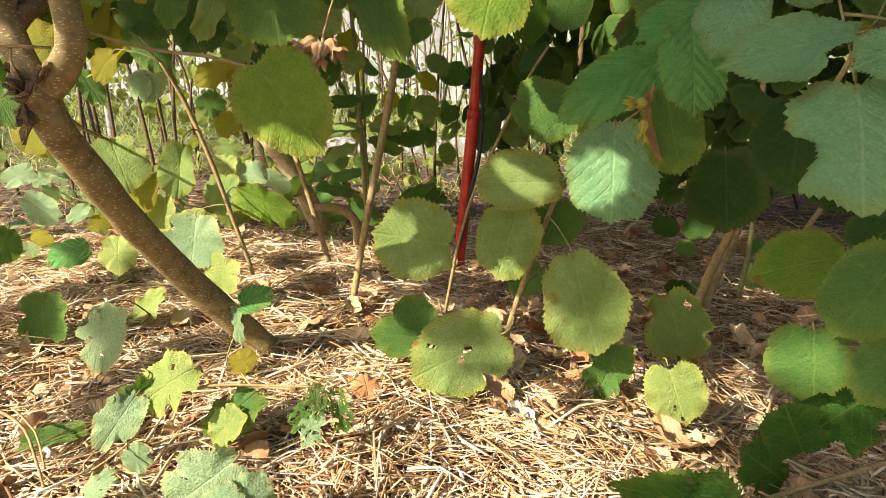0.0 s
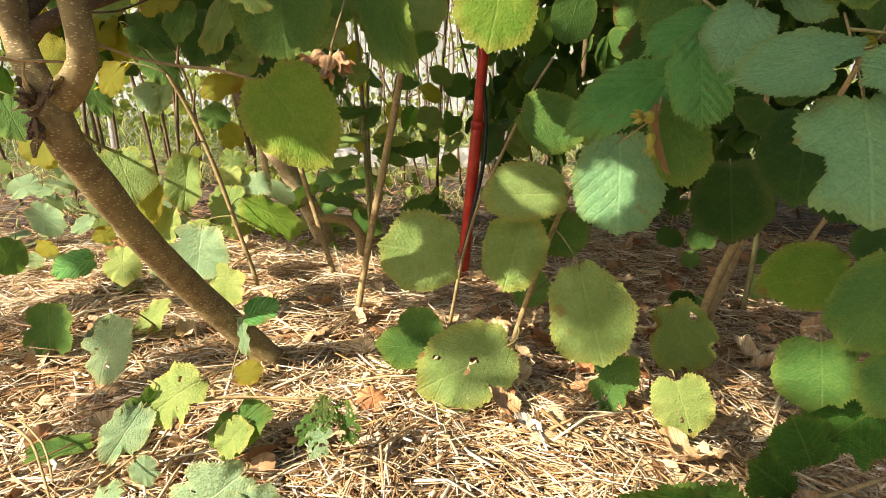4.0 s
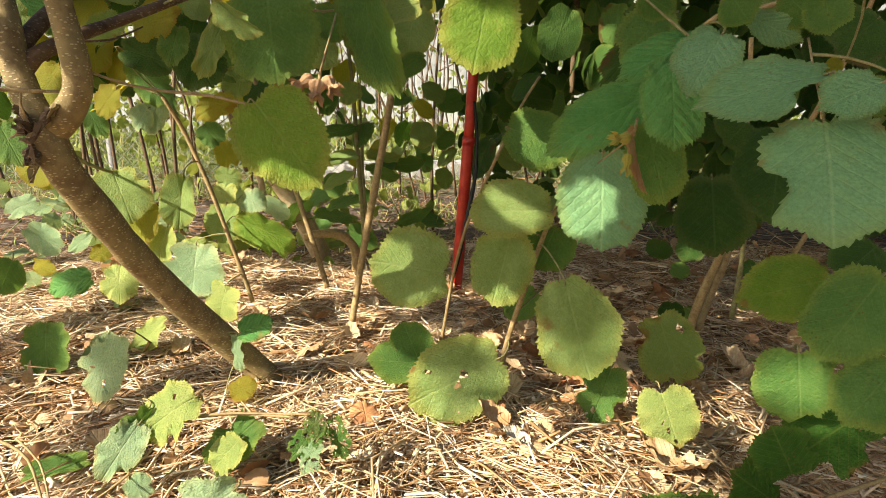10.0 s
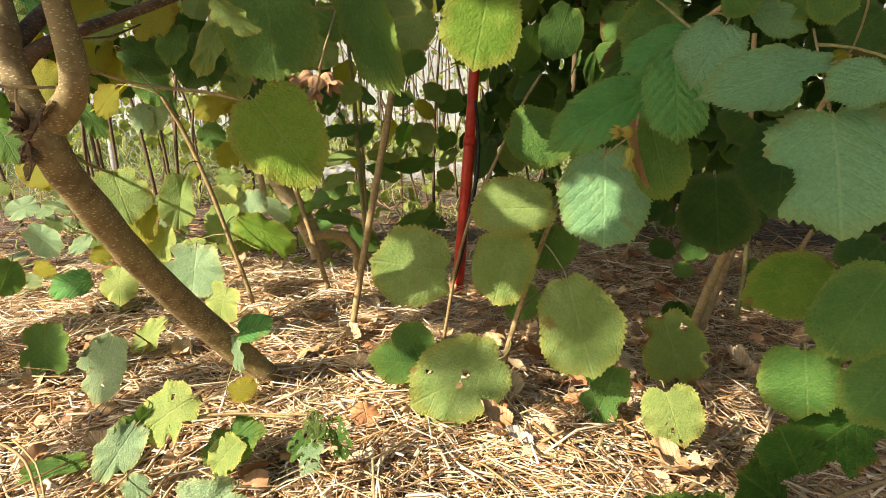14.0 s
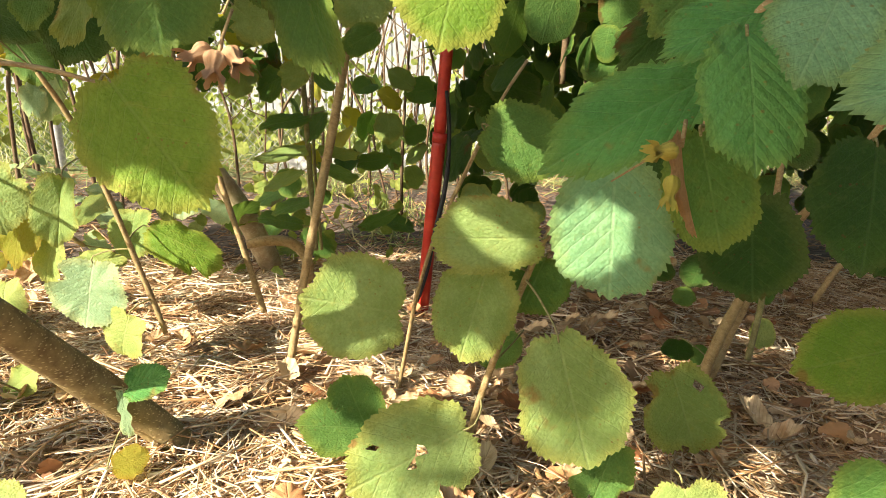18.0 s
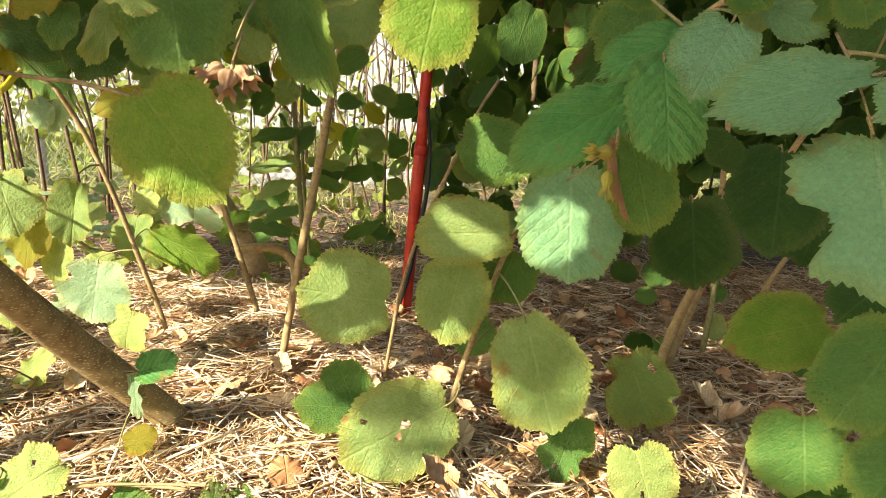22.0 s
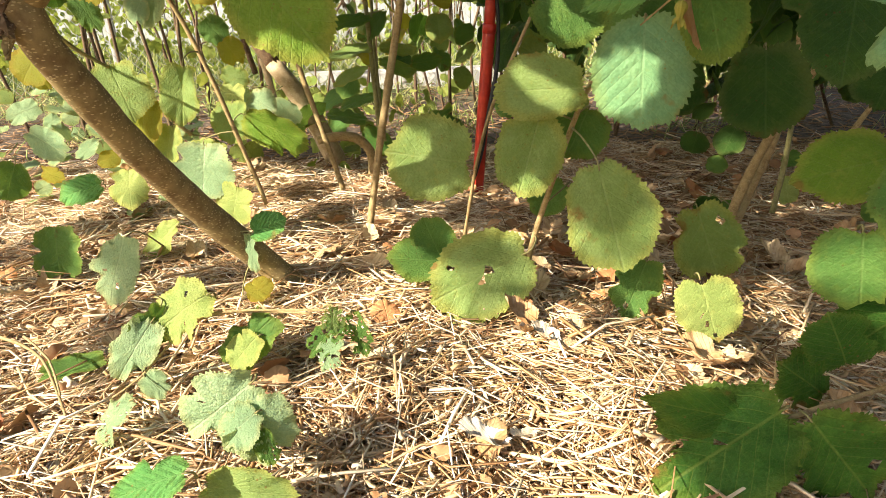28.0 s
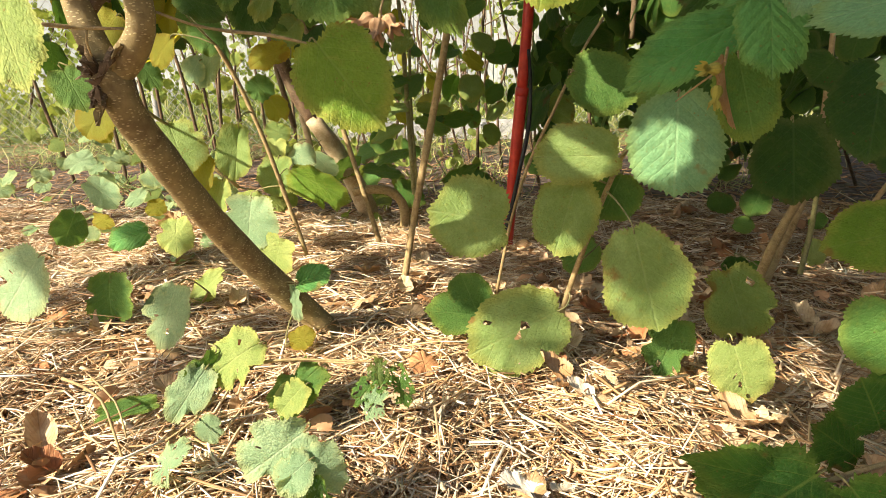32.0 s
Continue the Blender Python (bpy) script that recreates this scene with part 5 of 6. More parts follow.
leaf(right_shrub, "brown", (0.163, 0.496, 0.403), (0.151, 0.490, 0.397), 0.005, (-0.029, -0.687, 0.726), 0.4, 0.3, (), 0.0, 0.0, 0.1, 'withered brown leaf scrap', wave=0.06)
leaf(right_shrub, "glaucous", (0.236, 0.470, 0.487), (0.270, 0.460, 0.468), 0.024, (-0.416, -0.860, -0.297), 0.12, 0.06, point=0.8)
leaf(right_shrub, "green", (0.220, 0.600, 0.509), (0.180, 0.600, 0.465), 0.052, (-0.250, -0.940, 0.231), 0.12, 0.06, point=0.8)


# ---- husks hanging on the shrubs ----
def husk_cup(parent, mat, base, tip, r, seed, label=""):
    """One husk: a swollen cup round the nut, a neck and a ragged flaring mouth."""
    b, t = Vector(base), Vector(tip)
    axis = t - b
    side = axis.orthogonal().normalized()
    up = axis.normalized().cross(side)
    rings = [(0.0, 0.2), (0.06, 0.62), (0.18, 0.92), (0.34, 1.0), (0.5, 0.84), (0.62, 0.62), (0.72, 0.58), (0.84, 0.74), (0.93, 0.98), (1.0, 1.16)]
    verts, n = [], 40
    for i, (s, w) in enumerate(rings):
        for k in range(n):
            a = 2 * math.pi * k / n
            lobe = 0.5 + 0.5 * math.sin(5 * a + seed)
            frill = max(0.0, s - 0.6) * (0.9 * lobe - 0.3 + 0.35 * noise.noise((k * 0.9, seed, 0.0)))
            rr = r * w * (1 + 0.07 * math.sin(9 * a + seed) + 0.1 * noise.noise((3 * math.cos(a), 3 * math.sin(a), 4 * s + seed)) + 0.5 * frill)
            verts.append(tuple(b + axis * (s + frill) + (side * math.cos(a) + up * math.sin(a)) * rr))
    faces = [(i * n + k, i * n + (k + 1) % n, (i + 1) * n + (k + 1) % n, (i + 1) * n + k) for i in range(len(rings) - 1) for k in range(n) if i < 8 or noise.noise((k * 0.5, seed, 1.0)) < 0.25]
    faces.append(tuple(range(n))[::-1])
    me = mesh_of("husk", verts, faces, mat)
    me.uv_layers.new(name="blade")
    return child("husk", me, parent, label)


brown_husks = thing("nut_husks", "cluster of dry orange-brown hazelnut husks hanging under leaves", "nut husk", "", (-0.125, 0.678, 0.461))
husk_cup(brown_husks, HUSK, (-0.131, 0.673, 0.452), (-0.149, 0.665, 0.443), 0.0082, 3)
husk_cup(brown_husks, HUSK, (-0.126, 0.669, 0.450), (-0.129, 0.660, 0.430), 0.0088, 5)
husk_cup(brown_husks, HUSK, (-0.120, 0.673, 0.452), (-0.108, 0.666, 0.438), 0.0084, 8)
child("stalk", mesh_of("stalk", *tube_data([(-0.125, 0.672, 0.448, 0.0025), (-0.124, 0.678, 0.461, 0.0014), (-0.118, 0.688, 0.482, 0.0013)], 8), TWIG), brown_husks)
yellow_husks = thing("nut_husks", "yellow-green hazelnut husks drying on a twig", "nut husk", "", (0.163, 0.495, 0.399))
husk_cup(yellow_husks, HUSK_YELLOW, (0.160, 0.494, 0.397), (0.145, 0.488, 0.397), 0.0048, 2)
husk_cup(yellow_husks, HUSK_YELLOW, (0.158, 0.490, 0.385), (0.156, 0.487, 0.370), 0.0042, 6)
child("stalk", mesh_of("stalk", *tube_data([(*(0.163, 0.495, 0.399), 0.0012), (0.168, 0.505, 0.412, 0.0012)], 6), TWIG), yellow_husks)


# ---- the red pole ----
pole = thing("garden_pole", "red painted metal garden pole standing in straw", "pole", "", (0.03, 1.235, 0.0))
for name, pts, r in (("tube", [(0.028, 1.235, -0.03), (0.060, 1.222, 0.345)], 0.0118), ("upper_tube", [(0.059, 1.222, 0.335), (0.125, 1.19, 1.25)], 0.0104)):
    child(name, mesh_of(name, *tube_data([(*p, r) for p in pts], 20, 0.0), RED), pole)
child("collar", mesh_of("collar", *tube_data([(0.0592, 1.2222, 0.335, 0.0128), (0.0606, 1.2216, 0.351, 0.0128)], 20), RED), pole)
child("cable", mesh_of("cable", *tube_data([(0.012, 1.215, -0.005, 0.004), (0.022, 1.213, 0.05, 0.004), (0.040, 1.214, 0.11, 0.0045), (0.056, 1.212, 0.19, 0.004), (0.072, 1.214, 0.27, 0.004), (0.076, 1.216, 0.35, 0.0035), (0.07, 1.21, 0.42, 0.003)], 8, 0.1), BLACK), pole, "black cable tied along the pole")


# ---- ground ----
def lie(x, y):
    """The height of the ground."""
    h = 0.018 * noise.noise((x * 2.3, y * 2.3, 0.0)) + 0.01 * noise.noise((x * 7, y * 7, 3.0))
    h += 0.022 * math.exp(-(((x + 0.25) / 0.5) ** 2 + ((y - 0.85) / 0.3) ** 2))
    h += 0.03 * math.exp(-(((x + 0.3) / 0.35) ** 2 + ((y - 1.3) / 0.12) ** 2))
    if y > 1.5:
        h -= min(0.05, 0.05 * (y - 1.5))
    return h


def spaced(far, near, n):
    t = np.linspace(-1, 1, n)
    return np.sign(t) * (near * np.abs(t) + (far - near) * np.abs(t) ** 6)


xs, ys = spaced(300, 2.6, 150), spaced(300, 3.4, 160) + 0.8
verts = [(float(x), float(y), lie(x, y) - 0.012) for y in ys for x in xs]
faces = [(j * 150 + i, j * 150 + i + 1, j * 150 + i + 151, j * 150 + i + 150) for j in range(159) for i in range(149)]
tagged(new("ground", mesh_of("ground", verts, faces, EARTH)), "dark crumbly garden soil turning to grass beyond the fence", "ground", kind="structure")


def stalks(name, n, spot, mat, length, radius, pitch, lift, seed, sides=4):
    """Many thin bent stalks, each a small prism of its own, scattered by spot(rng)."""
    rng = np.random.default_rng(seed)
    p = spot(rng, n)
    n = len(p)
    yaw = np.array([6.0 * noise.noise((x * 2.6, y * 2.6, 5.0 + seed)) for x, y in p]) + rng.normal(0, 0.85, n)
    tilt = rng.normal(0, pitch, n)
    ln = rng.uniform(*length, n) * rng.uniform(0.6, 1.0, n)
    r = rng.uniform(*radius, n)
    d = np.stack([np.cos(yaw) * np.cos(tilt), np.sin(yaw) * np.cos(tilt), np.sin(tilt)], 1)
    s = np.stack([-np.sin(yaw), np.cos(yaw), np.zeros(n)], 1)
    u = np.cross(d, s)
    bend = rng.normal(0, 0.11, n)[:, None] * ln[:, None] * s + rng.normal(0, 0.03, n)[:, None] * ln[:, None] * u
    base = np.array([lie(x, y) for x, y in p])
    clump = np.array([0.55 + 0.9 * max(0.0, 0.4 + noise.noise((x * 9.0, y * 9.0, 1.0))) for x, y in p])
    z = base + rng.random(n) ** 1.5 * lift * clump + np.abs(np.sin(tilt)) * ln * 0.35
    c = np.stack([p[:, 0], p[:, 1], z], 1)
    flat = rng.uniform(0.35, 1.0, n)
    rows = []
    for q in (-0.5, 0.0, 0.5):
        mid = c + d * (ln * q)[:, None] + bend * (1 - 4 * q * q)
        for k in range(sides):
            a = 2 * np.pi * (k + 0.5) / sides
            rows.append(mid + s * (r * np.cos(a))[:, None] + u * (r * flat * np.sin(a))[:, None])
    v = np.stack(rows, 1).reshape(-1, 3)
    one = [(j * sides + k, j * sides + (k + 1) % sides, (j + 1) * sides + (k + 1) % sides, (j + 1) * sides + k) for j in (0, 1) for k in range(sides)]
    one += [(3, 2, 1, 0), (8, 9, 10, 11)]
    f = (np.arange(n)[:, None, None] * 3 * sides + np.array(one)[None]).reshape(-1, 4)
    me = bpy.data.meshes.new(name)
    me.vertices.add(len(v))
    me.vertices.foreach_set("co", v.astype(np.float32).ravel())
    me.loops.add(f.size)
    me.loops.foreach_set("vertex_index", f.astype(np.int32).ravel())
    me.polygons.add(len(f))
    me.polygons.foreach_set("loop_start", np.arange(0, f.size, 4, dtype=np.int32))
    me.materials.append(mat)
    me.update()
    me.validate()
    return new(name, me)


def mulch_spot(rng, n, fresh=True):
    y = 0.1 + 1.75 * rng.random(n) ** 0.85
    x = rng.uniform(-1, 1, n) * (0.42 + 0.72 * y)
    edge = 1.66 + 0.14 * np.sin(3.1 * x + 0.5) + 0.08 * rng.normal(size=n)
    keep = y < edge
    # Pale straw thins at right rear; brown straw there imitates the shrub's shade.
    if fresh:
        keep &= rng.random(n) > np.clip(3.0 * (x + 0.9 * (y - 0.95) - 0.12), 0, 0.55) * (y > 0.9)
    return np.stack([x, y], 1)[keep]


tagged(stalks("straw_mulch", 84000, mulch_spot, STRAW, (0.03, 0.15), (0.00045, 0.00115), 0.11, 0.025, 11), "golden dry straw mulch scattered over the soil", "straw", kind="stuff")
tagged(stalks("coarse_straw", 7600, mulch_spot, STRAW, (0.04, 0.17), (0.0011, 0.002), 0.1, 0.03, 17), "thick pale straw stalks on top of the mulch", "straw", kind="stuff")


def rim_spot(rng, n):
    """The thinner spread of straw round the bed."""
    x, y = rng.uniform(-2.1, 2.1, n), rng.uniform(-1.7, 1.75, n)
    keep = ((y < 0.1) | (np.abs(x) > 0.4 + 0.7 * y)) & (np.hypot(x, y - 0.3) < 1.85 + 0.12 * np.sin(7 * np.arctan2(y, x)) + 0.15 * rng.normal(size=n))
    return np.stack([x, y], 1)[keep]


tagged(stalks("straw_mulch", 18000, rim_spot, STRAW, (0.05, 0.22), (0.0008, 0.0016), 0.12, 0.02, 18), "thinner straw mulch round the bed", "straw", kind="stuff")
tagged(stalks("old_straw", 20000, lambda r, k: mulch_spot(r, k, False), STRAW_OLD, (0.04, 0.16), (0.0008, 0.0018), 0.12, 0.010, 12), "weathered brown straw under the fresh mulch", "straw", kind="stuff")


tagged(stalks("chaff", 16000, mulch_spot, STRAW, (0.008, 0.03), (0.001, 0.0032), 0.3, 0.03, 16), "broken straw chaff among the mulch", "straw", kind="stuff")


def soil_spot(rng, n):
    y = 1.5 + 2.6 * rng.random(n)
    x = rng.uniform(-1, 1, n) * (0.4 + 0.8 * y)
    return np.stack([x, y], 1)


tagged(stalks("soil_litter", 6000, soil_spot, STRAW_OLD, (0.02, 0.12), (0.001, 0.003), 0.2, 0.015, 13), "brown twigs and stalk litter on bare soil", "litter", kind="stuff")


def grass_spot(rng, n):
    c = np.stack([rng.uniform(-3.2, 3.6, 70), rng.uniform(1.9, 4.6, 70)], 1)
    return c[rng.integers(0, 70, n)] + rng.normal(0, 0.09, (n, 2))


def field_spot(rng, n):
    return np.stack([rng.uniform(-7, 7, n), rng.uniform(3.7, 8.0, n)], 1)


tagged(stalks("weeds", 5000, grass_spot, GRASS, (0.05, 0.16), (0.001, 0.0025), 0.9, 0.03, 14), "tufts of green weeds on the soil", "grass", kind="stuff")
tagged(stalks("grass", 16000, field_spot, GRASS, (0.08, 0.3), (0.002, 0.005), 1.0, 0.05, 15), "sunlit yellow-green grass beyond the fence", "grass", kind="stuff")

# ---- dry leaves on the mulch ----
rng = random.Random(21)
dry_meshes = [leaf_mesh("dry_leaf", rng.uniform(0.04, 0.062), rng.uniform(0.03, 0.048), DRY if k % 5 else DRY_RED, 300 + k, rng.uniform(0.3, 0.7) * rng.choice((-1, 1)), rng.uniform(0.05, 0.22), (), 0.0, True, 0.05, 0.07) for k in range(14)]


def dry_leaf(x, y, shape, turn, tilt=(0.0, 0.0), size=1.0, up=0.028):
    ob = new("dry_leaf", dry_meshes[shape % 14])
    ob.matrix_basis = Matrix.Translation((x, y, lie(x, y) + up)) @ Euler((tilt[0], tilt[1], turn)).to_matrix().to_4x4() @ Matrix.Scale(size, 4)
    return tagged(ob, "curled russet dry leaf on straw" if (shape % 14) % 5 == 0 else "curled tan dry leaf on straw", "dry leaf", "dry leaves on the mulch")


for k in range(185):
    y = 0.42 + 1.2 * rng.random()
    x = rng.uniform(-1, 1) * (0.28 + 0.62 * y)
    if k % 3 == 0:
        x, y = rng.gauss(0.22, 0.25), rng.gauss(1.0, 0.2)
    dry_leaf(x, y, k, rng.uniform(0, 6.28), (rng.gauss(0, 0.3), rng.gauss(0, 0.3)), rng.uniform(0.5, 1.0), 0.02 + rng.uniform(0, 0.008))
dry_leaf(0.081, 0.632, 1, 1.00, (0.30, 0.12), 0.83, 0.024)
dry_leaf(0.116, 0.619, 2, 2.50, (0.18, -0.12), 0.83, 0.024)
dry_leaf(0.131, 0.613, 3, 0.40, (0.12, 0.18), 0.60, 0.024)
dry_leaf(-0.088, 0.654, 5, 0.30, (0.42, 0.12), 0.94, 0.024)
dry_leaf(-0.094, 0.618, 4, 1.90, (0.24, 0.24), 0.75, 0.024)
dry_leaf(0.407, 0.812, 0, 2.00, (0.12, 0.18), 0.90, 0.024)
dry_leaf(0.453, 0.830, 6, 0.20, (0.06, 0.12), 0.98, 0.024)
dry_leaf(0.265, 0.573, 7, 1.20, (0.24, 0.06), 0.98, 0.024)
dry_leaf(0.288, 0.593, 8, 2.80, (0.18, 0.18), 0.75, 0.024)
dry_leaf(-0.142, 0.932, 9, 0.50, (0.24, 0.12), 0.60, 0.024)
dry_leaf(0.087, 0.793, 11, 3.00, (0.18, 0.06), 0.60, 0.024)
dry_leaf(0.283, 0.854, 12, 1.00, (0.30, 0.12), 0.83, 0.024)
dry_leaf(-0.407, 0.873, 13, 0.20, (0.12, 0.12), 0.68, 0.024)
dry_leaf(-0.579, 0.783, 1, 0.30, (0.12, 0.12), 0.75, 0.024)
dry_leaf(-0.546, 0.782, 2, 1.30, (0.12, 0.12), 0.60, 0.024)
dry_leaf(-0.595, 0.783, 3, 2.30, (0.12, 0.12), 0.68, 0.024)
dry_leaf(0.300, 0.943, 4, 1.20, (0.48, 0.12), 0.90, 0.024)
dry_leaf(0.287, 0.968, 6, 2.20, (0.54, 0.12), 0.90, 0.024)
dry_leaf(0.111, 0.620, 11, 1.20, (0.18, 0.06), 0.68, 0.024)
dry_leaf(0.075, 0.634, 12, 2.60, (0.24, 0.06), 0.68, 0.024)
dry_leaf(-0.094, 0.404, 13, 2.60, (0.24, 0.06), 0.68, 0.024)
dry_leaf(-0.479, 0.520, 1, 0.70, (0.42, 0.12), 0.75, 0.024)
dry_leaf(-0.445, 0.493, 10, 1.70, (0.42, 0.12), 0.75, 0.024)
dry_leaf(-0.462, 0.467, 5, 2.70, (0.42, 0.12), 0.75, 0.024)
for x, y, shape, turn, size in ((0.035, 0.459, 3, 1.4, 0.8), (0.062, 0.472, 3, 2.0, 0.50), (0.101, 0.600, 12, 1.2, 0.70), (0.069, 0.633, 6, 2.6, 0.60)):
    ob = dry_leaf(x, y, shape, turn, (0.2, 0.08), size, 0.028)
    ob.data = ob.data.copy()
    ob.data.materials[0] = DRY_WHITE
    tagged(ob, "curled sun-bleached dry leaf on straw", "dry leaf", "dry leaves on the mulch")
rng = random.Random(61)
for k in range(46):
    x, y = ((0.14, 0.72), (0.3, 0.78), (0.06, 0.84))[k % 3]
    dry_leaf(x + rng.gauss(0, 0.06), y + rng.gauss(0, 0.05), k % 14, rng.uniform(0, 6.28), (rng.gauss(0, 0.4), rng.gauss(0, 0.4)), rng.uniform(0.4, 0.75), rng.uniform(0.022, 0.03))

# ---- crowns and hedges ----
def crown(name, parent, mat, n, spot, size, seed, label="", detail=1, tilt=(-65, 35)):
    """Many small leaves joined into one crown, each with its own turn and size."""
    rng = random.Random(seed)
    shapes = [leaf_mesh("shape", 1.0, 0.9, mat, seed * 10 + k, 0.25, 0.12, (), 0.0, detail, 0.0, 0.06) for k in range(3)]
    data = []
    for me in shapes:
        co = np.zeros(len(me.vertices) * 3, dtype=np.float32)
        me.vertices.foreach_get("co", co)
        data.append((co.reshape(-1, 3), [tuple(p.vertices) for p in me.polygons], [d.uv[:] for d in me.uv_layers["blade"].data], [d.uv[:] for d in me.uv_layers["rim"].data]))
    vs, fs, u1, u2, at = [], [], [], [], 0
    for k in range(n):
        co, polys, a, b = data[k % 3]
        p = spot(rng)
        s = rng.uniform(*size)
        rot = Euler((radians(rng.gauss(*tilt)), rng.gauss(0, 0.5), rng.uniform(0, 6.28))).to_matrix()
        vs.append(((co - (0.0, 0.46, 0.0)) * s) @ np.array(rot).T + np.array(p))
        fs += [tuple(i + at for i in f) for f in polys]
        u1 += a
        u2 += b
        at += len(co)
    me = mesh_of(name, np.concatenate(vs).tolist(), fs, mat)
    for layer, values in (("blade", u1), ("rim", u2)):
        me.uv_layers.new(name=layer).data.foreach_set("uv", np.array(values, dtype=np.float32).ravel())
    for s in shapes:
        bpy.data.meshes.remove(s)
    return child(name, me, parent, label)


def leaf_cloud(parent, tones, n, spot, size, seed, hang=-65):
    """Single leaves of a plant, which share a few blades."""
    r = random.Random(seed)
    shapes = [leaf_mesh("leaf", 1.0, r.uniform(0.8, 0.98), LEAF[t], seed * 10 + k, r.uniform(0.1, 0.4), r.uniform(0.0, 0.2), (), 0.0, 1, 0.0, 0.03) for k, t in enumerate(tones)]
    for k in range(n):
        turn = Euler((radians(r.gauss(hang, 30)), r.gauss(0, 0.45), r.uniform(0, 6.28))).to_matrix().to_4x4()
        child("leaf", shapes[k % len(shapes)], parent, "", Matrix.Translation(spot(r)) @ turn @ Matrix.Scale(r.uniform(*size), 4))


def box_spot(x0, x1, y0, y1, z0, z1):
    return lambda rng: (rng.uniform(x0, x1), rng.uniform(y0, y1), rng.uniform(z0, z1))


# The dark tones paint the shade inside the crowns.
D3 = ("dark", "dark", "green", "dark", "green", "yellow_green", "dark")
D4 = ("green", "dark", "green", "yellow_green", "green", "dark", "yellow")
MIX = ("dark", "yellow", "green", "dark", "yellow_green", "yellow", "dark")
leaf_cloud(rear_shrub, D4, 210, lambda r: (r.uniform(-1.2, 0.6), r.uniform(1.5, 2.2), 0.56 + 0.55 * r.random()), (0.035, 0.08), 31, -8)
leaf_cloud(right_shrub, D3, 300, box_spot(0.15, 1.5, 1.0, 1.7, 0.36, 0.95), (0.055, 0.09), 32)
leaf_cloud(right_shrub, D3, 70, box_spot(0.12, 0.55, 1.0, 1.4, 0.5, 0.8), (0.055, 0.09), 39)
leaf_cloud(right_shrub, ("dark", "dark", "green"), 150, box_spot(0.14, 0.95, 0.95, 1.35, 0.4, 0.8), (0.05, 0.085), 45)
leaf_cloud(rear_shrub, D4, 90, box_spot(-0.6, 0.3, 1.3, 1.9, 0.68, 1.0), (0.05, 0.08), 46, -45)
leaf_cloud(rear_shrub, D3, 90, box_spot(-0.5, 0.25, 1.15, 1.6, 0.66, 0.95), (0.05, 0.085), 48, -60)
def clear(spot, foot, wide):
    """The same places, but none in the way of the sun that reaches foot."""

    def free(r):
        while True:
            p = Vector(spot(r))
            way = p - Vector(foot)
            if (way - SUN_FROM * way.dot(SUN_FROM)).length > wide:
                return p

    return free


REAR_TRUNK = (-0.395, 1.46, 0.25)
leaf_cloud(left_shrub, MIX, 64, clear(box_spot(-0.78, -0.2, 0.98, 1.4, 0.45, 0.57), REAR_TRUNK, 0.13), (0.045, 0.075), 51, -55)
leaf_cloud(right_shrub, ("dark", "green", "yellow_green", "dark", "green"), 80, box_spot(0.09, 0.42, 1.35, 1.85, 0.16, 0.56), (0.05, 0.085), 52, -62)
leaf_cloud(rear_shrub, ("yellow_green", "green", "yellow", "green", "dark"), 34, box_spot(-0.28, 0.09, 1.45, 1.95, 0.2, 0.55), (0.05, 0.08), 53, -50)
leaf_cloud(right_shrub, ("dark", "green", "dark"), 46, box_spot(0.46, 0.7, 1.2, 1.55, 0.19, 0.4), (0.05, 0.08), 57, -60)
# Roof of leaves, mostly above the view, added to darken the ground.
leaf_cloud(right_shrub, ("dark", "green", "dark"), 230, box_spot(0.08, 1.3, 0.85, 1.75, 0.68, 0.95), (0.07, 0.11), 54, -20)
leaf_cloud(left_shrub, MIX, 190, clear(box_spot(-1.0, -0.1, 0.9, 1.4, 0.54, 0.88), REAR_TRUNK, 0.13), (0.04, 0.072), 33, -48)

# upper crown and far side, added mostly out of view to keep the sky off the ground below
tagged(crown("crown", right_shrub, LEAF_FAR["dark"], 1500, box_spot(-0.05, 1.9, 0.5, 2.1, 1.0, 1.45), (0.07, 0.11), 55, "unseen upper crown added to block skylight", 1, (-25, 30)), kind="stuff")
tagged(crown("crown", right_shrub, LEAF_FAR["dark"], 900, box_spot(0.95, 1.7, 0.1, 1.9, 0.12, 1.0), (0.07, 0.1), 56, "mostly unseen crown side added to block skylight", 1, (-55, 30)), kind="stuff")

litter = thing("leaf_litter", "scraps of tan dry leaves strewn over the straw", "leaf litter", "", (0.0, 0.8, 0.0))


def litter_spot(r):
    while True:
        y = 0.3 + 1.4 * r.random()
        x = r.uniform(-1, 1) * (0.3 + 0.62 * y)
        if noise.noise((x * 4.0, y * 4.0, 9.0)) + 0.25 * (0.15 < x < 0.6 and y > 0.6) > 0.08:
            return (x, y, lie(x, y) + 0.012 + 0.02 * r.random())


tagged(crown("scraps", litter, LITTER, 420, litter_spot, (0.012, 0.04), 44, "", 1, (0, 38)), kind="stuff")

far_shrub = thing("hazel_shrub", "low hazel shrub with thin dark stems on bare soil", "shrub", "", (0.25, 2.3, -0.04))
for k in range(16):
    x, y = rng.uniform(-0.1, 1.3), rng.uniform(2.0, 2.6)
    pts = [(x, y, -0.06, 0.006), (x + rng.uniform(-0.1, 0.1), y, 0.3, 0.005), (x + rng.uniform(-0.2, 0.2), y, 0.8, 0.003)]
    stem("shoot", far_shrub, BARK_DARK, *pts, sides=6)
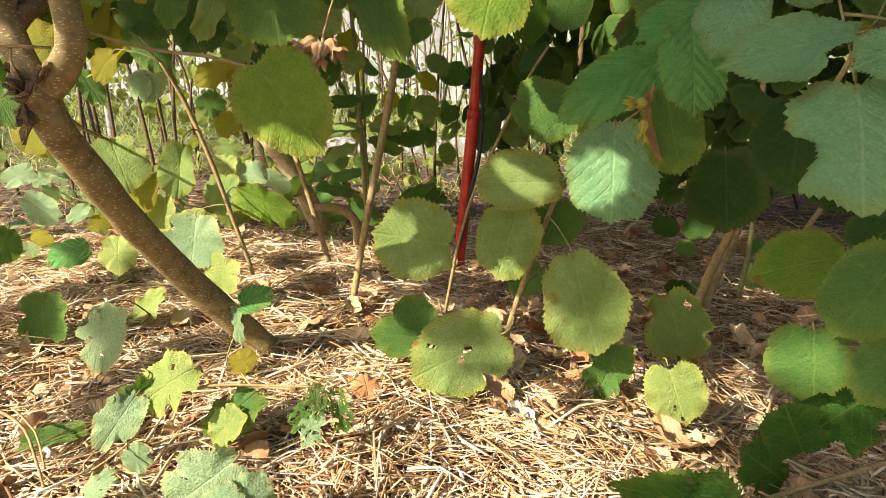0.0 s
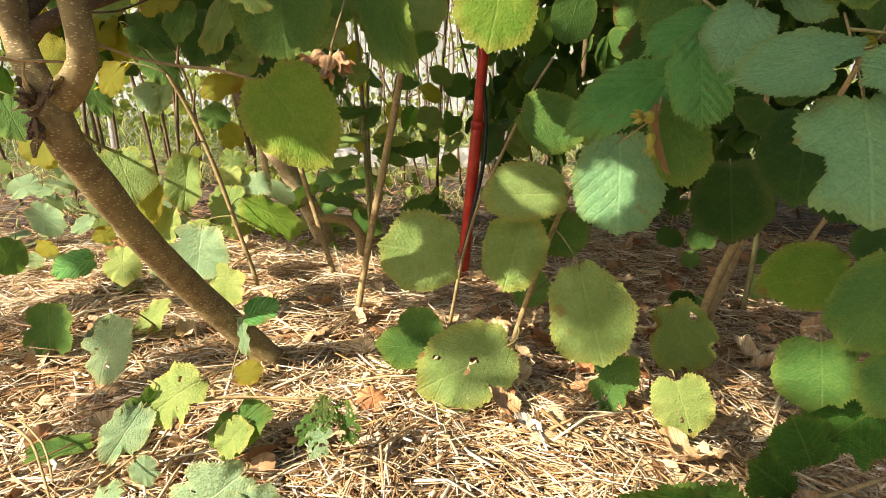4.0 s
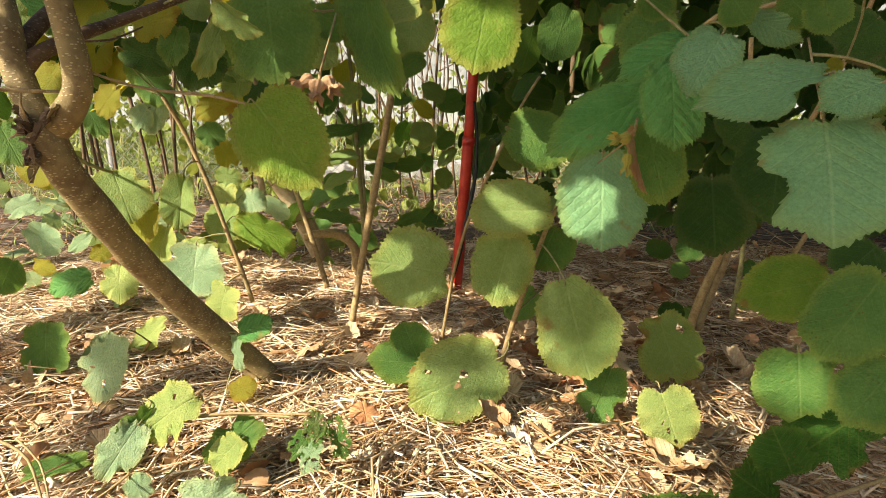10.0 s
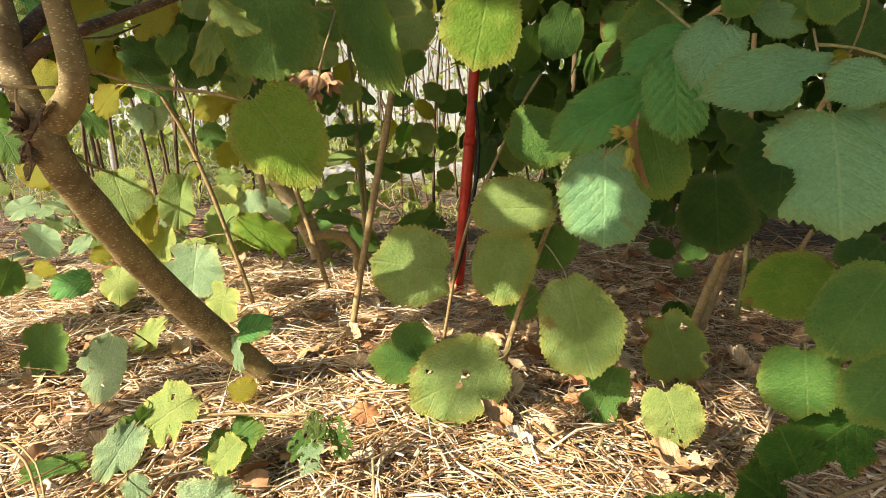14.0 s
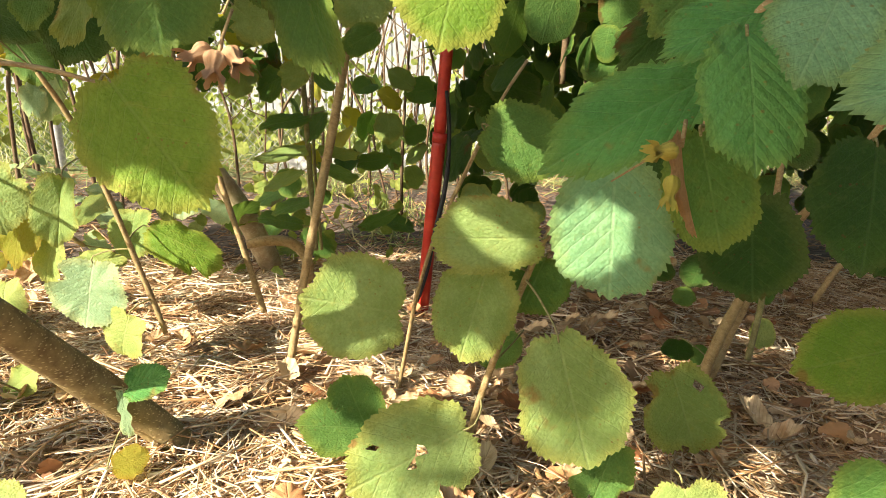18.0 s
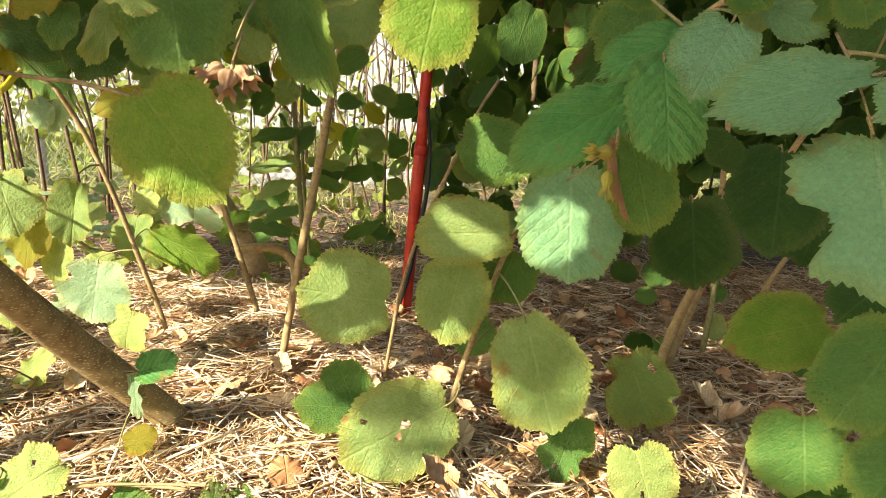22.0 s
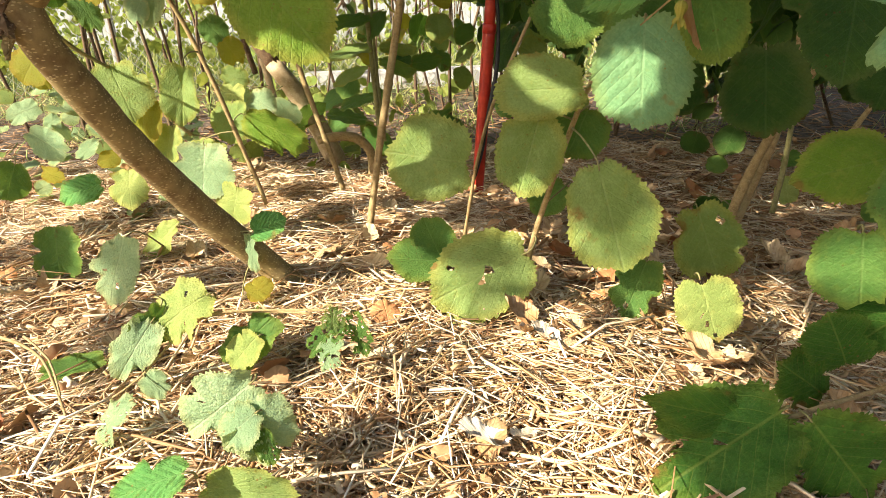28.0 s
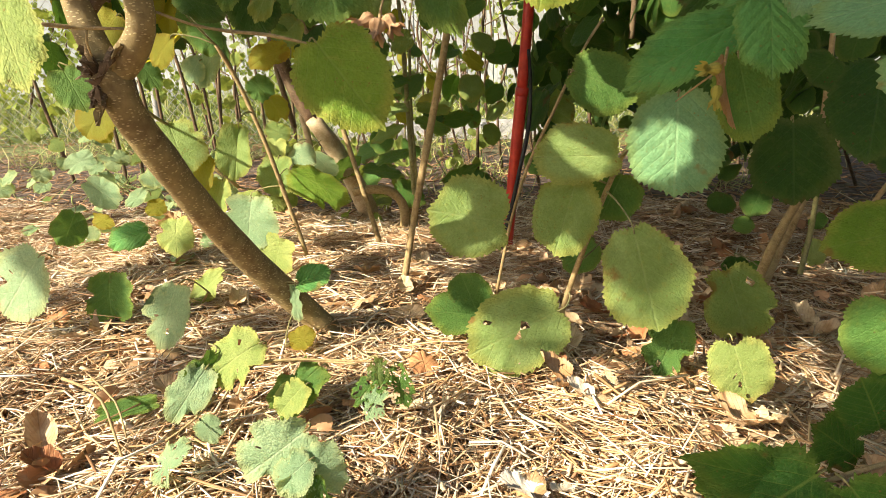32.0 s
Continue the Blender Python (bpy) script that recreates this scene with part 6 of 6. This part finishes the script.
tagged(crown("foliage", far_shrub, LEAF_FAR["dark"], 400, box_spot(0.3, 1.6, 1.9, 2.7, 0.26, 1.1), (0.05, 0.09), 34, "", 1, (-40, 30)), kind="stuff")
tagged(crown("foliage", far_shrub, LEAF_FAR["dark"], 110, box_spot(0.35, 1.5, 1.75, 2.5, 0.16, 0.42), (0.05, 0.085), 57, "", 1, (-50, 30)), kind="stuff")

canes = thing("cane_bush", "bare dark upright canes with a few leaves before the fence", "shrub", "", (-1.3, 2.5, -0.05))
for k in range(13):
    x, y = rng.gauss(-1.35, 0.22), rng.uniform(2.3, 3.1)
    lean = rng.uniform(-0.22, 0.12)
    pts = [(x, y, -0.06, 0.008), (x + 0.4 * lean + rng.uniform(-0.03, 0.03), y, 0.4, 0.0065), (x + lean + rng.uniform(-0.06, 0.06), y, 0.8, 0.005), (x + 1.6 * lean, y, 1.2, 0.003)]
    stem("cane", canes, BARK_DARK, *pts, sides=6)
tagged(crown("foliage", canes, LEAF_FAR["bright"], 160, box_spot(-2.2, -0.5, 2.2, 3.3, 0.1, 0.9), (0.04, 0.07), 35), kind="stuff")

herbs = thing("ground_plants", "low pale green leafy plants on the soil behind the trunk", "plants", "", (-0.9, 1.5, -0.02))


def herb_spot(r):
    y = r.uniform(1.1, 2.3)
    x = -0.42 * y - abs(r.gauss(0, 0.4))
    return (x, y, lie(x, y) + 0.02 + 0.2 * r.random() ** 1.5)


tagged(crown("foliage", herbs, LEAF_FAR["pale"], 120, herb_spot, (0.035, 0.065), 41, "pale green leaves", 1, (-15, 28)), kind="stuff")
tagged(crown("foliage", herbs, LEAF_FAR["bright"], 130, box_spot(-0.75, 0.0, 1.4, 2.6, 0.0, 0.14), (0.03, 0.06), 42), kind="stuff")
for k in range(6):
    x, y = rng.uniform(-0.9, 0.1), rng.uniform(2.5, 3.2)
    stem("cane", canes, BARK_DARK, (x, y, -0.06, 0.005), (x + rng.uniform(-0.08, 0.08), y, 0.4, 0.004), (x + rng.uniform(-0.2, 0.2), y, 1.0, 0.002), sides=6)

bare_bush = thing("bare_bush", "thin bare twiggy bushes with tiny leaves along the fence", "bush", "", (-0.6, 3.3, -0.05))
for k in range(9):
    x, y = (-1.75, -1.5, -1.2, -0.85, -0.6, -0.45, -0.2, 0.05, 0.25)[k], rng.uniform(2.9, 3.4)
    tips = [Vector((x + rng.uniform(-0.05, 0.05), y, 0.25)), Vector((x + rng.uniform(-0.12, 0.12), y, 0.55)), Vector((x + rng.uniform(-0.2, 0.2), y, 0.95))]
    stem("branch", bare_bush, BARK_DARK, (x, y, -0.08, 0.008), *((*p, r) for p, r in zip(tips, (0.007, 0.005, 0.002))), sides=6)
    for j in range(7):
        p = tips[0].lerp(tips[2], j / 7)
        out = Vector((rng.uniform(-0.3, 0.3), rng.uniform(-0.1, 0.1), rng.uniform(0.12, 0.3)))
        stem("twig", bare_bush, BARK_DARK, (*p, 0.0035), (*(p + 0.5 * out + Vector((0, 0, -0.02))), 0.0025), (*(p + out), 0.0012), sides=5)
tagged(crown("foliage", bare_bush, LEAF_FAR["bright"], 260, box_spot(-2.0, 0.4, 2.9, 3.45, 0.1, 0.95), (0.02, 0.045), 58, detail=0), kind="stuff")

# ---- fence ----
fence = thing("chain_link_fence", "grey chain-link wire fence on thin posts", "fence", "", (0.0, 3.55, -0.04))
for x in (-4.2, -1.9, 0.35, 2.6, 4.9):
    child("post", mesh_of("post", *tube_data([(x, 3.57, -0.3, 0.022), (x, 3.57, 1.5, 0.022)], 12), ZINC), fence)
wires, wf = [], []
step = 0.06
for k in range(int(9.6 / step)):
    for way in (1, -1):
        x = -4.8 + k * step
        pts = [(x, 3.55 + 0.004 * way, -0.04, 0.0016), (x + way * 1.45, 3.55 + 0.004 * way, 1.41, 0.0016)]
        v, f = tube_data([pts[0], pts[1]], 3, 0.0, 0, False)
        v = v[:3] + v[-3:]
        at = len(wires)
        wires += v
        wf += [(at + i, at + (i + 1) % 3, at + 3 + (i + 1) % 3, at + 3 + i) for i in range(3)]
tagged(child("wire_mesh", mesh_of("wire_mesh", wires, wf, ZINC), fence), kind="stuff")
kerb = bpy.data.meshes.new("kerb")
bm = bmesh.new()
bmesh.ops.create_cube(bm, size=1.0, matrix=Matrix.LocRotScale((-0.25, 3.75, -0.02), None, (1.3, 0.14, 0.12)))
bmesh.ops.bevel(bm, geom=bm.edges[:], offset=0.015, segments=2, affect="EDGES")
bm.to_mesh(kerb)
bm.free()
kerb.materials.append(CONCRETE)
tagged(new("kerb", kerb), "pale concrete slab under the fence", "kerb", kind="structure")

# ---- beyond the fence ----
hedge = thing("bush", "sunlit yellow-green bushes beyond the fence", "bush", "", (-2.5, 5.6, 0.0))
for k in range(14):
    x, y = rng.uniform(-4.5, 0.3), rng.uniform(4.9, 6.2)
    stem("branch", hedge, BARK_DARK, (x, y, -0.1, 0.012), (x + rng.uniform(-0.2, 0.2), y, 0.5, 0.009), (x + rng.uniform(-0.4, 0.4), y, 1.4, 0.004), sides=6)
tagged(crown("foliage", hedge, LEAF_FAR["bright"], 7000, box_spot(-5.5, -1.2, 4.2, 6.6, 0.0, 2.0), (0.03, 0.07), 36, detail=0), kind="stuff")
hedge2 = thing("bush", "dense green bushes beyond the fence", "bush", "", (3.0, 5.6, 0.0))
for k in range(12):
    x, y = rng.uniform(1.5, 5.0), rng.uniform(4.9, 6.2)
    stem("branch", hedge2, BARK_DARK, (x, y, -0.1, 0.012), (x + rng.uniform(-0.2, 0.2), y, 0.5, 0.009), (x + rng.uniform(-0.4, 0.4), y, 1.4, 0.004), sides=6)
tagged(crown("foliage", hedge2, LEAF_FAR["bright"], 5600, box_spot(0.9, 5.6, 4.2, 6.6, 0.0, 2.2), (0.03, 0.075), 37, detail=0), kind="stuff")
low_bush = thing("bush", "low sunlit bushes before the plank wall", "bush", "", (-0.3, 5.4, 0.0))
for k in range(12):
    x, y = rng.uniform(-1.4, 0.9), rng.uniform(4.6, 6.0)
    stem("branch", low_bush, BARK_DARK, (x, y, -0.1, 0.01), (x + rng.uniform(-0.1, 0.1), y, 0.4, 0.007), (x + rng.uniform(-0.35, 0.35), y, 1.2, 0.003), sides=6)
tagged(crown("foliage", low_bush, LEAF_FAR["bright"], 1500, lambda r: (r.uniform(-1.5, 1.0), r.uniform(4.3, 6.2), 1.3 * r.random() ** 2.2), (0.03, 0.06), 49, detail=0), kind="stuff")
bm = bmesh.new()
bmesh.ops.create_cube(bm, size=1.0, matrix=Matrix.LocRotScale((0, 9.0, 1.3), None, (30.0, 0.25, 2.9)))
wall = bpy.data.meshes.new("garden_wall")
bm.to_mesh(wall)
bm.free()
wall.materials.append(WALL)
wall_ob = tagged(new("wall_north", wall), "weathered grey plank wall in the distance", "wall", kind="structure")
plank = bpy.data.meshes.new("plank")
bm = bmesh.new()
bmesh.ops.create_cube(bm, size=1.0, matrix=Matrix.Diagonal((0.168, 0.03, 2.86, 1.0)))
bmesh.ops.bevel(bm, geom=bm.edges[:], offset=0.006, segments=1, affect="EDGES")
bm.to_mesh(plank)
bm.free()
plank.materials.append(PLANK)
for k in range(60):
    child("plank", plank, wall_ob, "", Matrix.Translation((-5.3 + 0.18 * k, 8.855 + 0.004 * (k % 3), 1.3 + 0.02 * ((k * 7) % 5))))


# ---- unseen foliage overhead, added to shade the plants ----
over = thing("shade_branch", "unseen leafy branches added to shade the mulch", "branch", "", (-2.9, 0.6, 0.0))
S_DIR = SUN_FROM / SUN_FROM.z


FLECKS = [(0.050, 0.820, 0.022), (-0.003, 0.796, 0.019), (0.035, 0.799, 0.015), (0.025, 0.784, 0.016), (0.276, 0.820, 0.019), (0.288, 0.813, 0.010), (0.110, 0.751, 0.015), (0.102, 0.740, 0.018), (0.113, 0.734, 0.013), (0.138, 0.738, 0.013), (0.221, 0.676, 0.014), (0.196, 0.654, 0.026), (0.169, 0.629, 0.027), (0.138, 0.623, 0.024), (0.118, 0.626, 0.016), (0.341, 0.773, 0.019), (0.373, 0.784, 0.020), (0.400, 0.794, 0.010), (0.318, 0.762, 0.010), (0.402, 0.983, 0.013), (0.411, 0.973, 0.013), (0.389, 0.968, 0.010), (-0.099, 0.624, 0.025), (-0.075, 0.611, 0.018), (-0.084, 0.642, 0.011), (0.182, 0.564, 0.022), (0.190, 0.554, 0.022), (0.166, 0.531, 0.010), (0.130, 0.618, 0.014), (-0.148, 0.692, 0.016), (-0.102, 0.707, 0.010)]  # gaps left in the added branches where sun flecks should fall: middle and radius
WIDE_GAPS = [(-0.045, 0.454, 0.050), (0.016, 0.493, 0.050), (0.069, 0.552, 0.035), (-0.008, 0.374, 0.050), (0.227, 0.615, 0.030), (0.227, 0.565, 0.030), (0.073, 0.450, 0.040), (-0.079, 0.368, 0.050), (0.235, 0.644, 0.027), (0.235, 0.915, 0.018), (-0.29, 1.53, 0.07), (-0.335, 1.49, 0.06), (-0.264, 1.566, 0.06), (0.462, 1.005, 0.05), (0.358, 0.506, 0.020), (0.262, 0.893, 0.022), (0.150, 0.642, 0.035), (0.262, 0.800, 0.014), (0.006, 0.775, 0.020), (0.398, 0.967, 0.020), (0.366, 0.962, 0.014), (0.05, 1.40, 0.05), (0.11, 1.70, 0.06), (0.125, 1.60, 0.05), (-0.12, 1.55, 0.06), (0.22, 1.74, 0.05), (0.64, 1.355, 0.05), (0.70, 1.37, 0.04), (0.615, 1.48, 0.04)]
CLUMPS = [(0.046, 0.979, 0.050), (-0.031, 0.942, 0.050), (-0.078, 0.983, 0.050), (0.066, 1.141, 0.070), (0.213, 0.985, 0.060), (0.082, 1.110, 0.060), (0.306, 1.086, 0.050), (0.090, 1.011, 0.050), (0.495, 0.821, 0.050), (0.232, 0.727, 0.040), (0.755, 0.810, 0.050), (0.673, 0.711, 0.040), (0.055, 0.800, 0.060), (0.271, 0.819, 0.055), (0.165, 0.774, 0.045), (0.392, 0.775, 0.060), (-0.80, 0.95, 0.05), (-0.65, 0.80, 0.042), (-0.86, 0.85, 0.04), (-0.72, 1.06, 0.05), (-0.55, 0.60, 0.045), (-0.58, 0.96, 0.035), (-0.47, 0.72, 0.03)]  # thick foliage, put where shade should fall
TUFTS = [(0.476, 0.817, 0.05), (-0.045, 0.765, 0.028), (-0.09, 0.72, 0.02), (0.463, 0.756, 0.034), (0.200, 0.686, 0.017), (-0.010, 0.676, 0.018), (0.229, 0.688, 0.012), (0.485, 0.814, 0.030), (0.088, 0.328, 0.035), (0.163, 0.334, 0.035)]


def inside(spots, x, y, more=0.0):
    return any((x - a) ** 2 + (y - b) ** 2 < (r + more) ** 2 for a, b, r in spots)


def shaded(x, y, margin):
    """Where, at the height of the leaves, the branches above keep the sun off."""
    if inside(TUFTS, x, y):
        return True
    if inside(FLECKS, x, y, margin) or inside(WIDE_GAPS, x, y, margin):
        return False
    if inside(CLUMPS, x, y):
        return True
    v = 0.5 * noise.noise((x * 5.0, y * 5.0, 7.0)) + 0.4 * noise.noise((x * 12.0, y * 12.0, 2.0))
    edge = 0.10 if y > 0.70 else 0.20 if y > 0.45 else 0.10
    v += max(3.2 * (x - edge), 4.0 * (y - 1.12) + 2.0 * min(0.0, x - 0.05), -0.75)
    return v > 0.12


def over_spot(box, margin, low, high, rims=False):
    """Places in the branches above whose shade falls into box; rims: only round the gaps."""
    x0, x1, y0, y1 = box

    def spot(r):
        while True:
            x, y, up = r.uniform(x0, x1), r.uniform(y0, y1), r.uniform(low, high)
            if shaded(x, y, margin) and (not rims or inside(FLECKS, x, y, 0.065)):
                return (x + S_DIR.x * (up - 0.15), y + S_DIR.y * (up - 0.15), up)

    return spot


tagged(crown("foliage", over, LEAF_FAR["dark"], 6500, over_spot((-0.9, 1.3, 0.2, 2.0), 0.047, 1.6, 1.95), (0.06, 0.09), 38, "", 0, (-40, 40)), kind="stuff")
tagged(crown("foliage", over, LEAF_FAR["dark"], 1200, over_spot((-0.2, 0.5, 0.5, 1.05), 0.014, 0.75, 0.92, True), (0.024, 0.034), 47, "unseen small leaves added to edge the sun flecks", 0, (-40, 40)), kind="stuff")
# Limb and twigs carry the added foliage; all stand out of view.
stem("limb", over, BARK_DARK, (-2.9, 0.6, -0.1, 0.034), (-2.85, 0.55, 0.9, 0.028), (-2.6, 0.4, 1.55, 0.021), (-2.0, 0.1, 1.8, 0.015), (-1.5, -0.1, 1.86, 0.01), (-1.2, 0.4, 1.85, 0.005), sides=10)
stem("twig", over, BARK_DARK, (-1.5, -0.1, 1.86, 0.006), (-1.8, -0.42, 1.84, 0.005), (-2.05, -0.75, 1.8, 0.005), (-2.24, -1.1, 1.8, 0.003), sides=6)
stem("twig", over, BARK_DARK, (-2.05, -0.75, 1.8, 0.005), (-1.15, -0.35, 1.35, 0.005), (-0.6, 0.08, 0.98, 0.004), (-0.25, 0.28, 0.85, 0.002), sides=8)
for x, y, dx, dy in ((-2.24, -1.1, 0.7, 0.0), (-2.05, -0.75, 1.0, 0.0), (-1.85, -0.52, 1.0, 0.2), (-1.67, -0.3, -0.4, 0.6), (-1.5, -0.1, 0.8, 0.3), (-1.35, 0.15, 0.6, 0.5), (-1.35, 0.15, -0.4, 0.6)):
    stem("twig", over, BARK_DARK, (x, y, 1.82, 0.006), (x + 0.5 * dx, y + 0.5 * dy, 1.8, 0.004), (x + dx, y + dy, 1.76, 0.002), sides=6)
